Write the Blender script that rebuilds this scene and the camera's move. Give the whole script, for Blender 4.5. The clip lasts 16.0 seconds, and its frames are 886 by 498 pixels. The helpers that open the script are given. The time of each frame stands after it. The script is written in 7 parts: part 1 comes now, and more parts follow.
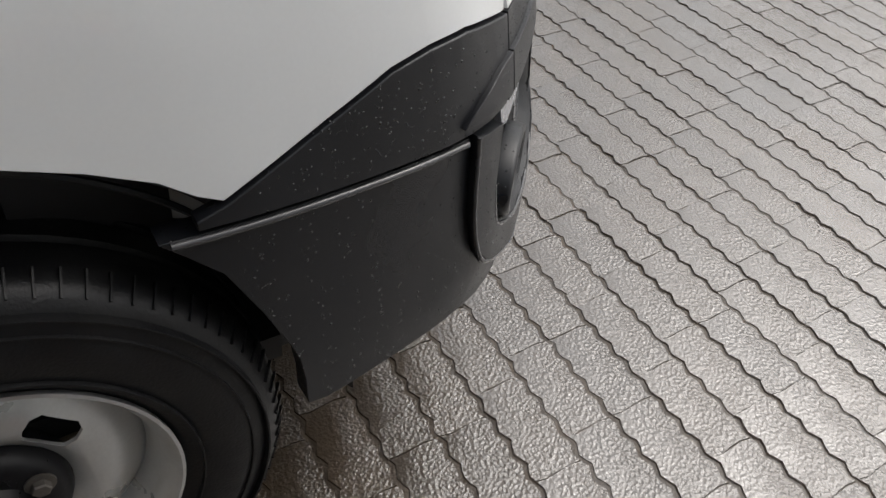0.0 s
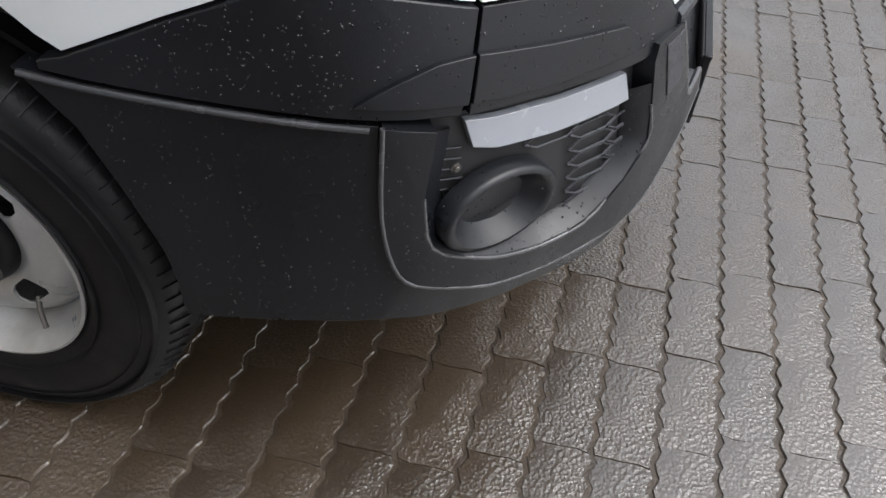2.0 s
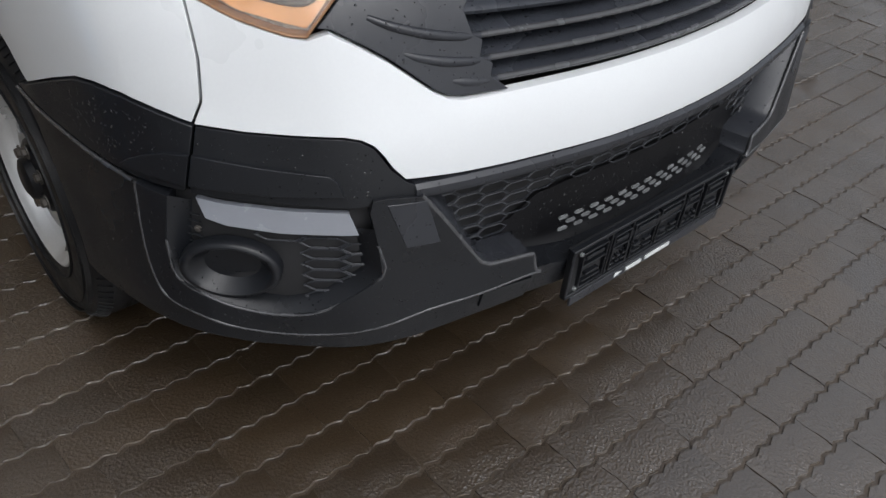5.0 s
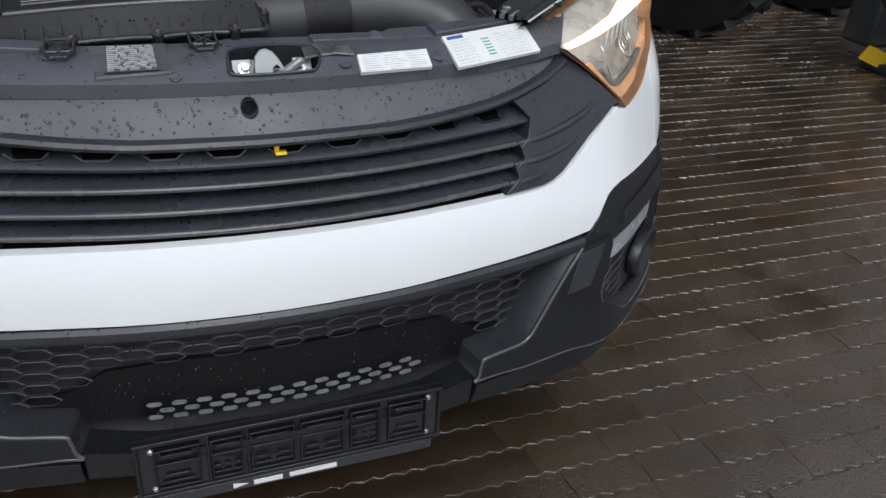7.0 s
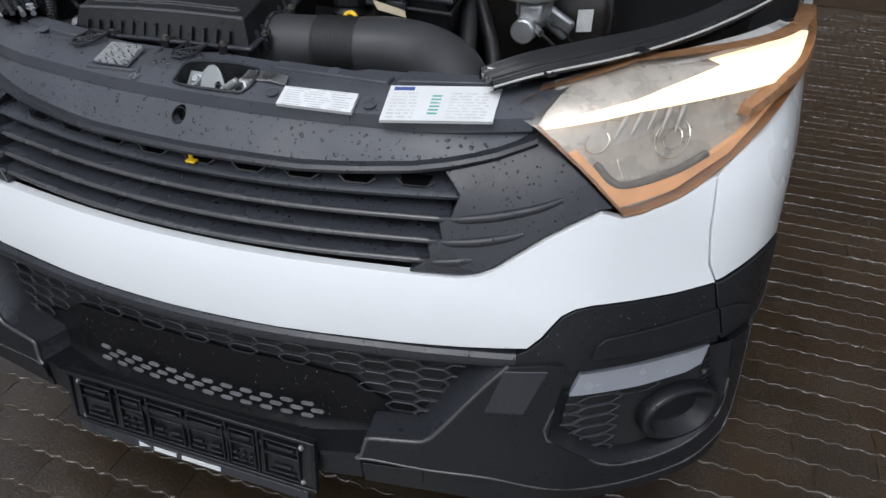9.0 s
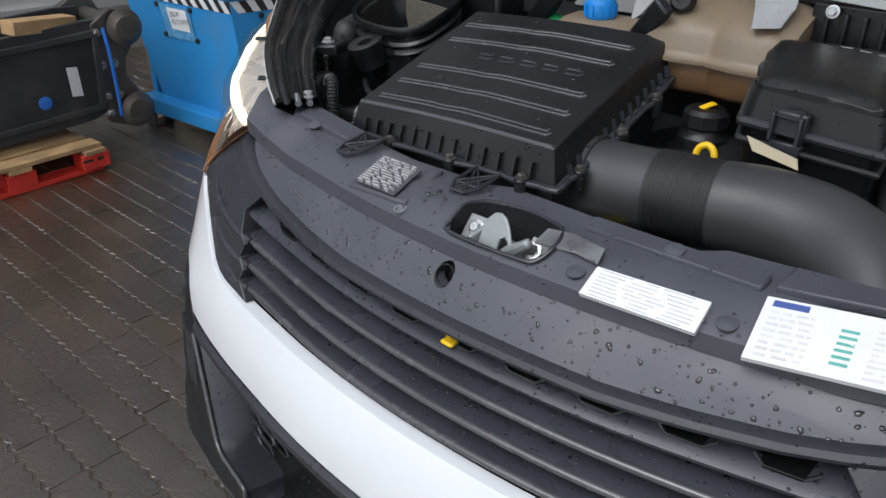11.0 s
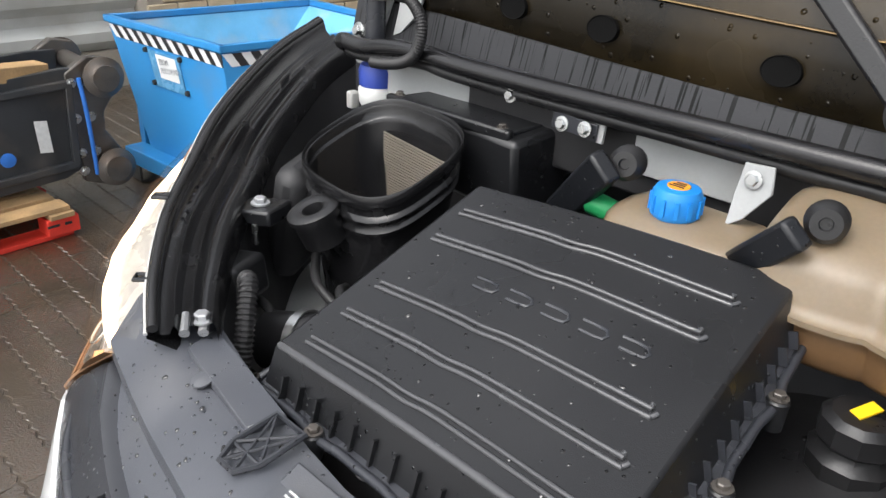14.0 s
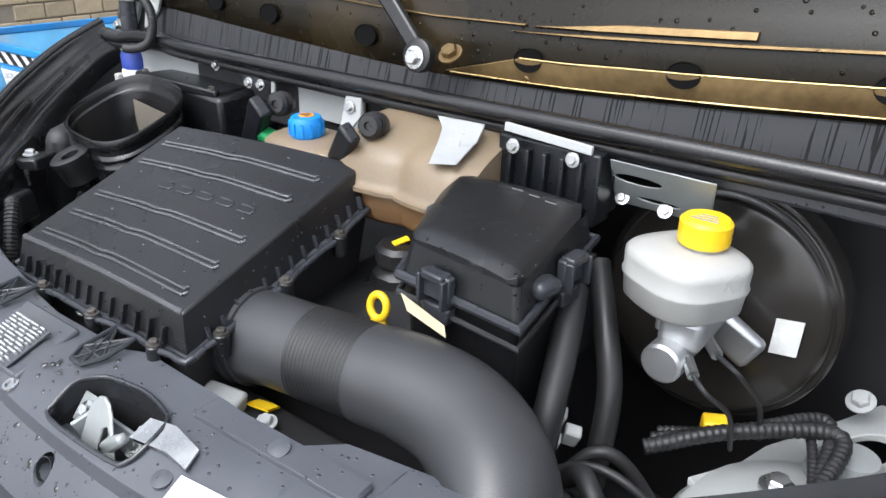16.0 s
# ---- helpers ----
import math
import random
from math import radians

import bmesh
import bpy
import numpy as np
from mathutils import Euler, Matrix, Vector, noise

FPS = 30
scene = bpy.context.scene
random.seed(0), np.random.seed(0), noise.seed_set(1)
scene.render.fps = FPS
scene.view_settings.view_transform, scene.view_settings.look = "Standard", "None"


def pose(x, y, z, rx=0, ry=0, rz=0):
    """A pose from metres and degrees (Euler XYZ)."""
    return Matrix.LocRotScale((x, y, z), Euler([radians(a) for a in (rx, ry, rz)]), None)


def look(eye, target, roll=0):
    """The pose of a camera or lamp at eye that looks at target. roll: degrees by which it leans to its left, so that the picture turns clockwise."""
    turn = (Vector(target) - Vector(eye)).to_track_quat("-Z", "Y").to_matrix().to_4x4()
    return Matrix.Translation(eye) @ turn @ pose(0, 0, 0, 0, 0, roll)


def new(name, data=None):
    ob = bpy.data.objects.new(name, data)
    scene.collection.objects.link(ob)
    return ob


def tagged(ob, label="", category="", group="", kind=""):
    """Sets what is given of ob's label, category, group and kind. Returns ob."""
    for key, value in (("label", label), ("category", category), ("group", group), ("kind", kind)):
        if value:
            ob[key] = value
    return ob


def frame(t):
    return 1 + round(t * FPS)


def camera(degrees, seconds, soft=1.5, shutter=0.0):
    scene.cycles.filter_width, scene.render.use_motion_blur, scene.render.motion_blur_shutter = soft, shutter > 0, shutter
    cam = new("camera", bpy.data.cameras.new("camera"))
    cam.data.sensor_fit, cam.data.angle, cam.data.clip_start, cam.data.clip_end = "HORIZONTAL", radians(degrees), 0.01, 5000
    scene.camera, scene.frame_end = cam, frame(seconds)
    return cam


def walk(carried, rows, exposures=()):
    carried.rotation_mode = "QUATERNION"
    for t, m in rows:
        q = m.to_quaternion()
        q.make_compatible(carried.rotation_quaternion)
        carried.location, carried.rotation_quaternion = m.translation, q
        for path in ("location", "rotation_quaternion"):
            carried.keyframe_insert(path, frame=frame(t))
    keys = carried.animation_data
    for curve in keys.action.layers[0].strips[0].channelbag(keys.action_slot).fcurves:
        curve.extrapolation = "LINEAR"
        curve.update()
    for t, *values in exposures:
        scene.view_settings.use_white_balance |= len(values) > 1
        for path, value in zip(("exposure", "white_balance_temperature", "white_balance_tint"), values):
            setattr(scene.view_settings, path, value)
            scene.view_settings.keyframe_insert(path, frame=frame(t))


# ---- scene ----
cam = camera(58.3, 16.0)

PATH = [
    (0, (-1.504, 0.792, 1.158), (-0.26, -0.013, -0.185), 4.6),
    (0.5, (-1.584, 0.619, 1.195), (-0.221, 0.049, -0.153), 4.8),
    (1, (-1.579, 0.363, 1.227), (-0.147, 0.076, -0.139), 4.8),
    (1.5, (-1.551, 0.191, 1.192), (-0.104, 0.182, -0.189), 5.1),
    (2, (-1.492, 0.181, 1.102), (-0.076, 0.443, -0.286), 5.4),
    (2.5, (-1.474, 0.169, 1.082), (-0.044, 0.621, -0.242), 4.5),
    (3, (-1.492, 0.114, 1.083), (-0.061, 0.602, -0.226), 3.5),
    (3.2, (-1.504, 0.077, 1.102), (-0.073, 0.573, -0.204), 3.5),
    (5.3, (-1.108, -0.747, 1.361), (-0.104, 0.471, 0.134), 4.6),
    (5.5, (-1.011, -0.799, 1.355), (-0.045, 0.479, 0.159), 3.9),
    (6, (-0.733, -0.903, 1.378), (0.248, 0.499, 0.343), 3.4),
    (6.5, (-0.446, -0.994, 1.397), (0.479, 0.466, 0.39), 4.4),
    (7, (-0.187, -1.032, 1.401), (0.485, 0.563, 0.397), 4.3),
    (7.5, (0.132, -1.008, 1.408), (0.478, 0.677, 0.388), 3.4),
    (8, (0.429, -0.998, 1.398), (0.437, 0.721, 0.376), 2.6),
    (8.2, (0.542, -0.989, 1.411), (0.417, 0.728, 0.394), 2.3),
    (10.3, (0.874, -0.65, 1.445), (-0.254, 0.716, 0.517), 1.6),
    (10.5, (0.761, -0.616, 1.448), (-0.423, 0.7, 0.518), 1.1),
    (11, (0.521, -0.481, 1.427), (-0.664, 0.839, 0.503), 0.8),
    (11.5, (0.291, -0.253, 1.458), (-0.898, 1.066, 0.54), 1.3),
    (12, (0.102, -0.12, 1.465), (-1.093, 1.2, 0.555), 2.6),
    (12.5, (-0.083, 0.006, 1.47), (-1.289, 1.321, 0.566), 3.0),
    (13, (-0.124, 0.044, 1.468), (-1.34, 1.354, 0.571), 3.0),
    (13.5, (-0.014, 0.015, 1.471), (-1.242, 1.321, 0.584), 2.8),
    (14, (0.179, -0.04, 1.477), (-1.063, 1.26, 0.602), 2.7),
    (14.5, (0.315, -0.05, 1.474), (-0.92, 1.264, 0.61), 2.5),
    (15, (0.44, -0.119, 1.485), (-0.763, 1.224, 0.621), 2.3),
    (15.5, (0.557, -0.155, 1.502), (-0.534, 1.292, 0.655), 2.3),
    (16, (0.665, -0.137, 1.517), (-0.409, 1.324, 0.674), 1.9),
]
# the clip's camera lightens and cools its picture on the way
EXPOSURE = [(0, 0.25, 6650, 10), (1.5, 0.38, 6450, 10), (2.1, 0.72, 6300, 10), (3.2, 0.8, 6150, 10), (5.3, -0.15, 6250, 10), (8.2, -0.2, 6000, 10), (10.5, -0.25, 6100, 10), (11.2, 0.2, 6100, 10), (12, 0.85, 6600, 10), (14, 1.0, 6500, 10), (15, 1.12, 6250, 10), (16, 1.2, 6150, 10)]
walk(cam, [(t, look(eye, target, roll)) for t, eye, target, roll in PATH], EXPOSURE)

# ---- world, sun ----
world = bpy.data.worlds.new("world")
scene.world = world
world.use_nodes = True
wn, wl = world.node_tree.nodes, world.node_tree.links
sky = wn.new("ShaderNodeTexSky")
sky.sky_type, sky.sun_disc = "NISHITA", False
sky.sun_elevation, sky.sun_rotation, sky.dust_density = radians(54), radians(184), 4.0
grey = wn.new("ShaderNodeHueSaturation")
grey.inputs["Saturation"].default_value = 0.2
wl.new(sky.outputs[0], grey.inputs["Color"])
wl.new(grey.outputs[0], wn["Background"].inputs[0])
wn["Background"].inputs[1].default_value = 0.18
sun = new("sun", bpy.data.lights.new("sun", "SUN"))
sun.data.energy, sun.data.angle, sun.data.color = 0.5, radians(50), (1.0, 0.97, 0.93)
sun.matrix_world = look((-0.26, -3.73, 5.2), (0, 0, 0))


# ---- materials ----
def mat(name, base, rough=0.5, metal=0.0, vary=0.15, scale=12.0, bump=0.0, fine=220.0, coat=0.0, spots=0.0, spot_scale=140.0, dirt=None, dirt_amount=0.0, rough_vary=0.12, per_piece=0.0):
    """A surface with colour that drifts at two scales, a grain in its relief, and, where given, water drops and dirt."""
    m = bpy.data.materials.new(name)
    m.use_nodes = True
    n, l = m.node_tree.nodes, m.node_tree.links
    b = n["Principled BSDF"]
    co = n.new("ShaderNodeTexCoord").outputs["Object"]
    big, small = n.new("ShaderNodeTexNoise"), n.new("ShaderNodeTexNoise")
    for t, s, d in ((big, scale, 4.0), (small, fine, 3.0)):
        t.inputs["Scale"].default_value, t.inputs["Detail"].default_value = s, d
        l.new(co, t.inputs["Vector"])
    add = n.new("ShaderNodeMath")
    add.operation = "MULTIPLY_ADD"
    l.new(small.outputs["Fac"], add.inputs[0])
    add.inputs[1].default_value = 0.45
    l.new(big.outputs["Fac"], add.inputs[2])
    ramp = n.new("ShaderNodeMapRange")
    ramp.inputs["From Min"].default_value, ramp.inputs["From Max"].default_value = 0.4, 1.05
    ramp.inputs["To Min"].default_value, ramp.inputs["To Max"].default_value = 1 - vary, 1 + vary
    l.new(add.outputs[0], ramp.inputs["Value"])
    val = ramp.outputs[0]
    if per_piece:
        info = n.new("ShaderNodeObjectInfo")
        isl = n.new("ShaderNodeNewGeometry")
        both = n.new("ShaderNodeMath")
        both.operation = "ADD"
        l.new(info.outputs["Random"], both.inputs[0])
        l.new(isl.outputs["Random Per Island"], both.inputs[1])
        wrap = n.new("ShaderNodeMath")
        wrap.operation = "FRACT"
        l.new(both.outputs[0], wrap.inputs[0])
        pr = n.new("ShaderNodeMapRange")
        pr.inputs["To Min"].default_value, pr.inputs["To Max"].default_value = 1 - per_piece, 1 + per_piece
        l.new(wrap.outputs[0], pr.inputs["Value"])
        mul = n.new("ShaderNodeMath")
        mul.operation = "MULTIPLY"
        l.new(val, mul.inputs[0])
        l.new(pr.outputs[0], mul.inputs[1])
        val = mul.outputs[0]
    tint = n.new("ShaderNodeVectorMath")
    tint.operation = "SCALE"
    tint.inputs[0].default_value = base
    l.new(val, tint.inputs["Scale"])
    col = tint.outputs[0]
    if dirt_amount:
        dn = n.new("ShaderNodeTexNoise")
        dn.inputs["Scale"].default_value, dn.inputs["Detail"].default_value = scale * 0.6, 8.0
        l.new(co, dn.inputs["Vector"])
        dr = n.new("ShaderNodeMapRange")
        dr.inputs["From Min"].default_value, dr.inputs["From Max"].default_value = 0.52, 0.72
        dr.inputs["To Max"].default_value = dirt_amount
        l.new(dn.outputs["Fac"], dr.inputs["Value"])
        mix = n.new("ShaderNodeMix")
        mix.data_type = "RGBA"
        l.new(dr.outputs[0], mix.inputs["Factor"])
        l.new(col, mix.inputs["A"])
        mix.inputs["B"].default_value = (*dirt, 1)
        col = mix.outputs["Result"]
    l.new(col, b.inputs["Base Color"])
    rr = n.new("ShaderNodeMapRange")
    rr.inputs["From Min"].default_value, rr.inputs["From Max"].default_value = 0.3, 0.7
    rr.inputs["To Min"].default_value, rr.inputs["To Max"].default_value = max(0.02, rough - rough_vary), min(1, rough + rough_vary)
    l.new(big.outputs["Fac"], rr.inputs["Value"])
    rough_out = rr.outputs[0]
    b.inputs["Metallic"].default_value = metal
    b.inputs["Coat Weight"].default_value = coat
    b.inputs["Coat Roughness"].default_value = 0.05
    normal = None
    if bump:
        bp = n.new("ShaderNodeBump")
        bp.inputs["Strength"].default_value, bp.inputs["Distance"].default_value = 0.6, bump
        l.new(small.outputs["Fac"], bp.inputs["Height"])
        normal = bp.outputs[0]
    if spots:
        vo = n.new("ShaderNodeTexVoronoi")
        vo.inputs["Scale"].default_value = spot_scale
        l.new(co, vo.inputs["Vector"])
        keep = n.new("ShaderNodeSeparateColor")
        l.new(vo.outputs["Color"], keep.inputs[0])
        size = n.new("ShaderNodeMapRange")
        size.inputs["From Min"].default_value, size.inputs["From Max"].default_value = 1 - spots, 1.0
        size.inputs["To Min"].default_value, size.inputs["To Max"].default_value = 0.0, 0.42
        l.new(keep.outputs[0], size.inputs["Value"])
        drop = n.new("ShaderNodeMath")
        drop.operation = "SUBTRACT"
        l.new(size.outputs[0], drop.inputs[0])
        l.new(vo.outputs["Distance"], drop.inputs[1])
        dome = n.new("ShaderNodeMapRange")
        dome.interpolation_type = "SMOOTHSTEP"
        dome.inputs["From Max"].default_value = 0.22
        l.new(drop.outputs[0], dome.inputs["Value"])
        bp2 = n.new("ShaderNodeBump")
        bp2.inputs["Strength"].default_value, bp2.inputs["Distance"].default_value = 1.0, 0.0016
        l.new(dome.outputs[0], bp2.inputs["Height"])
        if normal:
            l.new(normal, bp2.inputs["Normal"])
        normal = bp2.outputs[0]
        wet = n.new("ShaderNodeMix")
        l.new(dome.outputs[0], wet.inputs["Factor"])
        l.new(rough_out, wet.inputs["A"])
        wet.inputs["B"].default_value = 0.05
        rough_out = wet.outputs["Result"]
    l.new(rough_out, b.inputs["Roughness"])
    if normal:
        l.new(normal, b.inputs["Normal"])
    return m


def shader(m):
    return m.node_tree.nodes["Principled BSDF"]


WHITE = mat("white_paint", (0.76, 0.78, 0.79), 0.3, vary=0.03, scale=3, coat=0.8, rough_vary=0.05)
PLASTIC = mat("grained_black_plastic", (0.008, 0.009, 0.0115), 0.34, vary=0.2, scale=7, bump=0.0004, fine=900, spots=0.3, spot_scale=230)
shader(PLASTIC).inputs["Specular IOR Level"].default_value = 0.46
SMOOTH = mat("smooth_dark_plastic", (0.028, 0.03, 0.036), 0.3, vary=0.2, scale=6, bump=0.0002, fine=900, spots=0.3, spot_scale=190)
# Bluish grey base: the sky's sheen on dark plastic is put into the colour.
SLAM = mat("sky_sheen_grey_plastic", (0.068, 0.073, 0.086), 0.42, vary=0.18, scale=9, bump=0.0003, fine=900, spots=0.3, spot_scale=150, dirt=(0.16, 0.155, 0.15), dirt_amount=0.3)
DARK = mat("deep_black_plastic", (0.018, 0.018, 0.0195), 0.55, vary=0.3, scale=10, bump=0.0004, fine=500)
RUBBER = mat("black_rubber", (0.013, 0.013, 0.014), 0.36, vary=0.25, scale=14, bump=0.0003, fine=400)
SEAL = mat("shiny_black_rubber", (0.011, 0.011, 0.012), 0.2, vary=0.25, scale=14, bump=0.0004, fine=300)
TYRE = mat("tyre_rubber", (0.007, 0.0072, 0.008), 0.42, vary=0.3, scale=16, bump=0.0008, fine=260, dirt=(0.022, 0.021, 0.02), dirt_amount=0.4)
shader(TYRE).inputs["Specular IOR Level"].default_value = 0.3
STEEL = mat("silver_painted_steel", (0.55, 0.55, 0.54), 0.38, metal=0.6, vary=0.12, scale=14, dirt=(0.12, 0.1, 0.08), dirt_amount=0.35)
ZINC = mat("zinc_plated_steel", (0.5, 0.51, 0.51), 0.3, metal=1.0, vary=0.2, scale=40)
ALU = mat("cast_aluminium", (0.52, 0.53, 0.54), 0.42, metal=0.85, vary=0.12, scale=25, bump=0.0004, fine=300)
PRIMER = mat("pale_grey_painted_metal", (0.4, 0.415, 0.415), 0.42, vary=0.08, scale=8, dirt=(0.3, 0.29, 0.27), dirt_amount=0.4)
STRAPGREY = mat("dull_grey_bracket_steel", (0.3, 0.31, 0.312), 0.45, vary=0.12, scale=25)
REFLECT = mat("pale_reflector_plastic", (0.3, 0.315, 0.35), 0.2, vary=0.04, scale=30, coat=0.6)
TANK = mat("translucent_beige_plastic", (0.195, 0.15, 0.1), 0.4, vary=0.14, scale=9)
FLUIDTANK = mat("coolant_filled_plastic", (0.15, 0.085, 0.04), 0.4, vary=0.14, scale=9)
shader(TANK).inputs["Subsurface Weight"].default_value = 0.3
shader(TANK).inputs["Subsurface Radius"].default_value = (0.02, 0.012, 0.006)
MILKY = mat("milky_white_plastic", (0.38, 0.38, 0.365), 0.35, vary=0.05, scale=12)
shader(MILKY).inputs["Subsurface Weight"].default_value = 0.3
shader(MILKY).inputs["Subsurface Radius"].default_value = (0.02, 0.02, 0.018)
BLUECAP = mat("light_blue_plastic", (0.015, 0.22, 0.62), 0.4, vary=0.06)
NAVYCAP = mat("dark_blue_plastic", (0.03, 0.06, 0.32), 0.4, vary=0.06)
YELLOW = mat("yellow_plastic", (0.85, 0.55, 0.015), 0.38, vary=0.06)
GREEN = mat("green_plastic", (0.01, 0.22, 0.07), 0.4, vary=0.06)
PAPER = mat("white_sticker", (0.74, 0.75, 0.75), 0.45, vary=0.05, scale=30)
INK = mat("grey_print", (0.22, 0.24, 0.26), 0.6, vary=0.1)
INKGREEN = mat("green_print", (0.12, 0.42, 0.36), 0.6, vary=0.1)
FAINT = mat("faint_grey_print", (0.45, 0.47, 0.5), 0.5, vary=0.2, scale=90)
PALEPRINT = mat("pale_print", (0.62, 0.63, 0.62), 0.5, vary=0.15, scale=60)
BLUEPRINT = mat("blue_print", (0.05, 0.09, 0.3), 0.6, vary=0.1)
TAG = mat("cream_tag", (0.52, 0.45, 0.31), 0.6, vary=0.06)
FILTER = mat("paper_filter", (0.13, 0.112, 0.09), 0.8, vary=0.15, scale=30)
# Gold reflections on the black bonnet, put into colour as strips and edges.
GOLDEN = mat("dark_gold_sheen", (0.2, 0.135, 0.06), 0.36, metal=0.7, vary=0.55, scale=7, fine=90, spots=0.1, spot_scale=60, dirt=(0.05, 0.04, 0.025), dirt_amount=0.5, rough_vary=0.1)
GLINTGOLD = mat("bright_gold_highlight", (0.75, 0.56, 0.26), 0.3, metal=0.8, vary=0.3, scale=8)
# Its brown-gold mottling paints splotchy reflections into the black.
HOODBLACK = mat("wet_black_paint", (0.009, 0.007, 0.004), 0.26, vary=0.4, scale=7, spots=0.3, spot_scale=110, dirt=(0.1, 0.068, 0.028), dirt_amount=0.3)
shader(HOODBLACK).inputs["Specular IOR Level"].default_value = 0.22
HOLE = mat("unlit_opening", (0.003, 0.003, 0.003), 0.8, vary=0.1)
shader(HOLE).inputs["Specular IOR Level"].default_value = 0.1
BOTTLE = mat("white_bottle_plastic", (0.62, 0.63, 0.62), 0.4, vary=0.06, scale=12)
BOOST = mat("black_painted_steel", (0.022, 0.02, 0.018), 0.2, vary=0.2, scale=6, rough_vary=0.06)
HOSE = mat("matt_black_hose", (0.018, 0.018, 0.019), 0.5, vary=0.2, scale=20, bump=0.0003, fine=500)
DUCT = mat("satin_black_duct", (0.04, 0.041, 0.044), 0.4, vary=0.15, scale=8, bump=0.0003, fine=700)
BINBLUE = mat("light_blue_enamel", (0.03, 0.235, 0.54), 0.4, vary=0.1, scale=5, dirt=(0.12, 0.2, 0.3), dirt_amount=0.5)
BINPALE = mat("scuffed_blue_enamel", (0.14, 0.42, 0.66), 0.45, vary=0.18, scale=7, dirt=(0.4, 0.42, 0.42), dirt_amount=0.6)
STRIPEW = mat("white_stripe_tape", (0.7, 0.71, 0.72), 0.45, vary=0.08, scale=20)
STRIPEB = mat("black_stripe_tape", (0.02, 0.02, 0.022), 0.45, vary=0.2, scale=20)
FOIL = mat("clear_sleeve", (0.1, 0.3, 0.52), 0.25, vary=0.1, scale=20)
WOOD = mat("raw_pine", (0.42, 0.27, 0.13), 0.7, vary=0.35, scale=9, bump=0.0012, fine=120, dirt=(0.12, 0.09, 0.06), dirt_amount=0.5)
REDWOOD = mat("red_painted_wood", (0.6, 0.035, 0.02), 0.6, vary=0.25, scale=10, bump=0.001, fine=140)
MACHINE = mat("dark_grey_machine_paint", (0.03, 0.033, 0.037), 0.4, vary=0.25, scale=7, dirt=(0.12, 0.1, 0.08), dirt_amount=0.45)
GREASY = mat("greasy_worn_steel", (0.12, 0.11, 0.1), 0.42, metal=0.6, vary=0.35, scale=12, dirt=(0.16, 0.1, 0.06), dirt_amount=0.6)
CABLEBLUE = mat("blue_hose", (0.03, 0.16, 0.55), 0.4, vary=0.1)
ORANGE = mat("orange_machine_paint", (0.75, 0.3, 0.02), 0.45, vary=0.15, scale=9, dirt=(0.2, 0.13, 0.06), dirt_amount=0.5)
CORRUGATED = mat("galvanised_sheet", (0.52, 0.54, 0.53), 0.5, metal=0.35, vary=0.15, scale=4, dirt=(0.3, 0.27, 0.22), dirt_amount=0.4)
BRICK = mat("pale_brick", (0.5, 0.42, 0.3), 0.8, vary=0.15, scale=20, bump=0.002, fine=90, per_piece=0.15)
MORTAR = mat("mortar", (0.3, 0.27, 0.23), 0.9, vary=0.15, scale=20, bump=0.002, fine=90)
GREYSTEEL = mat("grey_pressed_steel", (0.3, 0.32, 0.32), 0.4, metal=0.3, vary=0.12, scale=20)
# Paler than the plastic around it: edge highlights put into the colour.
RIBSHINE = mat("bright_edge_plastic", (0.055, 0.056, 0.06), 0.22, vary=0.2, scale=20, coat=0.5)
SLAT = mat("wet_slat_plastic", (0.04, 0.0435, 0.053), 0.28, vary=0.2, scale=6, bump=0.0003, fine=900, spots=0.35, spot_scale=170)
LIDP = mat("satin_lid_plastic", (0.0115, 0.012, 0.0135), 0.33, vary=0.2, scale=6, bump=0.0003, fine=900, spots=0.25, spot_scale=170)
# Brown chosen for what the wet ground reflects of the unseen hall.
HALL = mat("unseen_hall_sheet", (0.2, 0.14, 0.09), 0.7, vary=0.3, scale=2)


# ---- building blocks ----
def mesh_object(name, bm, material, parent=None, label="", smooth=35, bevel=0.0, segments=2):
    bmesh.ops.recalc_face_normals(bm, faces=bm.faces[:])
    me = bpy.data.meshes.new(name)
    bm.to_mesh(me)
    bm.free()
    for m in material if isinstance(material, (list, tuple)) else [material]:
        me.materials.append(m)
    if smooth:
        me.polygons.foreach_set("use_smooth", [True] * len(me.polygons))
        me.set_sharp_from_angle(angle=radians(smooth))
    ob = new(name, me)
    ob.parent = parent
    if label:
        ob["label"] = label
    if bevel:
        mod = ob.modifiers.new("edge", "BEVEL")
        mod.width, mod.segments, mod.limit_method, mod.angle_limit = bevel, segments, "ANGLE", radians(50)
        mod.harden_normals = False
    return ob


def part(name, bm, material, parent, label="", **more):
    return mesh_object(name, bm, material, parent, label, **more)


def thing(name, label, category, group="", kind="", at=(0, 0, 0)):
    ob = new(name)
    ob.empty_display_size = 0.1
    ob.location = at
    return tagged(ob, label, category, group, kind)


def box(bm, size, m=Matrix(), taper=1.0):
    """A block of that size round the origin of m; taper: how much narrower its top is."""
    x, y, z = (s / 2 for s in size)
    v = [bm.verts.new(m @ Vector((a * x * (taper if c > 0 else 1), b * y * (taper if c > 0 else 1), c * z))) for c in (-1, 1) for b in (-1, 1) for a in (-1, 1)]
    for f in ((0, 1, 3, 2), (4, 6, 7, 5), (0, 4, 5, 1), (2, 3, 7, 6), (0, 2, 6, 4), (1, 5, 7, 3)):
        bm.faces.new([v[i] for i in f])
    return bm


def block(size, m=Matrix(), taper=1.0):
    return box(bmesh.new(), size, m, taper)


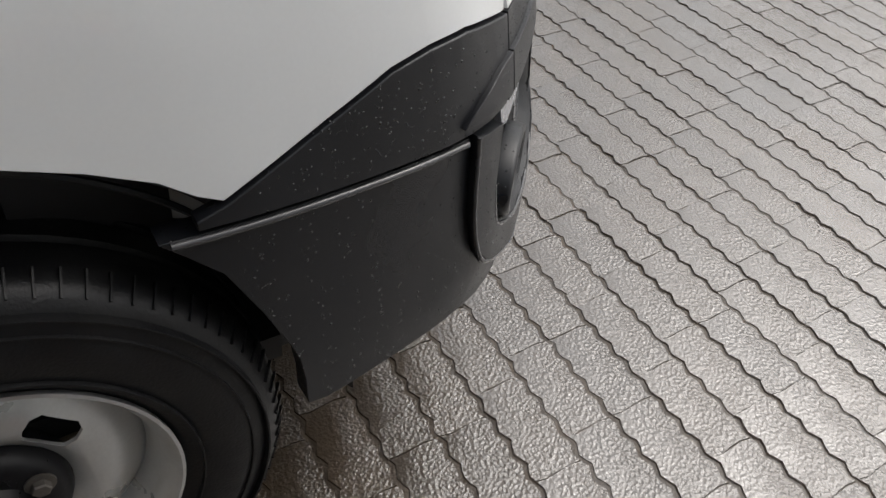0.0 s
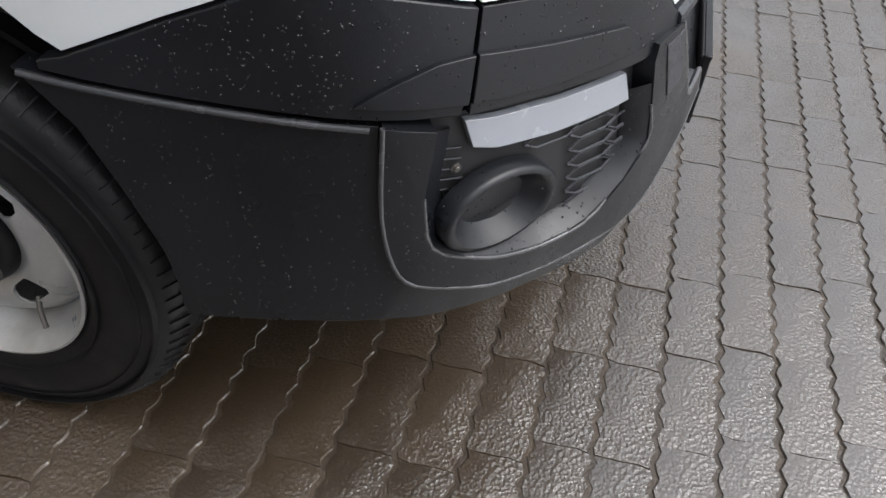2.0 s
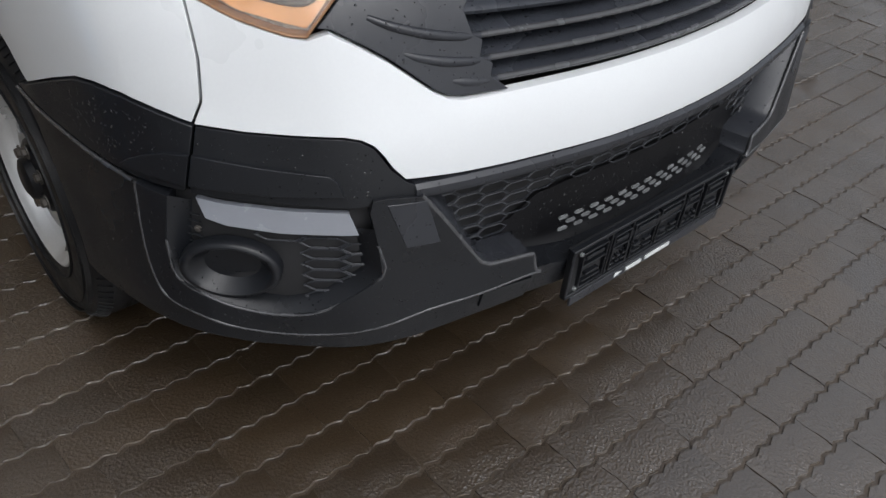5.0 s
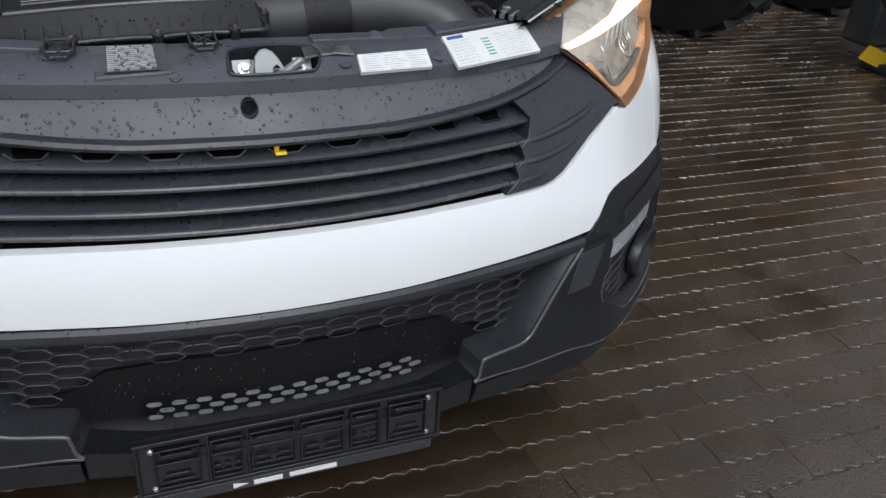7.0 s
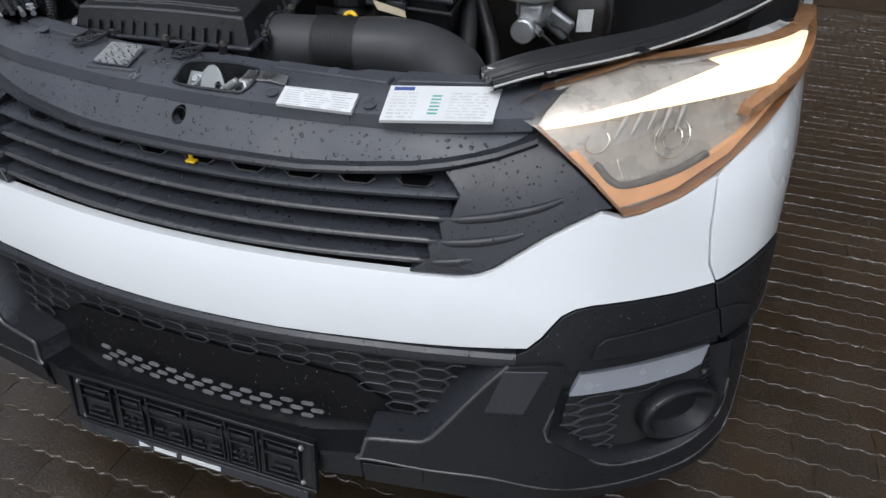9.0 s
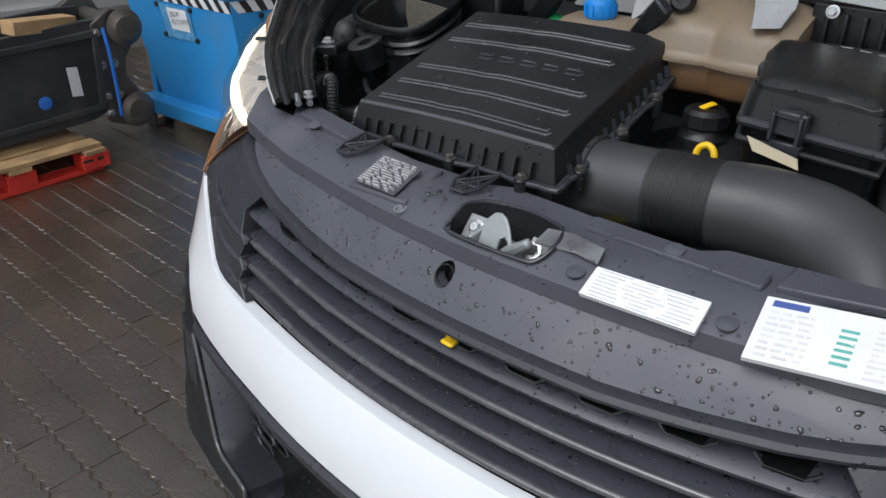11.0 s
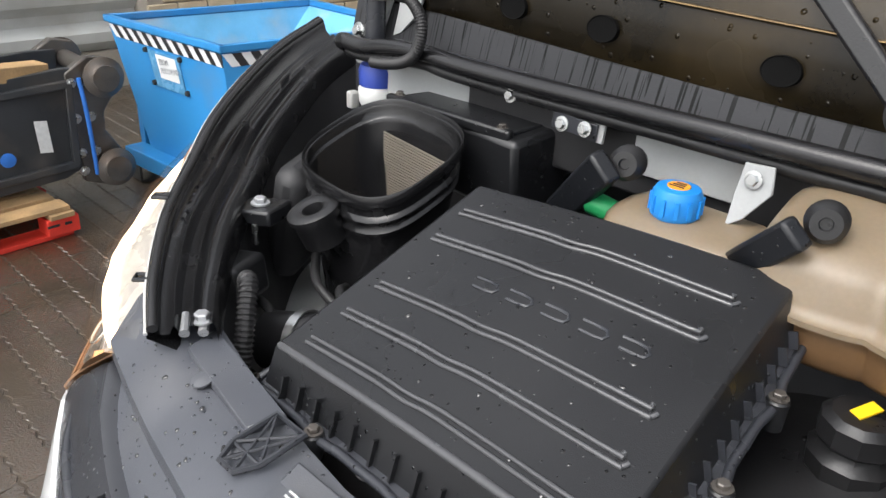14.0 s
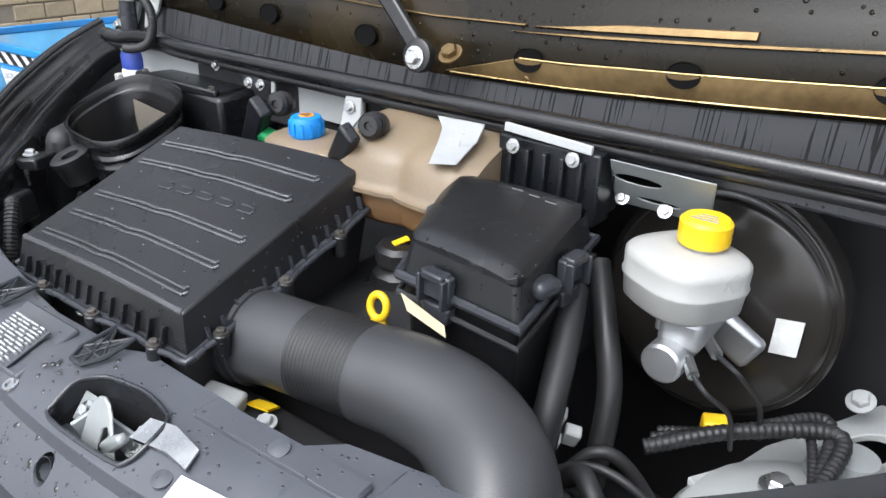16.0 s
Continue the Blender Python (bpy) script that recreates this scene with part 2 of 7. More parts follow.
def lathe(bm, rings, m=Matrix(), n=20, cap=True):
    """Rings of (radius, height) turned round z."""
    loops = []
    for r, h in rings:
        loops.append([bm.verts.new(m @ Vector((r * math.cos(2 * math.pi * k / n), r * math.sin(2 * math.pi * k / n), h))) for k in range(n)])
    for a, b in zip(loops, loops[1:]):
        for k in range(n):
            bm.faces.new((a[k], a[(k + 1) % n], b[(k + 1) % n], b[k]))
    if cap:
        bm.faces.new(loops[0][::-1])
        bm.faces.new(loops[-1])
    return bm


def turned(rings, m=Matrix(), n=20, cap=True):
    return lathe(bmesh.new(), rings, m, n, cap)


def facing(at, direction, spin=0):
    """A pose at a place, whose z points along a direction."""
    q = Vector(direction).to_track_quat("Z", "Y").to_matrix().to_4x4()
    return Matrix.Translation(at) @ q @ pose(0, 0, 0, 0, 0, spin)


def smooth_line(points, n=8):
    """Points along a smooth line through the given ones."""
    p = [Vector(q) for q in points]
    p = [2 * p[0] - p[1]] + p + [2 * p[-1] - p[-2]]
    out = []
    for a, b, c, d in zip(p, p[1:], p[2:], p[3:]):
        for k in range(n):
            t = k / n
            out.append(0.5 * (2 * b + (c - a) * t + (2 * a - 5 * b + 4 * c - d) * t * t + (3 * b - a - 3 * c + d) * t ** 3))
    return out + [p[-2]]


def tube(bm, points, radius, n=10, steps=8, ribs=0, depth=0.0, closed=False):
    """A tube along a smooth line; radius a number or one for each point; ribs: rings along it that stand proud by depth."""
    line = smooth_line(points, steps)
    if ribs:
        fine = []
        count = ribs * 4
        lens = [0]
        for a, b in zip(line, line[1:]):
            lens.append(lens[-1] + (b - a).length)
        for k in range(count + 1):
            s = lens[-1] * k / count
            i = max(j for j in range(len(lens)) if lens[j] <= s + 1e-9)
            i = min(i, len(line) - 2)
            fine.append(line[i].lerp(line[i + 1], (s - lens[i]) / max(lens[i + 1] - lens[i], 1e-9)))
        line = fine
    up = Vector((0, 0, 1))
    rings = []
    for i, p in enumerate(line):
        d = (line[min(i + 1, len(line) - 1)] - line[max(i - 1, 0)]).normalized()
        side = d.cross(up)
        if side.length < 0.1:
            side = d.cross(Vector((0, 1, 0)))
        side.normalize()
        top = side.cross(d)
        up = top
        f = i / max(len(line) - 1, 1)
        if isinstance(radius, (list, tuple)):
            g = f * (len(radius) - 1)
            k = min(int(g), len(radius) - 2)
            r = radius[k] + (radius[k + 1] - radius[k]) * (g - k)
        else:
            r = radius
        if ribs and i % 4 in (1, 2):
            r += depth
        rings.append([bm.verts.new(p + r * (math.cos(2 * math.pi * k / n) * side + math.sin(2 * math.pi * k / n) * top)) for k in range(n)])
    for a, b in zip(rings, rings[1:]):
        for k in range(n):
            bm.faces.new((a[k], a[(k + 1) % n], b[(k + 1) % n], b[k]))
    bm.faces.new(rings[0][::-1])
    bm.faces.new(rings[-1])
    return bm


def pipe(points, radius, **more):
    return tube(bmesh.new(), points, radius, **more)


def sheet(outline, holes=(), cut=(), thick=0.01, place=None):
    """A plate cut out of the plane: an outline with holes, cut finely along the lines given as (axis, step), and laid into space
    by place(a, b, depth), depth 0 on its face and 1 on its back."""
    bm = bmesh.new()
    edges = []
    for loop in (outline, *holes):
        v = [bm.verts.new((a, b, 0)) for a, b in loop]
        edges += [bm.edges.new((p, q)) for p, q in zip(v, v[1:] + v[:1])]
    bmesh.ops.triangle_fill(bm, edges=edges, use_beauty=True)
    for axis, step in cut:
        vals = [v.co[axis] for v in bm.verts]
        lo, hi = min(vals), max(vals)
        k = math.floor(lo / step) + 1
        while k * step < hi - 1e-6:
            co, no = Vector((0, 0, 0)), Vector((0, 0, 0))
            co[axis], no[axis] = k * step, 1
            bmesh.ops.bisect_plane(bm, geom=bm.verts[:] + bm.edges[:] + bm.faces[:], dist=1e-5, plane_co=co, plane_no=no)
            k += 1
    new_geometry = bmesh.ops.extrude_face_region(bm, geom=bm.faces[:], use_keep_orig=True)
    back = {v for v in new_geometry["geom"] if isinstance(v, bmesh.types.BMVert)}
    for v in bm.verts:
        v.co = place(v.co.x, v.co.y, 1 if v in back else 0)
    return bm


def sticker(name, corners, material, parent, label, lift=0.004):
    p = [Vector(c) for c in corners]
    nrm = (p[1] - p[0]).cross(p[3] - p[0]).normalized()
    if nrm.z < -0.2 or (abs(nrm.z) <= 0.2 and nrm.y > 0):
        nrm = -nrm
    bm = bmesh.new()
    a = [bm.verts.new(q + nrm * lift) for q in p]
    b = [bm.verts.new(q) for q in p]
    bm.faces.new(a)
    bm.faces.new(b[::-1])
    for i in range(4):
        bm.faces.new((a[i], b[i], b[(i + 1) % 4], a[(i + 1) % 4]))
    return part(name, bm, material, parent, label, smooth=0)


def ring_of(cx, cy, rx, ry=None, n=14):
    ry = ry or rx
    return [(cx + rx * math.cos(2 * math.pi * k / n), cy + ry * math.sin(2 * math.pi * k / n)) for k in range(n)]


def bolt(name, at, up, parent, r=0.008, material=None, label="", washer=1.5):
    m = facing(at, up)
    bm = turned([(r * washer, 0), (r * washer, r * 0.25), (r * 1.1, r * 0.3)], m, 16)
    lathe(bm, [(r, r * 0.3), (r, r * 0.95), (r * 0.85, r * 1.1)], m, 6)
    return part(name, bm, material or ZINC, parent, label, smooth=30)


# ---- the van's outer skin: a plan line, and how far it lies back at each height ----
PLAN = [(0, 0), (0.2, 0.011), (0.4, 0.043), (0.5, 0.064), (0.59, 0.088), (0.65, 0.112), (0.69, 0.137), (0.75, 0.185), (0.83, 0.256), (0.862, 0.293), (0.896, 0.352), (0.918, 0.44), (0.932, 0.6), (0.937, 0.8), (0.939, 1.1), (0.94, 1.6), (0.94, 2.4)]
LEAN = ((0, 0.012), (0.36, 0.0), (0.425, -0.012), (0.669, 0.015), (0.806, 0.05), (0.9, 0.085), (0.963, 0.128), (0.99, 0.158), (1.02, 0.185), (1.1, 0.245), (1.2, 0.3))
_half = [(v.x, v.y) for v in smooth_line([(-PLAN[1][0], PLAN[1][1], 0)] + [(x, y, 0) for x, y in PLAN], 10)]
_half = [p for p in _half if p[0] > -1e-6]
_half[0] = (0.0, 0.0)
PX, PY = np.array([p[0] for p in _half]), np.array([p[1] for p in _half])
PU = np.concatenate([[0], np.cumsum(np.hypot(np.diff(PX), np.diff(PY)))])


def lean(z):
    return float(np.interp(z, [a for a, _ in LEAN], [b for _, b in LEAN]))


def F(x, z):
    """A place on the skin's front, by its x."""
    return (math.copysign(float(np.interp(abs(x), PX, PU)), x), z)


def S(y, z):
    """A place on the skin's side, by its y."""
    return (float(np.interp(y - lean(z), PY, PU)), z)


def skin(u, z, out=0.0):
    a = abs(u)
    x, y = float(np.interp(a, PU, PX)), float(np.interp(a, PU, PY))
    x2, y2 = float(np.interp(a + 0.01, PU, PX)), float(np.interp(a + 0.01, PU, PY))
    x1, y1 = (float(np.interp(a - 0.01, PU, PX)), float(np.interp(a - 0.01, PU, PY))) if a > 0.01 else (x - 0.01, y)
    d = Vector((x2 - x1, y2 - y1)).normalized()
    s = math.copysign(1, u)
    wide = min(1.0, max(0.0, (x - 0.5) / 0.35))
    shift = wide * ((0.025 if s > 0 else float(np.interp(y, (0.42, 0.62), (0.009, 0.0)))) - s * float(np.interp(z, (0.9, 1.1), (0.0, 0.02))))
    return Vector((s * (x + d.y * out) + shift, y + lean(z) - d.x * out, z))


def panel(name, outline, material, parent, out=0.0, thick=0.012, holes=(), label="", bevel=0.003, step=0.035, shape=None, smooth=40, step_z=0.04):
    """A piece of the skin inside an outline of places, standing out by so much; shape(u, z) adds to it."""
    if isinstance(outline, str):
        raise ValueError(outline)
    put = lambda u, z, d: skin(u, z, out + (shape(u, z) if shape and not d else 0) - d * thick)
    bm = sheet(outline, holes, ((0, step), (1, step_z)), thick, put)
    return part(name, bm, material, parent, label, bevel=bevel, smooth=smooth)


def other(outline):
    return [(-u, z) for u, z in outline[::-1]]


def run(name, us, z_of, profile, material, parent, label="", smooth=35):
    """A bar along the skin: a closed profile of (out, up) swept over the places us at the heights z_of(u)."""
    bm = bmesh.new()
    rings = []
    for u in us:
        z = z_of(u)
        base = skin(u, z)
        o = skin(u, z, 0.01) - base
        o.normalize()
        rings.append([bm.verts.new(base + o * a + Vector((0, 0, b))) for a, b in profile])
    k = len(profile)
    for a, b in zip(rings, rings[1:]):
        for i in range(k):
            bm.faces.new((a[i], a[(i + 1) % k], b[(i + 1) % k], b[i]))
    bm.faces.new(rings[0][::-1])
    bm.faces.new(rings[-1])
    return part(name, bm, material, parent, label, smooth=smooth)


def span(a, b, n):
    return [a + (b - a) * k / n for k in range(n + 1)]


# ---- ground, walls ----
def flat_sheet(name, x0, x1, y0, y1, z, material, label, category, kind="structure"):
    bm = bmesh.new()
    v = [bm.verts.new(p) for p in ((x0, y0, z), (x1, y0, z), (x1, y1, z), (x0, y1, z))]
    bm.faces.new(v)
    return tagged(mesh_object(name, bm, material, smooth=0), label, category, kind=kind)


JOINT = mat("wet_joint_sand", (0.055, 0.04, 0.027), 0.5, vary=0.6, scale=9, bump=0.005, fine=150)
PAVER = mat("wet_concrete_paver", (0.042, 0.0265, 0.0125), 0.5, vary=0.5, scale=2.2, bump=0.004, fine=240, dirt=(0.05, 0.034, 0.02), dirt_amount=0.4, rough_vary=0.2, per_piece=0.16)
shader(PAVER).inputs["Coat Weight"].default_value = 1.0
shader(PAVER).inputs["Coat Roughness"].default_value = 0.12
shader(PAVER).inputs["Coat IOR"].default_value = 2.08


def water_film(m):
    """Wet film that lies smooth in some places and follows the grain in others."""
    n, l = m.node_tree.nodes, m.node_tree.links
    co = n.new("ShaderNodeTexCoord").outputs["Object"]
    where, grain, stone = n.new("ShaderNodeTexNoise"), n.new("ShaderNodeTexNoise"), n.new("ShaderNodeTexVoronoi")
    for t, s, d in ((where, 2.6, 3.0), (grain, 420.0, 3.0)):
        t.inputs["Scale"].default_value, t.inputs["Detail"].default_value = s, d
        l.new(co, t.inputs["Vector"])
    stone.inputs["Scale"].default_value = 150.0
    l.new(co, stone.inputs["Vector"])
    both = n.new("ShaderNodeMath")
    both.operation = "MULTIPLY_ADD"
    l.new(grain.outputs["Fac"], both.inputs[0])
    both.inputs[1].default_value = 0.6
    l.new(stone.outputs["Distance"], both.inputs[2])
    r = n.new("ShaderNodeMapRange")
    r.inputs["From Min"].default_value, r.inputs["From Max"].default_value = 0.32, 0.54
    r.inputs["To Min"].default_value, r.inputs["To Max"].default_value = 0.06, 0.7
    l.new(where.outputs["Fac"], r.inputs["Value"])
    bp = n.new("ShaderNodeBump")
    bp.inputs["Distance"].default_value = 0.0028
    l.new(r.outputs[0], bp.inputs["Strength"])
    l.new(both.outputs[0], bp.inputs["Height"])
    l.new(bp.outputs[0], shader(m).inputs["Coat Normal"])


water_film(PAVER)
shader(JOINT).inputs["Coat Weight"].default_value = 0.3
shader(JOINT).inputs["Coat Roughness"].default_value = 0.2
ground = flat_sheet("ground", -250, 250, -250, 250, -0.003, JOINT, "yard ground of sandy joints under the wet pavers", "ground")

bm = bmesh.new()
for x0, x1, y0, y1 in ((-250, -6.75, -250, 250), (5.15, 250, -250, 250), (-6.75, 5.15, -250, -3.7), (-6.75, 5.15, 6.6, 250)):
    bm.faces.new([bm.verts.new(p) for p in ((x0, y0, 0.0), (x1, y0, 0.0), (x1, y1, 0.0), (x0, y1, 0.0))])
tagged(mesh_object("yard", bm, PAVER, smooth=0), "wet brown yard beyond the pavers", "yard", kind="structure")

# ---- the van ----
van = thing("van", "white delivery van with black cladding and open bonnet on wet paving", "van")

# white skin
_right = [F(0.2, 0.669), F(0.4, 0.673), F(0.5, 0.677), F(0.588, 0.684), F(0.605, 0.705), F(0.616, 0.725), F(0.627, 0.741), F(0.644, 0.7515), F(0.666, 0.7565), F(0.69, 0.757), F(0.72, 0.757), F(0.775, 0.758), F(0.828, 0.763),
          F(0.815, 0.793), F(0.806, 0.85), F(0.803, 0.926), F(0.79, 0.921), F(0.757, 0.902), F(0.71, 0.886), F(0.686, 0.883), F(0.66, 0.892), F(0.622, 0.871), F(0.59, 0.851), F(0.557, 0.825), F(0.528, 0.802), F(0.505, 0.79), F(0.48, 0.785), F(0.438, 0.784), F(0.2, 0.784)]
panel("front_panel", [F(0, 0.668)] + _right + [F(0, 0.784)] + other(_right), WHITE, van, 0.0, 0.02, label="white painted front panel", bevel=0.004,
      shape=lambda u, z: 0.007 * max(0, math.sin(math.pi * min(1, max(0, (z - 0.668) / 0.118)))))
ARCH = [S(0.662, 0.697), S(0.685, 0.71), S(0.715, 0.735), S(0.767, 0.762), S(0.823, 0.784), S(0.9, 0.8), S(0.98, 0.803), S(1.06, 0.795), S(1.14, 0.77), S(1.21, 0.73), S(1.27, 0.67), S(1.31, 0.59), S(1.33, 0.48), S(1.335, 0.36)]
_fender = [F(0.8315, 0.763), S(0.339, 0.776), S(0.385, 0.787), S(0.435, 0.787), S(0.483, 0.778), S(0.558, 0.746)] + ARCH + [S(1.6, 0.36), S(1.6, 1.12), S(1.0, 1.12), S(0.8, 1.115), S(0.66, 1.07), S(0.54, 1.03), S(0.45, 0.987), F(0.82, 0.943), F(0.806, 0.926), F(0.8095, 0.85), F(0.8185, 0.793)]
panel("fender", _fender, WHITE, van, 0.0, 0.016, label="white painted front wing", bevel=0.003)
panel("fender", other(_fender), WHITE, van, 0.0, 0.016, label="white painted front wing", bevel=0.003)
_rear = [S(1.605, 0.36), S(2.39, 0.36), S(2.39, 1.3), S(1.605, 1.3)]
panel("side_door", _rear, WHITE, van, 0.0, 0.02, label="white painted cab door")
panel("side_door", other(_rear), WHITE, van, 0.0, 0.02, label="white painted cab door")

# black cladding over the bumper
_front_clad = [F(0.545, 0.655), F(0.588, 0.68), F(0.609, 0.702), F(0.62, 0.722), F(0.63, 0.737), F(0.646, 0.7475), F(0.667, 0.7525), F(0.69, 0.753), F(0.72, 0.753), F(0.775, 0.754), F(0.8275, 0.759), F(0.846, 0.68), F(0.85, 0.655), F(0.75, 0.65), F(0.66, 0.646)]
_step_f = [F(0.676, 0.668), F(0.681, 0.69), F(0.69, 0.7), F(0.77, 0.708), F(0.838, 0.718), F(0.849, 0.67), F(0.76, 0.664)]
_side_clad = [F(0.8305, 0.759), S(0.339, 0.772), S(0.385, 0.783), S(0.435, 0.783), S(0.483, 0.774), S(0.558, 0.742), S(0.661, 0.693), S(0.69, 0.684), S(0.69, 0.674), S(0.57, 0.668), S(0.42, 0.662), F(0.855, 0.656), F(0.8495, 0.68)]
_step_s = [F(0.8515, 0.67), F(0.8405, 0.718), F(0.864, 0.715), S(0.352, 0.702), S(0.375, 0.688), S(0.39, 0.676)]
for _m in (lambda o: o, other):
    c = panel("front_cladding", _m(_front_clad), PLASTIC, van, 0.004, 0.02, label="grained black front cladding", bevel=0.004)
    panel("raised_step", _m(_step_f), PLASTIC, c, 0.010, 0.012, bevel=0.005)
    c = panel("side_cladding", _m(_side_clad), PLASTIC, van, 0.004, 0.02, label="grained black side cladding", bevel=0.004)
    panel("raised_step", _m(_step_s), PLASTIC, c, 0.010, 0.012, bevel=0.005)

# bumper
bumper = part("front_bumper", sheet([(-0.1, 0), (0.1, 0), (0.1, 0.01), (-0.1, 0.01)], place=lambda a, b, d: Vector((a, 0.05 + d * 0.01, 0.4 + b))), DARK, van, "black plastic front bumper", smooth=0)
FOG = [S(0.318, 0.646), S(0.324, 0.564), S(0.312, 0.495), F(0.846, 0.466), F(0.808, 0.45), F(0.761, 0.445), F(0.71, 0.459), F(0.632, 0.52), F(0.636, 0.58), F(0.645, 0.64)]
_corner = [F(0.567, 0.656), F(0.528, 0.603), F(0.469, 0.514), F(0.454, 0.499), F(0.435, 0.491), F(0.362, 0.485), F(0.352, 0.478), F(0.346, 0.45), F(0.336, 0.441),
           F(0.37, 0.443), F(0.462, 0.438), F(0.559, 0.436), F(0.632, 0.42), F(0.696, 0.407), F(0.762, 0.402), F(0.82, 0.41), F(0.852, 0.423), S(0.325, 0.443), S(0.348, 0.475), S(0.362, 0.545), S(0.364, 0.655), F(0.874, 0.652), F(0.862, 0.649)]
_ring = _corner[:-2] + FOG + [F(0.64, 0.66), F(0.62, 0.662)]
_wrap = [S(0.3665, 0.65), S(0.455, 0.655), S(0.569, 0.66), S(0.658, 0.664), S(0.726, 0.667), S(0.705, 0.645), S(0.672, 0.608), S(0.638, 0.534), S(0.611, 0.464), S(0.597, 0.352), S(0.57, 0.346), S(0.462, 0.36), S(0.36, 0.372), F(0.84, 0.366), F(0.8, 0.358), F(0.69, 0.355), F(0.561, 0.358), F(0.46, 0.368), F(0.345, 0.372), F(0.345, 0.432), F(0.37, 0.437), F(0.462, 0.432), F(0.559, 0.43), F(0.632, 0.414), F(0.696, 0.401), F(0.762, 0.396), F(0.822, 0.404), F(0.856, 0.418), S(0.33, 0.439), S(0.3505, 0.475), S(0.3645, 0.545)]
_patch = [F(0.56, 0.648), F(0.621, 0.651), F(0.594, 0.57), F(0.538, 0.568)]
_inset = [F(0.345, 0.425), F(0.45, 0.428), F(0.45, 0.392), F(0.345, 0.395)]


def fog_insert(flip):
    side = 1 if not flip else -1
    m = (lambda o: o) if not flip else other
    back = panel("fog_lamp_insert", m(FOG), DARK, bumper, -0.018, 0.006, label="black honeycomb lamp insert", bevel=0)
    panel("reflector", m([S(0.288, 0.641), S(0.277, 0.606), F(0.82, 0.596), F(0.76, 0.589), F(0.66, 0.59), F(0.672, 0.63), F(0.75, 0.63), F(0.82, 0.635)]), REFLECT, back, -0.007, 0.01, label="pale grey reflector strip", bevel=0.002)
    # round lamp socket
    c = skin(side * F(0.822, 0.52)[0], 0.522, -0.004)
    n = skin(side * F(0.795, 0.52)[0], 0.52, 0.1) - skin(side * F(0.795, 0.52)[0], 0.52, 0)
    f = facing(c, n)
    # stretch sideways
    f = f @ Matrix.Diagonal((1.38, 0.94, 1, 1)) if abs((f.to_3x3() @ Vector((1, 0, 0))).z) < 0.5 else f @ Matrix.Diagonal((0.94, 1.38, 1, 1))
    bm = turned([(0.058, -0.012), (0.058, 0.008), (0.055, 0.013), (0.050, 0.014), (0.046, 0.010), (0.030, -0.016), (0.012, -0.024), (0.004, -0.024)], f, 40)
    part("lamp_socket", bm, PLASTIC, back, "round black blank lamp socket", smooth=50)
    # honeycomb ribs
    bm = bmesh.new()
    for row in range(8):
        for col in range(4):
            x = 0.655 + 0.052 * col
            z = 0.582 - 0.0205 * row - (0.01 if col % 2 else 0)
            if z < 0.468 + max(0, (0.70 - x)) * 0.9 or x > 0.83 or x < 0.665 and z < 0.5:
                continue
            if math.hypot((x - 0.822) / 1.35, z - 0.522) < 0.066 or x < 0.665 and z > 0.575:
                continue
            hexagon = [(x - 0.031, z), (x - 0.017, z + 0.0088), (x + 0.017, z + 0.0088), (x + 0.031, z), (x + 0.017, z - 0.0088), (x - 0.017, z - 0.0088)]
            for (xa, za), (xb, zb) in zip(hexagon, hexagon[1:] + hexagon[:1]):
                tube(bm, [skin(F(xa, za)[0] * side, za, -0.0125), skin(F(xb, zb)[0] * side, zb, -0.0125)], 0.0016, n=5, steps=1)
    part("honeycomb", bm, SMOOTH, back, smooth=40)["kind"] = "stuff"
    for k in range(5):
        part("fin", pipe([skin(side * S(0.29, 0)[0], 0.605 - 0.013 * k, -0.014), skin(side * S(0.312, 0)[0], 0.607 - 0.013 * k, -0.014)], 0.0018, n=6, steps=2), PLASTIC, back)
    mid = (sum(abs(u) for u, z in FOG) / len(FOG), 0.545)
    bm = bmesh.new()
    low = [p for a, b in zip(FOG[0:9], FOG[1:10]) for p in (a, ((a[0] + b[0]) / 2, (a[1] + b[1]) / 2))]
    rows = [[bm.verts.new(skin(side * (u + (mid[0] - u) * f), z + (mid[1] - z) * f, o)) for u, z in low] for f, o in ((0.0, 0.0085), (0.03, 0.004), (0.15, -0.013), (0.17, -0.02))]
    for a, b in zip(rows, rows[1:]):
        for i in range(len(low) - 1):
            bm.faces.new((a[i], a[i + 1], b[i + 1], b[i]))
    part("inner_slope", bm, PLASTIC, back, "smooth sloping inner edge", smooth=50)
    at = skin(side * S(0.296, 0)[0], 0.58, -0.014)
    bolt("screw", at, n, back, 0.004, GREASY)


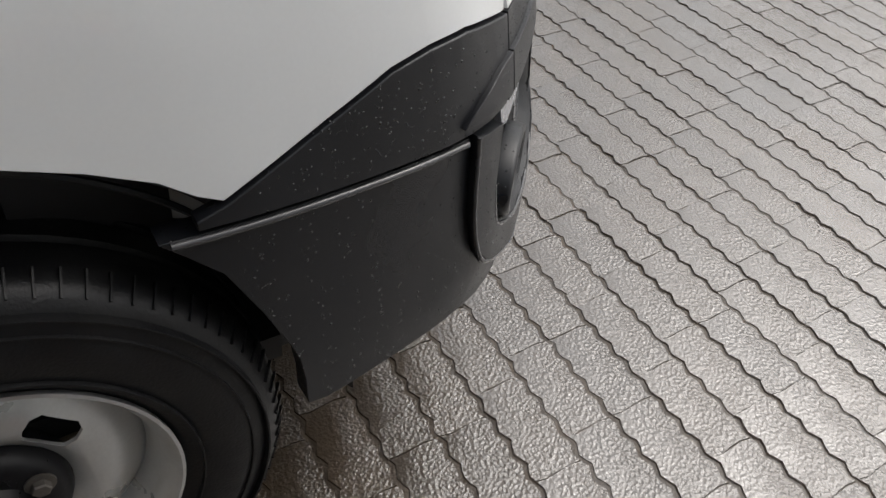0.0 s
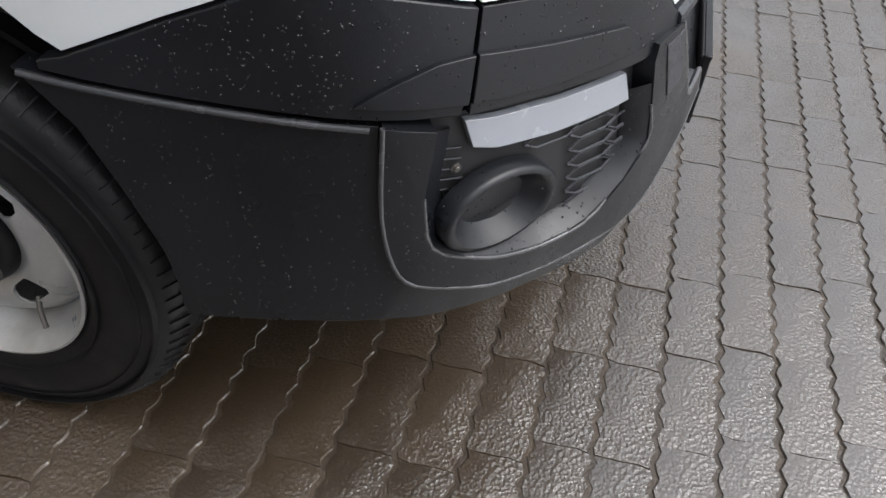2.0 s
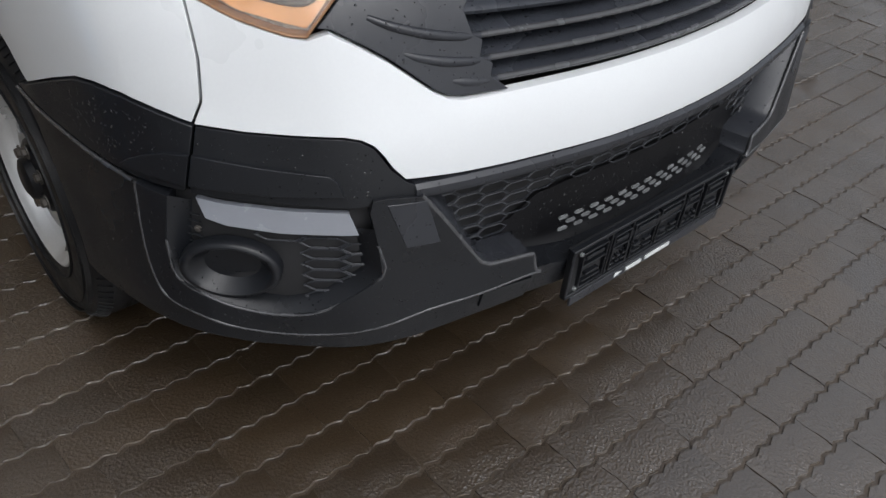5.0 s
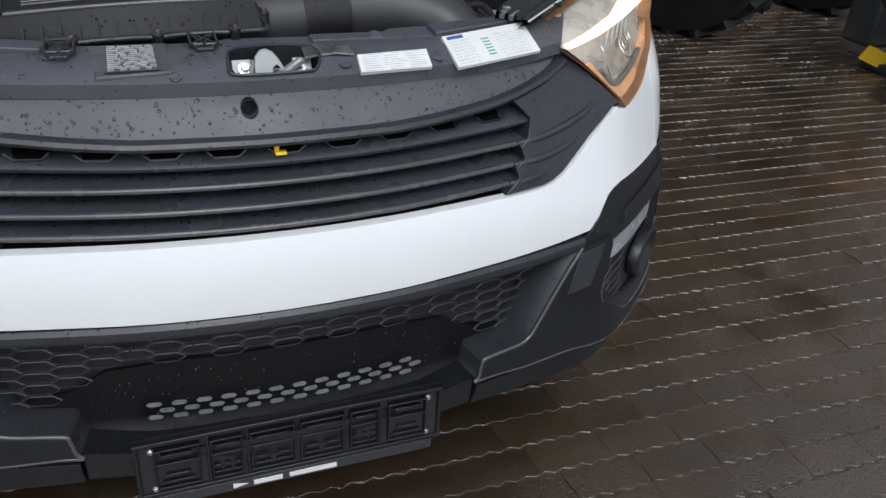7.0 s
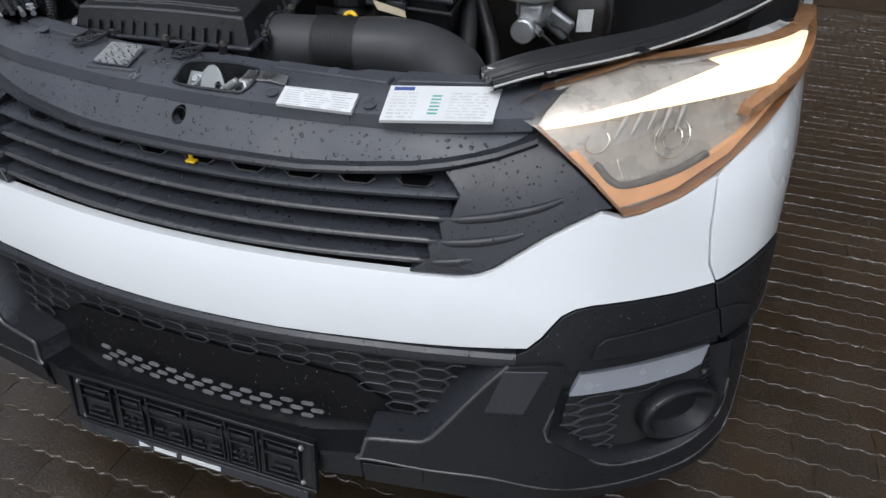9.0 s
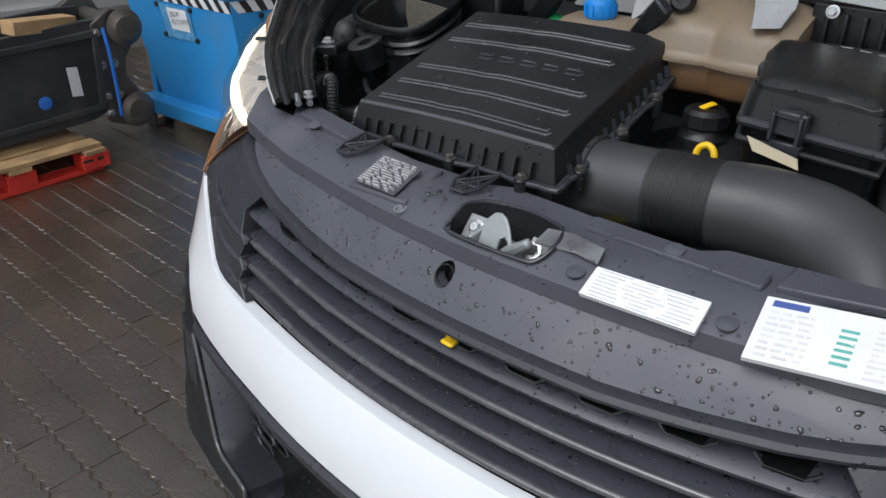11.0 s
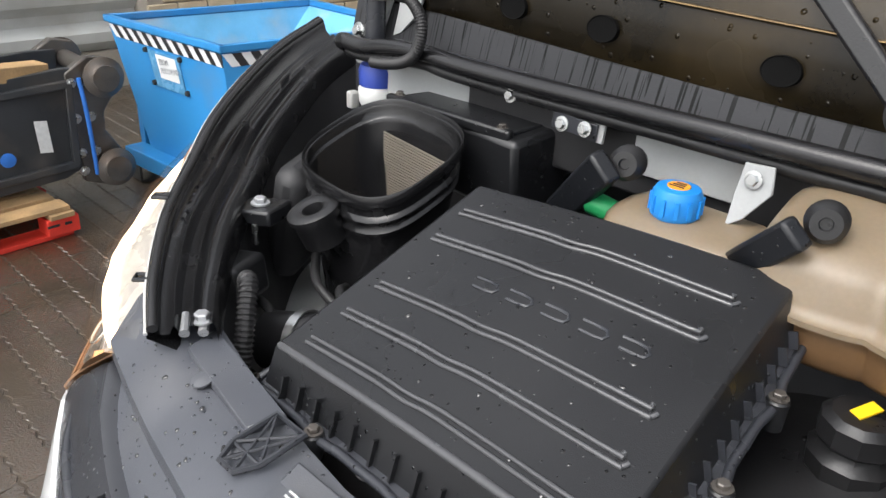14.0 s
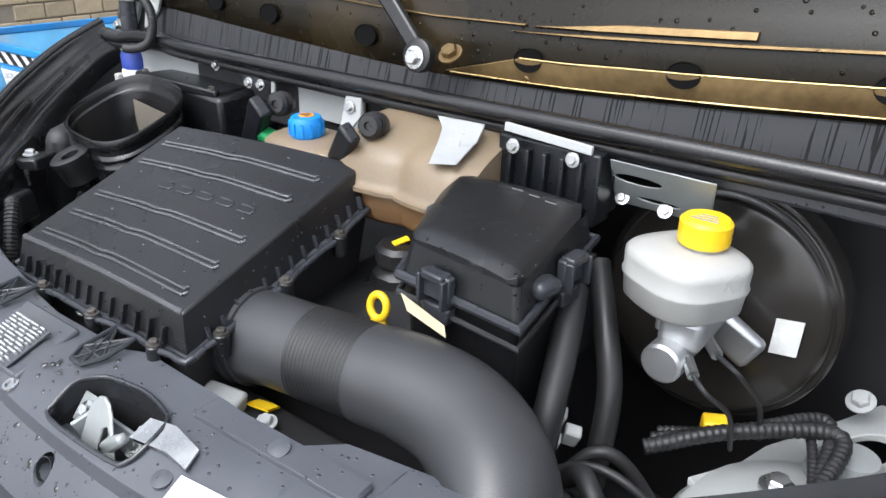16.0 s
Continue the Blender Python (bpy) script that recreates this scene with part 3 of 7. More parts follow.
for _flip in (False, True):
    _m = other if _flip else (lambda o: o)
    c = panel("bumper_corner", _m(_ring), PLASTIC, bumper, 0.011, 0.05, label="black corner frame round the lamp", bevel=0.007, step=0.03)
    panel("cover_patch", _m(_patch), SMOOTH, c, 0.0125, 0.006, bevel=0.002)
    panel("bumper_side", _m(_wrap), PLASTIC, bumper, -0.002, 0.03, bevel=0.006)
    panel("tow_cover", _m(_inset), PLASTIC, bumper, 0.002, 0.008, bevel=0.002)
    fog_insert(_flip)
    _s = -1 if _flip else 1
    part("lip", pipe([skin(_s * u, z, 0.0093) for u, z in _corner[8:21]], 0.003, n=8, steps=3), RIBSHINE, c, smooth=60)
    part("lip", pipe([skin(_s * u, z, 0.002) for u, z in [S(0.375, 0.648), S(0.455, 0.6525), S(0.569, 0.6575), S(0.658, 0.6615), S(0.716, 0.6645)]], 0.004, n=8, steps=3), RIBSHINE, bumper, smooth=60)
    part("lip", pipe([skin(_s * u, z, 0.0088) for u, z in FOG[1:9]], 0.003, n=8, steps=3), RIBSHINE, c, smooth=60)
    part("lip", pipe([skin(_s * u, z, 0.0075) for u, z in _corner[0:9]], 0.0045, n=8, steps=3), RIBSHINE, c, smooth=60)
for _s in (-1, 1):
    bm = bmesh.new()
    _edge_line = [p for a, b in zip(_corner[0:8], _corner[1:9]) for p in (a, ((a[0] + b[0]) / 2, (a[1] + b[1]) / 2))]
    _rows = [[bm.verts.new(skin(_s * (u - k * max(0.12, 1 - i / 10)), z + h * max(0, 1 - i / 10), o)) for i, (u, z) in enumerate(_edge_line)] for k, h, o in ((-0.004, 0.0, 0.006), (0.012, 0.003, -0.01), (0.036, 0.008, -0.074), (0.036, 0.006, -0.09))]
    for a, b in zip(_rows, _rows[1:]):
        for i in range(len(_edge_line) - 1):
            bm.faces.new((a[i], a[i + 1], b[i + 1], b[i]))
    part("grille_flank", bm, SMOOTH, bumper, "smooth black sloping flank", smooth=40)
_mid = [F(0.2, 0.426), F(0.27, 0.43), F(0.333, 0.438), F(0.343, 0.43), F(0.343, 0.374), F(0.2, 0.368)]
panel("bumper_centre", [F(0, 0.426)] + _mid + [F(0, 0.366)] + other(_mid), PLASTIC, bumper, -0.004, 0.03, bevel=0.005)
run("grille_floor", span(-F(0.37, 0)[0], F(0.37, 0)[0], 24), lambda u: 0.43 + 0.1 * max(0, abs(u) - 0.24), [(-0.004, 0.0), (-0.05, 0.006), (-0.095, 0.008), (-0.095, -0.012), (-0.004, -0.01)], PLASTIC, bumper, "black shelf under the grille")
_us = span(-F(0.575, 0)[0], F(0.575, 0)[0], 40)
run("top_bar", _us, lambda u: 0.655 + 0.018 * (u * u), [(0.004, -0.012), (0.008, -0.004), (0.007, 0.006), (0.0, 0.012), (-0.03, 0.012), (-0.03, -0.012)], SMOOTH, bumper, "black upper bumper bar")

# lower grille
_rec = [F(0.25, 0.432), F(0.34, 0.445), F(0.355, 0.487), F(0.44, 0.495), F(0.475, 0.52), F(0.535, 0.605), F(0.57, 0.65), F(0.3, 0.65)]
SLOTS = mat("grey_light_behind_slots", (0.16, 0.165, 0.17), 0.5, vary=0.4, scale=60)
shader(SLOTS).inputs["Specular IOR Level"].default_value = 0.3
GLOSS = mat("glossy_black_plastic", (0.006, 0.006, 0.007), 0.42, vary=0.2, scale=8, spots=0.3, spot_scale=220)
shader(GLOSS).inputs["Specular IOR Level"].default_value = 0.2
grille = panel("lower_grille", [F(0, 0.43)] + _rec + [F(0, 0.65)] + other(_rec), DARK, van, -0.072, 0.008, label="black honeycomb lower grille", bevel=0)
panel("grille_backing", [F(0, 0.375), F(0.42, 0.375), F(0.58, 0.41), F(0.62, 0.655), F(0, 0.655)] + other([F(0.42, 0.375), F(0.58, 0.41), F(0.62, 0.655)]), DARK, grille, -0.088, 0.006, bevel=0)
_shelf = [F(0.2, 0.43), F(0.34, 0.442), F(0.352, 0.486), F(0.44, 0.497), F(0.44, 0.503), F(0.36, 0.515), F(0.3, 0.55), F(0.2, 0.56)]
panel("centre_plate", [F(0, 0.43)] + _shelf + [F(0, 0.56)] + other(_shelf), GLOSS, grille, -0.06, 0.006, label="smooth black plate with slots", bevel=0, shape=lambda u, z: 0.014 * min(1, max(0, (0.452 - z) / 0.02)), step_z=0.01)
bm = bmesh.new()
for row in range(9):
    for col in range(-11, 12):
        x = 0.05 * col
        z = 0.636 - 0.0215 * row - (0.0107 if col % 2 else 0)
        low = 0.568 if abs(x) < 0.3 else 0.568 - 0.62 * (abs(x) - 0.3)
        if z < low or abs(x) > 0.5 + (z - 0.55) * 0.6:
            continue
        h = min(1.0, 0.72 + 0.5 * abs(x))
        hexagon = [(x - 0.03, z), (x - 0.017, z + 0.0093 * h), (x + 0.017, z + 0.0093 * h), (x + 0.03, z), (x + 0.017, z - 0.0093 * h), (x - 0.017, z - 0.0093 * h)]
        for (xa, za), (xb, zb) in zip(hexagon, hexagon[1:] + hexagon[:1]):
            tube(bm, [skin(F(xa, za)[0], za, -0.054), skin(F(xb, zb)[0], zb, -0.054)], 0.0016, n=5, steps=1)
part("honeycomb", bm, SMOOTH, grille, smooth=40)["kind"] = "stuff"
for row in range(3):
    for col in range(12):
        x = -0.232 + 0.0415 * col + (0.02 if row == 1 else 0)
        z = 0.48 - 0.0125 * row
        if x > 0.245:
            continue
        o = [F(x - 0.013, z), F(x - 0.009, z + 0.0035), F(x + 0.009, z + 0.0035), F(x + 0.013, z), F(x + 0.009, z - 0.0035), F(x - 0.009, z - 0.0035)]
        panel("slot", o, SLOTS, grille, -0.0575, 0.003, bevel=0)

# plate holder
holder = part("plate_holder", block((0.53, 0.008, 0.118), pose(0, 0.006, 0.401, -3)), DARK, van, "empty black number plate holder", bevel=0.003)
for _z, _h in ((0.457, 0.008), (0.346, 0.008)):
    part("rail", block((0.534, 0.014, _h), pose(0, 0.001, _z)), PLASTIC, holder, bevel=0.002)
for _x in (-0.263, 0.263):
    part("rail", block((0.008, 0.014, 0.112), pose(_x, 0.002, 0.401)), PLASTIC, holder, bevel=0.002)
for _x in (-0.15, -0.085, 0.085, 0.15):
    part("rib", block((0.005, 0.01, 0.1), pose(_x, 0.001, 0.401)), PLASTIC, holder, bevel=0.001)
def holder_bar(x, z, w, h):
    part("rib", block((w, 0.012, h), pose(x, -0.0015, z)), PLASTIC, holder, bevel=0.001)


for _x0, _x1, _mid in ((-0.235, -0.165, 1), (-0.145, -0.095, 3), (-0.08, -0.006, 2), (0.006, 0.08, 2), (0.095, 0.145, 3), (0.165, 0.235, 1)):
    _c, _w = (_x0 + _x1) / 2, _x1 - _x0
    for _z in (0.36, 0.412, 0.442):
        holder_bar(_c, _z, _w, 0.003)
    for _x in (_x0, _x1):
        holder_bar(_x, 0.401, 0.003, 0.085)
    holder_bar(_c, 0.428, _w * 0.72, 0.008)
    for _k in range(_mid):
        holder_bar(_c + (_k - (_mid - 1) / 2) * _w / _mid, 0.386, _w * 0.55 / _mid, 0.006)
        holder_bar(_c + (_k - (_mid - 1) / 2) * _w / _mid, 0.372, _w * 0.75 / _mid, 0.004)
for _x in (-0.17, 0.0, 0.17):
    part("clip", block((0.014, 0.008, 0.016), pose(_x, 0.0, 0.342)), PLASTIC, holder, bevel=0.001)
for _x, _z in ((-0.239, 0.442), (0.239, 0.441), (-0.239, 0.358), (0.239, 0.359)):
    bolt("screw", (_x, -0.001, _z), (0, -1, 0), holder, 0.0045, ZINC, washer=1.2)
strip = part("strip", block((0.5, 0.006, 0.022), pose(0, -0.004, 0.331)), SMOOTH, holder, "black strip with white lettering bars", bevel=0.001)
for _x, _w in ((-0.055, 0.05), (0.025, 0.085)):
    part("bar", block((_w, 0.002, 0.009), pose(_x, -0.0082, 0.331)), PAPER, strip, smooth=0)
bm = bmesh.new()
v = [bm.verts.new(p) for p in ((-0.115, -0.0078, 0.325), (-0.09, -0.0078, 0.331), (-0.115, -0.0078, 0.337), (-0.115, -0.006, 0.325), (-0.09, -0.006, 0.331), (-0.115, -0.006, 0.337))]
for f in ((0, 1, 2), (3, 5, 4), (0, 3, 4, 1), (1, 4, 5, 2), (2, 5, 3, 0)):
    bm.faces.new([v[i] for i in f])
part("mark", bm, PAPER, strip, smooth=0)

# upper grille
upper = panel("upper_grille", [F(-0.46, 0.775), F(0.46, 0.775), F(0.5, 0.93), F(0, 0.93), F(-0.5, 0.93)], DARK, van, -0.085, 0.008, label="black slatted upper grille", bevel=0)
_blade = [(-0.018, -0.004), (-0.014, 0.0), (-0.016, 0.005), (-0.03, 0.009), (-0.085, 0.016), (-0.085, 0.006), (-0.03, -0.004)]
for _z, _e in ((0.857, 0.45), (0.824, 0.44), (0.7935, 0.43)):
    slat = run("slat", span(-F(_e, 0)[0], F(_e, 0)[0], 30), lambda u: _z + 0.03 * u * u, _blade, SLAT, upper)
    run("nose", span(-F(_e, 0)[0], F(_e, 0)[0], 30), lambda u: _z + 0.03 * u * u, [(-0.013, -0.0022), (-0.0112, 0.001), (-0.0128, 0.0042), (-0.0155, 0.0058), (-0.019, 0.0062), (-0.019, -0.0022)], RIBSHINE, slat, smooth=60)


run("shelf", span(-F(0.5, 0)[0], F(0.5, 0)[0], 40), lambda u: 0.888 + 0.05 * u * u, [(-0.016, -0.006), (-0.013, 0.0), (-0.02, 0.006), (-0.06, 0.02), (-0.085, 0.022), (-0.085, 0.008)], SLAT, upper, "wet grey shelf with pockets")


def lip_z(u):
    x = abs(u)
    return float(np.interp(x, [0, 0.2, 0.29, 0.38, 0.44, 0.505, 0.565], [0.92, 0.921, 0.926, 0.934, 0.944, 0.96, 0.982]))


run("lip", span(-F(0.553, 0)[0], F(0.553, 0)[0], 44), lip_z, [(0.004, -0.006), (0.007, 0.0), (0.003, 0.006), (-0.006, 0.009), (-0.03, 0.007), (-0.03, -0.008)], SMOOTH, upper)
for _k in range(-4, 5):
    _x = 0.092 * _k + 0.02
    u = F(_x, 0)[0]
    bm = bmesh.new()
    tube(bm, [skin(F(_x - 0.03, 0)[0], 0.906 + 0.05 * _x * _x, -0.02), skin(F(_x - 0.018, 0)[0], 0.897 + 0.05 * _x * _x, -0.022), skin(F(_x + 0.018, 0)[0], 0.897 + 0.05 * _x * _x, -0.022), skin(F(_x + 0.03, 0)[0], 0.906 + 0.05 * _x * _x, -0.02)], 0.002, n=5, steps=1)
    part("clip_frame", bm, PLASTIC, upper)
    # A flat black quad on the shelf paints the shade inside each recess.
    _z0 = 0.888 + 0.05 * u * u
    _n = (skin(u, _z0, 0.01) - skin(u, _z0)).normalized()
    _q = [skin(F(_x + a, 0)[0], _z0) + _n * o + Vector((0, 0, 0.0062 + (-0.02 - o) * 0.35 + 0.001)) for a, o in ((-0.026, -0.052), (0.026, -0.052), (0.018, -0.024), (-0.018, -0.024))]
    sticker("pocket_shade", _q, HOLE, upper, "flat dark patch painted for shade", 0.0005)
hook = block((0.008, 0.005, 0.018), pose(0.004, 0.108, 0.907))
box(hook, (0.018, 0.014, 0.005), pose(0.009, 0.103, 0.8995))
part("release_hook", hook, YELLOW, upper, "yellow bonnet release hook", bevel=0.002)
_cheek = [F(0.40, 0.786), F(0.44, 0.7885), F(0.482, 0.7895), F(0.506, 0.7945), F(0.527, 0.806), F(0.555, 0.829), F(0.588, 0.855), F(0.62, 0.875), F(0.657, 0.896), F(0.674, 0.897), F(0.627, 0.938), F(0.582, 0.972), F(0.54, 0.998), F(0.533, 0.972), F(0.49, 0.95), F(0.43, 0.934), F(0.46, 0.905), F(0.452, 0.872), F(0.436, 0.862), F(0.444, 0.84), F(0.424, 0.828), F(0.43, 0.81)]
for _s, _m in ((1, lambda o: o), (-1, other)):
    c = panel("grille_cheek", _m(_cheek), SMOOTH, van, -0.004, 0.05, label="smooth black grille surround", bevel=0.004)
    for _way in (((0.435, 0.864, -0.012), (0.47, 0.869, -0.006), (0.52, 0.879, -0.003), (0.57, 0.893, -0.004), (0.605, 0.906, -0.008)), ((0.425, 0.83, -0.012), (0.46, 0.834, -0.006), (0.5, 0.84, -0.003), (0.54, 0.849, -0.005), (0.575, 0.86, -0.009)), ((0.415, 0.8, -0.012), (0.445, 0.803, -0.007), (0.475, 0.807, -0.007), (0.5, 0.811, -0.01))):
        part("crease", pipe([skin(_s * F(x, 0)[0], z, d - 0.0025) for x, z, d in _way], [0.006, 0.0075, 0.008, 0.007, 0.0055][:len(_way)], n=10), SMOOTH, c, smooth=60)

# cover under the bonnet's edge and the lock carrier
_cov = [F(0.2, 0.926), F(0.29, 0.93), F(0.38, 0.938), F(0.44, 0.948), F(0.5, 0.964), F(0.545, 0.99), F(0.2, 0.986)]
cover = panel("grille_cover", [F(0, 0.926)] + _cov + [F(0, 0.984)] + other(_cov), SLAM, van, -0.006, 0.02, label="dark grey cover above the grille, sky sheen in its colour", bevel=0.003, holes=(ring_of(F(-0.03, 0)[0], 0.962, 0.0135),), step=0.03, step_z=0.02)
part("hole_sleeve", turned([(0.0135, 0), (0.0125, 0.0), (0.0125, -0.03), (0.0135, -0.03)], facing(skin(F(-0.03, 0)[0], 0.962, -0.008), (0, -0.85, 0.5)), 20, False), DARK, cover)


def carrier_z(x, y):
    return float(np.interp(y - 0.26 * x * x, [0.0, 0.12, 0.15, 0.19, 0.3], [0.88, 0.985, 1.0, 1.026, 1.03])) + 0.12 * max(0, abs(x) - 0.4)


_front = [(x, float(np.interp(abs(x), PX, PY)) + 0.15) for x in span(-0.545, 0.545, 24)]
_back = [(0.6, 0.33), (0.5, 0.315), (0.40, 0.30), (0.33, 0.315), (0.24, 0.30), (0.2, 0.265), (0.1, 0.272), (-0.04, 0.275), (-0.07, 0.262), (-0.2, 0.26), (-0.26, 0.268), (-0.34, 0.285), (-0.47, 0.31), (-0.6, 0.34)]
LATCH = [(-0.052, 0.172), (-0.05, 0.195), (-0.036, 0.215), (-0.02, 0.222), (0.02, 0.228), (0.055, 0.224), (0.08, 0.214), (0.09, 0.186), (0.082, 0.165), (0.06, 0.158), (-0.042, 0.157)]
carrier = part("lock_carrier", sheet(_front + _back, (LATCH,), ((0, 0.04), (1, 0.03)), 0.02, lambda a, b, d: Vector((a, b, carrier_z(a, b) - 0.022 * d))), SLAM, van, "dark grey lock carrier with stickers, sky sheen in its colour", bevel=0.003)
part("latch_well", sheet(LATCH, thick=0.01, place=lambda a, b, d: Vector((a, b, 0.945 - 0.01 * d))), DARK, carrier)
bm = bmesh.new()
_lo = [bm.verts.new((x, y, 0.945)) for x, y in LATCH]
_hi = [bm.verts.new((x, y, carrier_z(x, y) + 0.003)) for x, y in LATCH]
for i in range(len(LATCH)):
    j = (i + 1) % len(LATCH)
    bm.faces.new((_lo[i], _lo[j], _hi[j], _hi[i]))
part("latch_wall", bm, DARK, carrier)
part("latch_rim", pipe([(x, y, carrier_z(x, y) + 0.003) for x, y in LATCH + LATCH[:1]], 0.0026, n=8, steps=4), SMOOTH, carrier)
# raised pads and the label plates
for _poly, _lift in (([(-0.25, 0.25), (-0.135, 0.25), (-0.128, 0.168), (-0.24, 0.17)], 0.006), ([(0.09, 0.265), (0.3, 0.27), (0.3, 0.24), (0.09, 0.235)], 0.006), ([(0.31, 0.3), (0.5, 0.31), (0.5, 0.285), (0.31, 0.25)], 0.007), ([(-0.46, 0.3), (-0.3, 0.275), (-0.31, 0.24), (-0.45, 0.262)], 0.007)):
    part("raised_pad", sheet(_poly, (), (), 0.01, lambda a, b, d: Vector((a, b, carrier_z(a, b) + _lift * (1 - d) - 0.004 * d))), SLAM, carrier, bevel=0.003)


def bars(parent, corners, rows, material, lift, name="bar", seed=1, thick=0.5, left=0.06, right=0.94, gaps=True):
    """Lines of unreadable print on a quadrilateral."""
    rnd = random.Random(seed)
    p = [Vector(c) for c in corners]
    at = lambda s, t: p[0].lerp(p[1], s).lerp(p[3].lerp(p[2], s), t)
    for r in range(rows):
        t0, t1 = (r + 0.5 - thick / 2) / rows, (r + 0.5 + thick / 2) / rows
        s = left
        while s < right - 0.05:
            e = min(right, s + (rnd.uniform(0.1, 0.3) if gaps else right))
            sticker(name, [at(s, t0), at(e, t0), at(e, t1), at(s, t1)], material, parent, "", lift)
            s = e + (rnd.uniform(0.03, 0.12) if gaps else 1)


def on_carrier(points):
    return [(x, y, carrier_z(x, y) + 0.001) for x, y in points]


Q1 = on_carrier([(0.149, 0.182), (0.271, 0.196), (0.272, 0.164), (0.148, 0.151)])
s1 = sticker("sticker", Q1, PAPER, carrier, "white sticker with lines of small print", 0.007)
bars(s1, Q1, 8, FAINT, 0.0076, seed=2, thick=0.16)
Q2 = on_carrier([(0.311, 0.23), (0.482, 0.27), (0.489, 0.2), (0.3195, 0.163)])
s2 = sticker("sticker", Q2, PAPER, carrier, "large white sticker with coloured print", 0.006)
_at = lambda s, t: tuple(Vector(Q2[0]).lerp(Vector(Q2[1]), s).lerp(Vector(Q2[3]).lerp(Vector(Q2[2]), s), t))
bars(s2, [_at(0.03, 0.18), _at(0.3, 0.18), _at(0.3, 0.95), _at(0.03, 0.95)], 8, PALEPRINT, 0.0066, seed=3, thick=0.4)
bars(s2, [_at(0.4, 0.25), _at(0.5, 0.25), _at(0.5, 0.85), _at(0.4, 0.85)], 6, INKGREEN, 0.0066, seed=4, thick=0.45, gaps=False)
bars(s2, [_at(0.55, 0.18), _at(0.95, 0.18), _at(0.95, 0.95), _at(0.55, 0.95)], 9, PALEPRINT, 0.0066, seed=5, thick=0.4)
bars(s2, [_at(0.03, 0.04), _at(0.24, 0.04), _at(0.24, 0.15), _at(0.03, 0.15)], 1, BLUEPRINT, 0.0066, seed=6, thick=0.9, gaps=False)
GREYPRINT = mat("grey_white_print", (0.42, 0.43, 0.43), 0.6, vary=0.3, scale=80)
Q3 = [(x, y, z + 0.006) for x, y, z in on_carrier([(-0.225, 0.225), (-0.152, 0.225), (-0.149, 0.17), (-0.226, 0.174)])]
s3 = sticker("type_plate", Q3, SLAM, carrier, "type plate printed in pale lines", 0.002)
bars(s3, Q3, 12, GREYPRINT, 0.0062, seed=7, thick=0.4)
part("ring_plug", turned([(0.009, 0), (0.009, 0.003), (0.006, 0.003), (0.006, 0.001), (0.002, 0.001)], facing((-0.13, 0.163, carrier_z(-0.13, 0.163)), (0, -0.3, 1)), 20), ZINC, carrier)
for _x, _y in ((0.128, 0.172), (0.292, 0.188), (-0.40, 0.25), (-0.3, 0.225), (0.2, 0.25)):
    part("plug", turned([(0.011, 0), (0.011, 0.002), (0.007, 0.003), (0.003, 0.004)], facing((_x, _y, carrier_z(_x, _y) + (0.006 if _y > 0.24 else 0)), (0, -0.3, 1)), 18), PRIMER if _x == 0.13 else SLAM, carrier)
# bonnet catch
bm = sheet([(-0.024, -0.04), (0.026, -0.04), (0.027, -0.008), (0.021, 0.004), (0.009, 0.028), (0.002, 0.037), (-0.006, 0.041), (-0.014, 0.039), (-0.021, 0.03), (-0.023, 0.018)], ([(0.001, -0.02), (0.010, -0.02), (0.012, 0.012), (0.007, 0.017), (0.002, 0.013)],), (), 0.004, lambda a, b, d: Vector((0.014 + 1.15 * a, 0.174 + 0.45 * b + 0.004 * d, 0.996 + 0.95 * b)))
box(bm, (0.006, 0.035, 0.045), pose(-0.014, 0.19, 0.99, 20, 0, -15))
box(bm, (0.11, 0.004, 0.03), pose(0.016, 0.2, 0.985, -10))
for _x in (-0.03, 0.064):
    box(bm, (0.03, 0.003, 0.032), pose(_x, 0.192, 1.004, -40))
catch = part("bonnet_catch", bm, GREYSTEEL, carrier, "zinc bonnet catch", bevel=0.002)
part("catch_hook", block((0.016, 0.016, 0.05), pose(0.042, 0.178, 1.006, 15, 50, 15), 0.7), GREYSTEEL, catch, bevel=0.004)
for _x in (-0.035, 0.05):
    bolt("bolt", (_x + 0.009, 0.189, 1.006), (0, -0.77, 0.64), catch, 0.007)
part("catch_lever", sheet([(0, 0), (0.03, 0.008), (0.075, 0.0), (0.08, -0.02), (0.05, -0.018), (0.0, -0.025)], thick=0.003, place=lambda a, b, d: Vector((0.066 + a, 0.205 + b, carrier_z(0.066 + a, 0.205 + b) + 0.005 - 0.003 * d))), ZINC, catch)

# headlights
LENS = mat("clear_lamp_glass", (0.95, 0.93, 0.9), 0.03, vary=0.0)
_n, _l = LENS.node_tree.nodes, LENS.node_tree.links
_clear, _mix, _gloss = _n.new("ShaderNodeBsdfTransparent"), _n.new("ShaderNodeMixShader"), _n.new("ShaderNodeBsdfGlossy")
_clear.inputs["Color"].default_value = (0.96, 0.94, 0.91, 1)
_gloss.inputs["Roughness"].default_value = 0.05
_mix.inputs[0].default_value = 0.07
_l.new(_clear.outputs[0], _mix.inputs[1])
_l.new(_gloss.outputs[0], _mix.inputs[2])
_l.new(_mix.outputs[0], _n["Material Output"].inputs["Surface"])
CHROME = mat("lamp_reflector_chrome", (0.85, 0.82, 0.76), 0.16, metal=1.0, vary=0.08, scale=30)
BOWL = mat("frosted_lamp_housing", (0.56, 0.53, 0.49), 0.3, metal=0.25, vary=0.28, scale=26, bump=0.0012, fine=110)
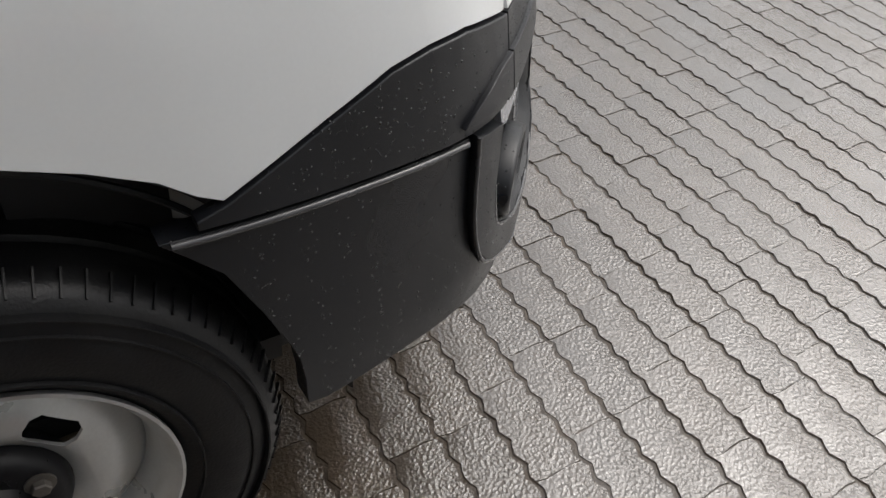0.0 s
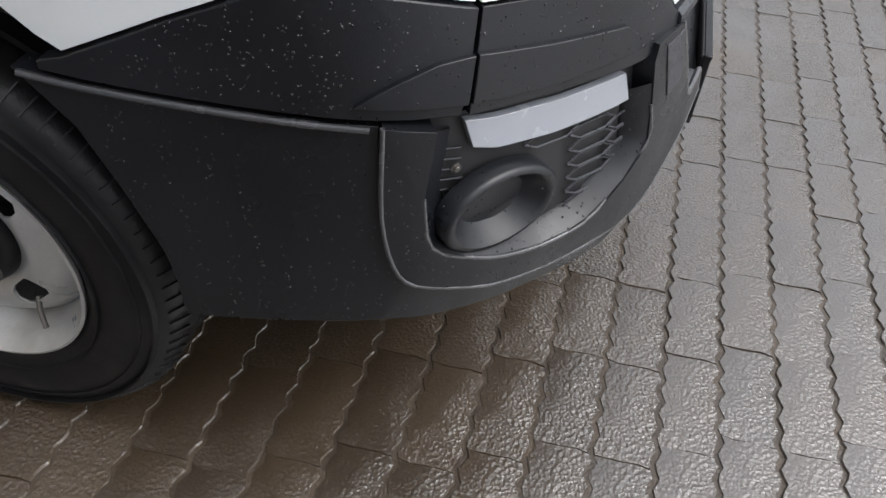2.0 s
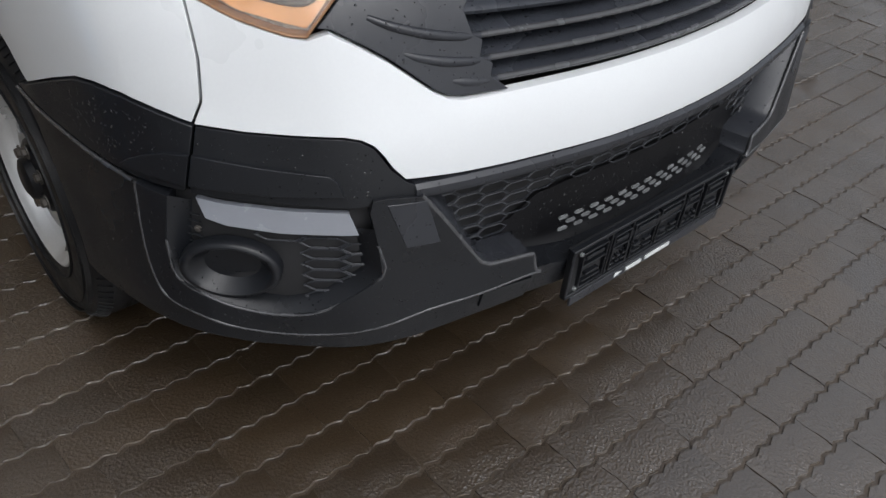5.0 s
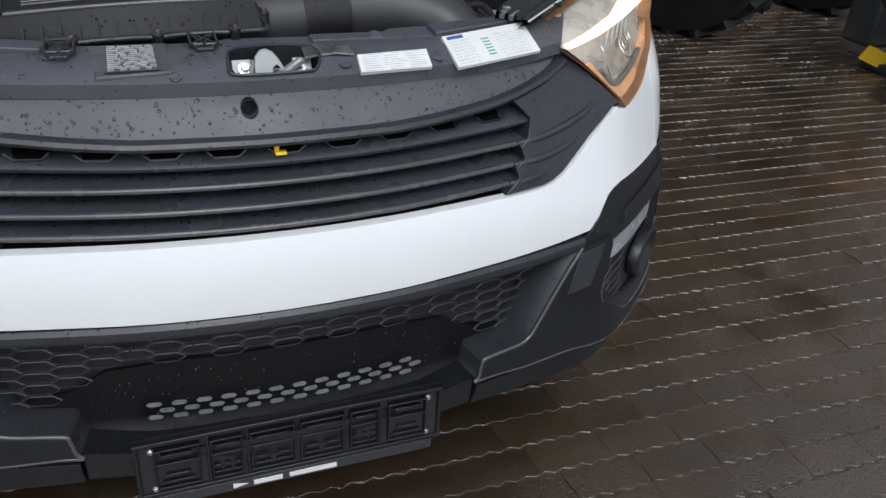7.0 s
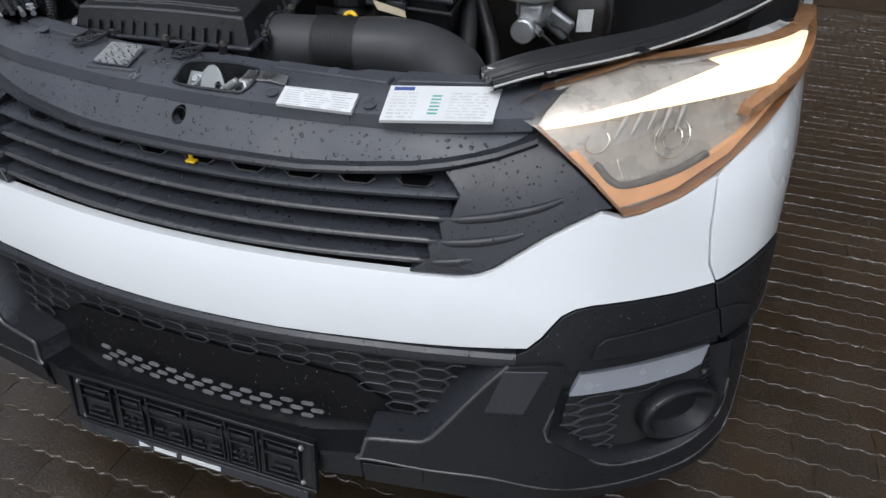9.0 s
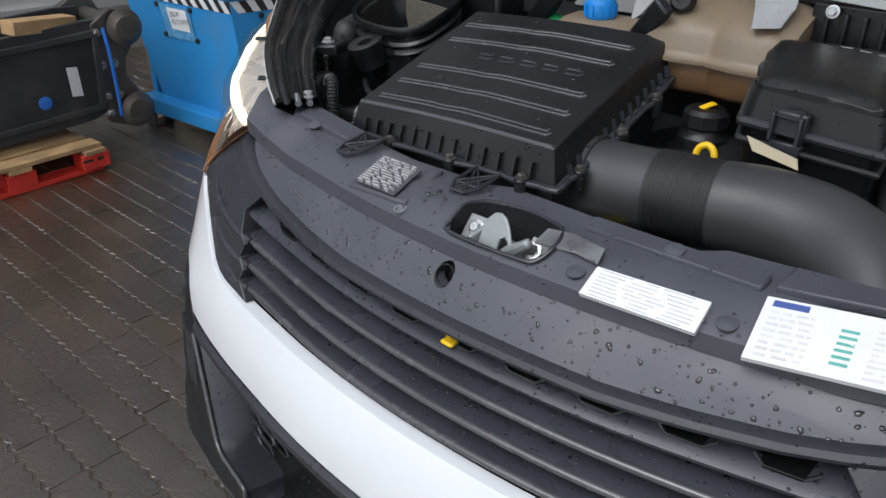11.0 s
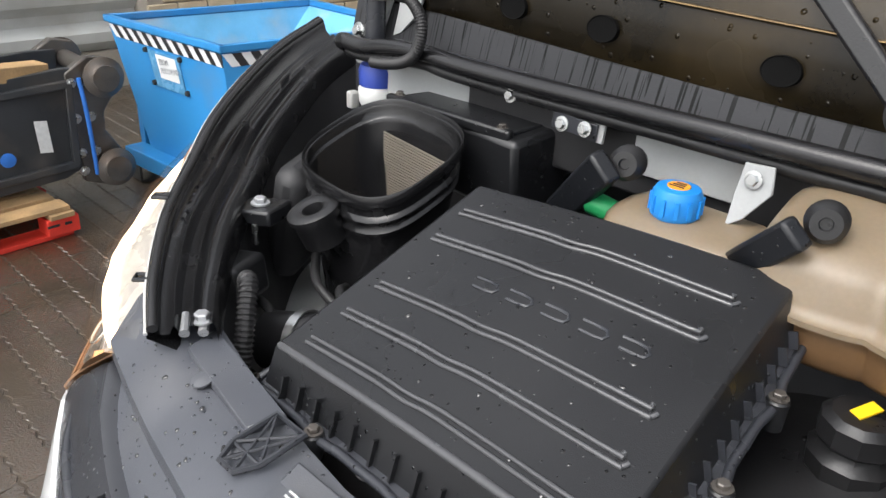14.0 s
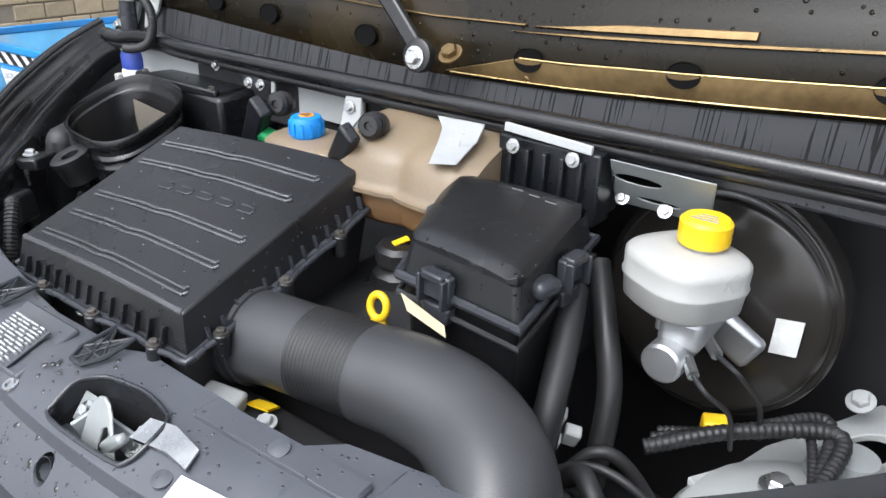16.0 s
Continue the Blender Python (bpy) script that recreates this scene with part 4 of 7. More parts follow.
AMBER = mat("amber_lamp_plastic", (0.78, 0.42, 0.2), 0.25, vary=0.1, scale=20, coat=0.4)
HAZY = mat("hazy_lamp_plastic", (0.5, 0.5, 0.49), 0.3, vary=0.08, scale=20)
shader(AMBER).inputs["Emission Color"].default_value = (1.0, 0.5, 0.2, 1)
shader(AMBER).inputs["Emission Strength"].default_value = 0.12
BROWN = mat("brown_lamp_edge", (0.3, 0.16, 0.08), 0.4, vary=0.4, scale=60)
SPECKLE = mat("speckled_lamp_band", (0.16, 0.15, 0.14), 0.4, vary=0.7, scale=160, fine=500)
GLOW = bpy.data.materials.new("lit_lamp")
GLOW.use_nodes = True
shader(GLOW).inputs["Base Color"].default_value = (1, 0.8, 0.55, 1)
shader(GLOW).inputs["Emission Color"].default_value = (1.0, 0.8, 0.55, 1)
shader(GLOW).inputs["Emission Strength"].default_value = 1.6
_lens = [F(0.686, 0.888), F(0.71, 0.89), F(0.757, 0.906), F(0.79, 0.925), F(0.82, 0.947), S(0.45, 0.992), S(0.54, 1.035), S(0.66, 1.075), S(0.8, 1.1), S(0.76, 1.118), S(0.68, 1.119), S(0.57, 1.112), S(0.47, 1.1), F(0.666, 1.084), F(0.6, 1.062), F(0.53, 1.04), F(0.498, 1.02), F(0.545, 1.003), F(0.586, 0.975), F(0.631, 0.941), F(0.678, 0.899)]
_amb = [F(0.686, 0.894), F(0.755, 0.911), F(0.82, 0.952), S(0.45, 0.998), S(0.54, 1.042), S(0.62, 1.07), S(0.53, 1.05), F(0.829, 0.977), F(0.79, 0.95), F(0.748, 0.929), F(0.682, 0.918), F(0.64, 0.948), F(0.61, 0.972), F(0.6, 0.968), F(0.64, 0.936)]
_drl = [F(0.552, 1.006), F(0.556, 1.0), F(0.613, 1.014), F(0.669, 1.028), F(0.731, 1.035), F(0.795, 1.041), F(0.845, 1.044), S(0.52, 1.045), S(0.6, 1.075), S(0.66, 1.092), S(0.6, 1.1), S(0.5, 1.088), F(0.776, 1.078), F(0.713, 1.058), F(0.669, 1.043), F(0.612, 1.025)]


def lens_bulge(u, z):
    """How far the lamp's lens stands out over the skin: most below its top edge, less round the side."""
    a = abs(u)
    top = float(np.interp(a, [0.55, 0.7, 0.85, 1.0, 1.2], [1.045, 1.085, 1.115, 1.145, 1.155]))
    f = (z - 0.93) / (top - 0.93)
    return float(np.interp(f, [0.0, 0.2, 0.5, 0.72, 0.88, 1.0], [0.0, 0.008, 0.034, 0.05, 0.038, 0.002])) * float(np.interp(a, [0.5, 0.58, 0.64, 0.85, 0.95, 1.05, 1.2], [0.35, 0.85, 1.0, 1.0, 0.75, 0.42, 0.2]))


def headlight(flip):
    m = other if flip else (lambda o: o)
    s = -1 if flip else 1
    h = panel("headlight", m([(u, min(z, 1.078)) for u, z in _lens]), BOWL, van, -0.022, 0.01, label="lit headlight with clear lens and amber edge", bevel=0, step=0.02, step_z=0.02, shape=lambda u, z: lens_bulge(u, z) - 0.006 * math.exp(-((abs(u) - 0.76) / 0.07) ** 2 - ((z - 0.985) / 0.03) ** 2))
    lens = panel("lens", m(_lens), LENS, h, 0.0, 0.004, label="clear lens wet with drops", bevel=0, step=0.02, step_z=0.02, shape=lens_bulge)
    lens.visible_shadow = False
    panel("indicator", m(_amb), AMBER, h, -0.013, 0.006, bevel=0.002, shape=lens_bulge, step=0.02, step_z=0.02)
    panel("light_guide", m(_drl), GLOW, h, -0.012, 0.006, label="glowing warm light guide", bevel=0.002, shape=lens_bulge, step=0.02, step_z=0.02)
    for k in range(5):
        u0, u1 = F(0.66 + 0.018 * k, 1.0)[0] * s, F(0.655 + 0.02 * k, 1.0)[0] * s
        z0, z1 = 1.022 + 0.003 * k, 0.985 + 0.006 * (k % 3)
        part("reflector_flute", pipe([skin(u0, z0, -0.02 + lens_bulge(u0, z0)), skin(u1, z1, -0.02 + lens_bulge(u1, z1))], [0.005, 0.0015], n=8), HAZY, h)
    for x, z, r in ((0.632, 0.985, 0.017), (0.735, 0.982, 0.03), (0.735, 0.982, 0.016)):
        u0 = F(x, 0)[0]
        part("reflector_ring", pipe([skin(s * (u0 + r * math.cos(a)), z + 0.8 * r * math.sin(a), -0.018 + lens_bulge(u0, z)) for a in span(0, 2 * math.pi, 16)], 0.0016, n=6, steps=2), CHROME, h, "chrome reflector edge", smooth=60)
    part("divider", pipe([skin(s * F(0.66, 0)[0], 1.012, -0.018), skin(s * F(0.672, 0)[0], 0.96, -0.018), skin(s * F(0.685, 0)[0], 0.93, -0.018)], 0.0018, n=6), CHROME, h)
    strip = _amb[8:12]
    part("indicator_rim", pipe([skin(u * s, z + 0.006, -0.013 + lens_bulge(u, z)) for u, z in strip], 0.0062, n=8), SPECKLE, h, "speckled grey band")
    run("top_edge", [k * s for k in span(F(0.56, 0)[0], S(0.62, 1.1)[0], 24)], lambda u: float(np.interp(abs(u), [0.6, 0.75, 0.95, 1.1], [1.046, 1.08, 1.105, 1.116])), [(0.002, -0.006), (0.0, 0.0), (-0.03, 0.006), (-0.03, -0.008)], HAZY, h)
    bm = bmesh.new()
    line = [(u + (v - u) * k / 6, z + (w - z) * k / 6) for (u, z), (v, w) in zip(_lens, _lens[1:] + _lens[:1]) for k in range(6)]
    rows = [[bm.verts.new(skin(u * s, z, o + lens_bulge(u, z))) for u, z in line] for o in (-0.002, -0.012, -0.032)]
    for a, b in zip(rows, rows[1:]):
        for i in range(len(line)):
            j = (i + 1) % len(line)
            bm.faces.new((a[i], a[j], b[j], b[i]))
    part("bezel", bm, BROWN, h, "copper brown lamp edge", smooth=60)
    edge = [(0.88, 1.004), (0.95, 1.03), (1.05, 1.048), (1.15, 1.062), (1.25, 1.075), (1.25, 1.094), (1.15, 1.086), (1.05, 1.074), (0.95, 1.054), (0.88, 1.018)]
    panel("outer_edge", m(edge), BROWN, h, 0.0015, 0.003, label="copper brown outer edge", bevel=0.001, shape=lens_bulge, step=0.02, step_z=0.02)
    part("rim", pipe([skin(u * s, z, -0.001) for u, z in _lens[:5]], 0.0022, n=6, steps=4), BROWN, h)
    part("rim", pipe([skin(u * s, z, -0.001) for u, z in [_lens[0]] + _lens[:16:-1]], 0.0022, n=6, steps=4), BROWN, h)
    return h


headlight(False)
headlight(True)

# black pressed rail with rubber seals along the wing edges
def seal_line(s, d, lift):
    base = [(0.44, 0.285, 1.055), (0.50, 0.33, 1.075), (0.59, 0.405, 1.09), (0.67, 0.485, 1.1), (0.745, 0.565, 1.118), (0.81, 0.66, 1.145), (0.85, 0.74, 1.172), (0.865, 0.82, 1.2)]
    out = []
    for k, (x, y, z) in enumerate(base):
        a, b = base[max(0, k - 1)], base[min(len(base) - 1, k + 1)]
        t = Vector((b[0] - a[0], b[1] - a[1])).normalized()
        w = d * min(1.0, 0.72 + 0.12 * k)
        z += max(0.0, (d - 0.05) / 0.037) * (0, 0, 0.004, 0.015, 0.026, 0.03, 0.03, 0.03)[k]
        out.append((s * (x + t.y * w), y - t.x * w, z + lift))
    return out


RAIL = [(-0.008, -0.03), (-0.006, 0.002), (-0.001, 0.008), (0.003, 0.005), (0.007, -0.004), (0.018, -0.006), (0.022, 0.0), (0.026, 0.007), (0.030, 0.004), (0.033, -0.004), (0.042, -0.006), (0.046, 0.002), (0.049, 0.006), (0.053, 0.003), (0.056, -0.004), (0.068, -0.004), (0.0695, 0.003), (0.073, 0.006), (0.082, 0.005), (0.086, 0.002), (0.087, -0.008), (0.03, -0.03)]
for _s in (-1, 1):
    bm = bmesh.new()
    lines = [smooth_line(seal_line(_s, d, l), 6) for d, l in RAIL]
    grid = [[bm.verts.new(p) for p in ln] for ln in lines]
    for g1, g2 in zip(grid, grid[1:] + grid[:1]):
        for i in range(len(g1) - 1):
            bm.faces.new((g1[i], g1[i + 1], g2[i + 1], g2[i]))
    rail = part("wing_rail", bm, SEAL, van, "glossy black wing edge rail with rubber seal", smooth=75)
    part("rubber_seal", pipe(seal_line(_s, 0.0775, 0.003), 0.0055, n=10, steps=6), RUBBER, rail, smooth=60)
    part("flange_edge", pipe(seal_line(_s, 0.0875, -0.003), 0.002, n=8, steps=6), HAZY, rail, "pale lamp edge strip", smooth=60)
    for _k in range(14):
        _p = smooth_line(seal_line(_s, 0.062, -0.0035), 6)[12 + _k * 2 // 3]
        part("moulded_mark", block((0.0025, 0.005, 0.0012), Matrix.Translation(_p) @ pose(0, 0, 0, 0, 0, 35)), SMOOTH, rail, smooth=0)
    for _d in (0.012, 0.037):
        _e = seal_line(_s, _d, -0.004)[:2]
        part("rail_foot", pipe([_e[0], Vector(_e[0]).lerp(Vector(_e[1]), 0.35)], [0.0055, 0.004], n=8), ALU, rail, "bare metal rail foot")
    bolt("bolt", (_s * 0.457, 0.285, 1.058), (0, 0, 1), rail, 0.008, ALU)
    for _x, _y, _z in ((0.674, 0.358, 1.102), (0.55, 0.27, 1.072), (0.879, 0.575, 1.125)):
        bm = bmesh.new()
        c = Vector((_s * _x, _y, _z))
        r = [c + Vector((_s * a, b, 0)) for a, b in ((-0.008, 0.006), (0.004, -0.008), (0.012, 0.0), (0.0, 0.013))]
        tube(bm, r + r[:1], 0.0028, n=6, steps=1)
        part("lens_clip", bm, PLASTIC, rail)
    # inner wing
    bm = bmesh.new()
    top = smooth_line(seal_line(_s, -0.004, -0.02), 4)
    a = [bm.verts.new(p) for p in top]
    b = [bm.verts.new((p.x - _s * 0.03, p.y + 0.01, p.z - 0.12)) for p in top]
    c = [bm.verts.new((p.x - _s * 0.05, p.y + 0.02, 0.55)) for p in top]
    for r1, r2 in ((a, b), (b, c)):
        for i in range(len(r1) - 1):
            bm.faces.new((r1[i], r1[i + 1], r2[i + 1], r2[i]))
    part("inner_wing", bm, DARK, van, "black inner wing")
# bay floor, firewall
part("undertray", sheet([(-0.6, 0.26), (0.6, 0.26), (0.66, 1.0), (-0.66, 1.0)], thick=0.02, place=lambda a, b, d: Vector((a, b, 0.56 - 0.02 * d))), DARK, van, "dark engine bay bottom")
part("firewall", block((1.84, 0.02, 0.75), pose(0, 0.97, 0.93)), DARK, van, "dark firewall")
part("cowl_panel", block((1.04, 0.03, 0.1), pose(-0.24, 0.745, 1.19)), DARK, van, "dark cowl panel", bevel=0.004)
part("cowl_plate", block((0.2, 0.006, 0.07), pose(-0.62, 0.726, 1.195, 0, 0, 4)), PRIMER, van, "pale grey painted cowl plate", bevel=0.002)
part("cowl_plate", block((0.14, 0.006, 0.06), pose(-0.19, 0.724, 1.2)), PRIMER, van, "pale grey painted cowl plate", bevel=0.002)
part("radiator_back", block((1.0, 0.03, 0.36), pose(0, 0.235, 0.78)), DARK, van, "dark radiator frame", bevel=0.005)
part("engine_block", block((0.6, 0.42, 0.3), pose(-0.02, 0.62, 0.85)), DARK, van, "dark covered engine", bevel=0.05)
for _s in (-1, 1):
    t = part("strut_tower", turned([(0.16, -0.35), (0.16, -0.03), (0.14, 0.0), (0.06, 0.012), (0.02, 0.012)], pose(_s * 0.62, 0.6, 0.9), 36), PRIMER, van, "pale grey painted strut tower", smooth=50)
    bolt("bolt", (_s * 0.58, 0.55, 0.912), (0, 0, 1), t, 0.018, PRIMER)
    bolt("bolt", (_s * 0.56, 0.65, 0.912), (0, 0, 1), t, 0.014)

# cowl seal along the bay's rear edge, and the raised bonnet
cowl = part("cowl_seal", pipe([(-0.725, 0.715, 1.226), (-0.748, 0.7, 1.233), (-0.735, 0.69, 1.24), (-0.69, 0.689, 1.239), (-0.63, 0.69, 1.248), (-0.56, 0.69, 1.251), (-0.45, 0.69, 1.247), (0, 0.685, 1.254), (0.5, 0.69, 1.262), (0.85, 0.7, 1.262)], 0.0115, n=12), SEAL, van, "thick black rubber cowl seal", smooth=60)
part("lower_lip", pipe([(-0.735, 0.7, 1.225), (-0.69, 0.692, 1.226), (-0.58, 0.695, 1.236), (-0.48, 0.696, 1.231), (0, 0.695, 1.233), (0.5, 0.70, 1.24), (0.85, 0.71, 1.24)], 0.0085, n=8), RUBBER, cowl, smooth=60)
part("carrier_strip", block((1.5, 0.02, 0.03), pose(0.09, 0.72, 1.232, -8, 0.35)), SMOOTH, cowl, bevel=0.004)
DRIP = mat("streaked_dark_plastic", (0.034, 0.035, 0.038), 0.5, vary=0.2, scale=10, bump=0.0003, fine=600)


def streaks(m):
    """Dark runs of water down a face."""
    n, l = m.node_tree.nodes, m.node_tree.links
    b = shader(m)
    co = n.new("ShaderNodeTexCoord").outputs["Object"]
    mp = n.new("ShaderNodeMapping")
    mp.inputs["Scale"].default_value = (330, 1, 9)
    l.new(co, mp.inputs["Vector"])
    t = n.new("ShaderNodeTexNoise")
    t.inputs["Scale"].default_value, t.inputs["Detail"].default_value = 1.0, 1.0
    l.new(mp.outputs[0], t.inputs["Vector"])
    r = n.new("ShaderNodeMapRange")
    r.inputs["From Min"].default_value, r.inputs["From Max"].default_value = 0.605, 0.63
    l.new(t.outputs["Fac"], r.inputs["Value"])
    mix = n.new("ShaderNodeMix")
    mix.data_type = "RGBA"
    l.new(r.outputs[0], mix.inputs["Factor"])
    l.new(b.inputs["Base Color"].links[0].from_socket, mix.inputs["A"])
    mix.inputs["B"].default_value = (0.003, 0.003, 0.0033, 1)
    l.new(mix.outputs["Result"], b.inputs["Base Color"])


streaks(DRIP)
shader(DRIP).inputs["Specular IOR Level"].default_value = 0.2
def band_top(x):
    return float(np.interp(x, [-0.6, -0.31, -0.03, 0.2, 0.41, 0.56, 0.85], [1.292, 1.281, 1.273, 1.281, 1.296, 1.309, 1.335]))


bonnet = part("bonnet", sheet([(-0.78, 0), (0.85, 0), (0.85, 1), (-0.78, 1)], (), ((0, 0.1),), 0.012, lambda a, b, d: Vector((a, 0.722 + b * 0.014 + 0.03 * a * a + d * 0.012, 1.236 + b * (band_top(a) - 1.236)))), DRIP, van, "raised bonnet with wet dark underside", bevel=0.002)


def bonnet_at(x, s):
    """Up the bonnet's underside: s metres from its lower edge."""
    z = band_top(x) + s * 0.99
    return Vector((x, 0.738 + 0.03 * x * x + s * 0.1 - 0.012 * math.sin(min(s, 0.2) * 32), z))


part("inner_panel", sheet([(-0.78, 0), (0.85, 0), (0.9, 0.75), (-0.83, 0.75)], (), ((0, 0.08), (1, 0.02)), 0.01, lambda a, b, d: bonnet_at(a, b) + Vector((0, 0.02 * d, -0.01 * d))), HOODBLACK, bonnet, "glossy wet black inner panel", bevel=0)
_face = lambda lift: (lambda a, b, d: bonnet_at(a, b) + Vector((0, -lift + lift * d, 0)))
# Gold strips, then bright lines, painted for reflections on the panel.
for _x0, _x1, _s0, _s1 in ((0.02, 0.84, 0.008, 0.038), (0.12, 0.86, 0.07, 0.073), (0.15, 0.42, 0.078, 0.086), (-0.6, 0.14, 0.078, 0.0795)):
    part("gold_reflection", sheet([(_x0, _s0), (_x1, _s0), (_x1, _s1), (_x0 + 0.12, _s1)], (), ((0, 0.08), (1, 0.01)), 0.01, _face(0.006)), GOLDEN, bonnet, "golden reflection painted as a strip", bevel=0.002)
for _x0, _s0 in ((0.14, 0.0385), (0.03, 0.0075)):
    part("gold_highlight", pipe([bonnet_at(x, _s0) + Vector((0, -0.006, 0)) for x in span(_x0, 0.84, 12)], 0.0011, n=6, steps=2), GLINTGOLD, bonnet, smooth=60)
# Black discs on the panel paint the dark of round holes; nothing is cut.
for _x in (-0.6, -0.46, -0.327, -0.12, 0.152, 0.351, 0.56, 0.75):
    p = bonnet_at(_x, 0.036)
    part("hole_shade_disc", turned([(0.0175, -0.002), (0.0175, 0.0064), (0.0168, 0.0066), (0.0165, 0.006), (0.016, 0.0055), (0.008, 0.005)], facing(p, (0, -1, 0.1)) @ Matrix.Diagonal((1.15, 0.85, 1, 1)), 24), HOLE, bonnet, "black disc painted for a hole's shade")
prop = part("bonnet_stay", sheet([(-0.016, 0), (0.016, 0), (0.02, 0.25), (-0.02, 0.25)], thick=0.012, place=lambda a, b, d: Vector((0.012 + a - b * 1.15, 0.695 + b * 0.25 + d * 0.012, 1.295 + b))), RUBBER, bonnet, "black bonnet stay with bolted hinge", bevel=0.004)
part("stay_eye", turned([(0.022, 0), (0.022, 0.012), (0.018, 0.014)], facing((0.012, 0.69, 1.306), (0, -1, 0.2)), 20), RUBBER, prop)
bolt("bolt", (0.012, 0.676, 1.306), (0, -1, 0.2), prop, 0.01)
bolt("bolt", (0.052, 0.70, 1.312), (0, -0.6, 0.8), bonnet, 0.011, GOLDEN)
# bonnet hinge and gas spring at the wing
hinge = part("bonnet_hinge", sheet([(0, 0), (0.035, 0), (0.055, 0.16), (0.03, 0.3), (0.01, 0.3), (0.015, 0.16)], thick=0.006, place=lambda a, b, d: Vector((-0.755 + a + b * 0.18, 0.73 + b * 0.15 + d * 0.006, 1.21 + b))), PRIMER, van, "white painted bonnet hinge")
for _o in ([(-0.75, 1.225), (-0.728, 1.228), (-0.698, 1.32), (-0.715, 1.33)], [(-0.684, 1.25), (-0.668, 1.256), (-0.636, 1.285), (-0.615, 1.33), (-0.66, 1.35), (-0.672, 1.29)]):
    part("hinge_arm", sheet(_o, thick=0.006, place=lambda a, b, d: Vector((a, 0.738 + 0.006 * d, b))), PRIMER, hinge, bevel=0.001)
part("spring", pipe([(-0.70, 0.72, 1.30), (-0.69, 0.725, 1.42)], 0.014, n=12, steps=10, ribs=12, depth=0.004), STEEL, hinge)
part("spring_sleeve", pipe([(-0.70, 0.718, 1.24), (-0.70, 0.72, 1.30)], 0.015, n=12), SMOOTH, hinge)
for _x, _z in ((-0.735, 1.215), (-0.7, 1.225), (-0.74, 1.25)):
    bolt("bolt", (_x, 0.722, _z), (0, -1, 0.2), hinge, 0.008)
part("washer_hose", pipe([(-0.66, 0.72, 1.42), (-0.623, 0.685, 1.33), (-0.588, 0.68, 1.318), (-0.563, 0.675, 1.3), (-0.557, 0.672, 1.278), (-0.568, 0.671, 1.252), (-0.593, 0.672, 1.237), (-0.63, 0.676, 1.228), (-0.661, 0.68, 1.224)], 0.0068, n=10, ribs=90, depth=0.0014), HOSE, hinge, smooth=60)

# bolts and brackets under the cowl
for _x, _y, _z in ((-0.339, 0.69, 1.213), (-0.302, 0.682, 1.217), (-0.235, 0.67, 1.207), (-0.1, 0.67, 1.221), (0.093, 0.648, 1.223), (0.114, 0.65, 1.225), (0.183, 0.655, 1.228), (0.262, 0.659, 1.227), (-0.418, 0.69, 1.229)):
    bolt("cowl_bolt", (_x, _y, _z), (0, -1, 0.15), van, 0.006)


def strap(outline, y_top, z_top, z_low, reach):
    """A bent sheet strap that comes forward as it goes down."""
    bm = sheet(outline, (), ((1, 0.01),), 0.004, lambda a, b, d: Vector((a, y_top - reach * max(0, (z_top - b) / (z_top - z_low)) ** 1.3 + 0.004 * d, b)))
    return part("cowl_bracket", bm, STRAPGREY, van, "pale grey steel bracket", bevel=0.001)


strap([(-0.114, 1.233), (-0.085, 1.235), (-0.08, 1.211), (-0.099, 1.183), (-0.113, 1.173), (-0.115, 1.207)], 0.676, 1.235, 1.173, 0.02)
strap([(0.063, 1.241), (0.134, 1.243), (0.14, 1.226), (0.123, 1.221), (0.115, 1.228), (0.14, 1.208), (0.105, 1.204), (0.08, 1.232)], 0.662, 1.243, 1.204, 0.074)
part("cowl_bracket", block((0.07, 0.005, 0.028), pose(-0.32, 0.697, 1.217, 0, 4)), PRIMER, van, "pale grey steel bracket", bevel=0.001)
part("bracket_face", block((0.062, 0.004, 0.02), pose(-0.323, 0.6925, 1.2145, 0, 4)), SMOOTH, van, "black bracket face", bevel=0.001)
part("cowl_bracket", block((0.12, 0.005, 0.011), pose(0.222, 0.668, 1.243, 0, 3)), PRIMER, van, "pale grey steel bracket", bevel=0.001)
box_bm = block((0.14, 0.04, 0.09), pose(0.222, 0.69, 1.19))
ribbed = part("ribbed_block", box_bm, PLASTIC, van, "black ribbed plastic block", bevel=0.003)
for _k in range(5):
    part("rib", block((0.006, 0.012, 0.07), pose(0.175 + 0.024 * _k, 0.665, 1.19)), PLASTIC, ribbed, bevel=0.0015)
bm = sheet([(-0.06, -0.045), (0.06, -0.045), (0.075, 0.04), (-0.05, 0.04)], (ring_of(-0.02, 0.01, 0.03, 0.008, 12), ring_of(0, -0.025, 0.026, 0.004, 10)), (), 0.004, lambda a, b, d: Vector((0.35 + a, 0.70 - b * 0.6 + 0.004 * d, 1.20 + b * 0.8)))
plate = part("grey_bracket_plate", bm, GREYSTEEL, van, "grey pressed steel bracket plate", bevel=0.002)
for _x, _z in ((0.305, 1.175), (0.36, 1.172)):
    bolt("bolt", (_x, 0.715, _z), (0, -1, 0.6), plate, 0.006)

# air filter box
def airbox_top(a, b):
    """Over the lid: a from its outer to its inner side, b from front to rear."""
    x = -0.361 + 0.019 * b + a * (0.369 - 0.042 * b)
    y = 0.306 - 0.014 * a + b * (0.25 + 0.061 * a)
    z = 1.068 + 0.021 * a * (1 - b) + 0.103 * b + 0.004 * math.sin(math.pi * a)
    return x, y, z


def lid_point(a, b, d):
    x, y, z = airbox_top(a, b)
    return Vector((x, y, z - 0.008 * d))


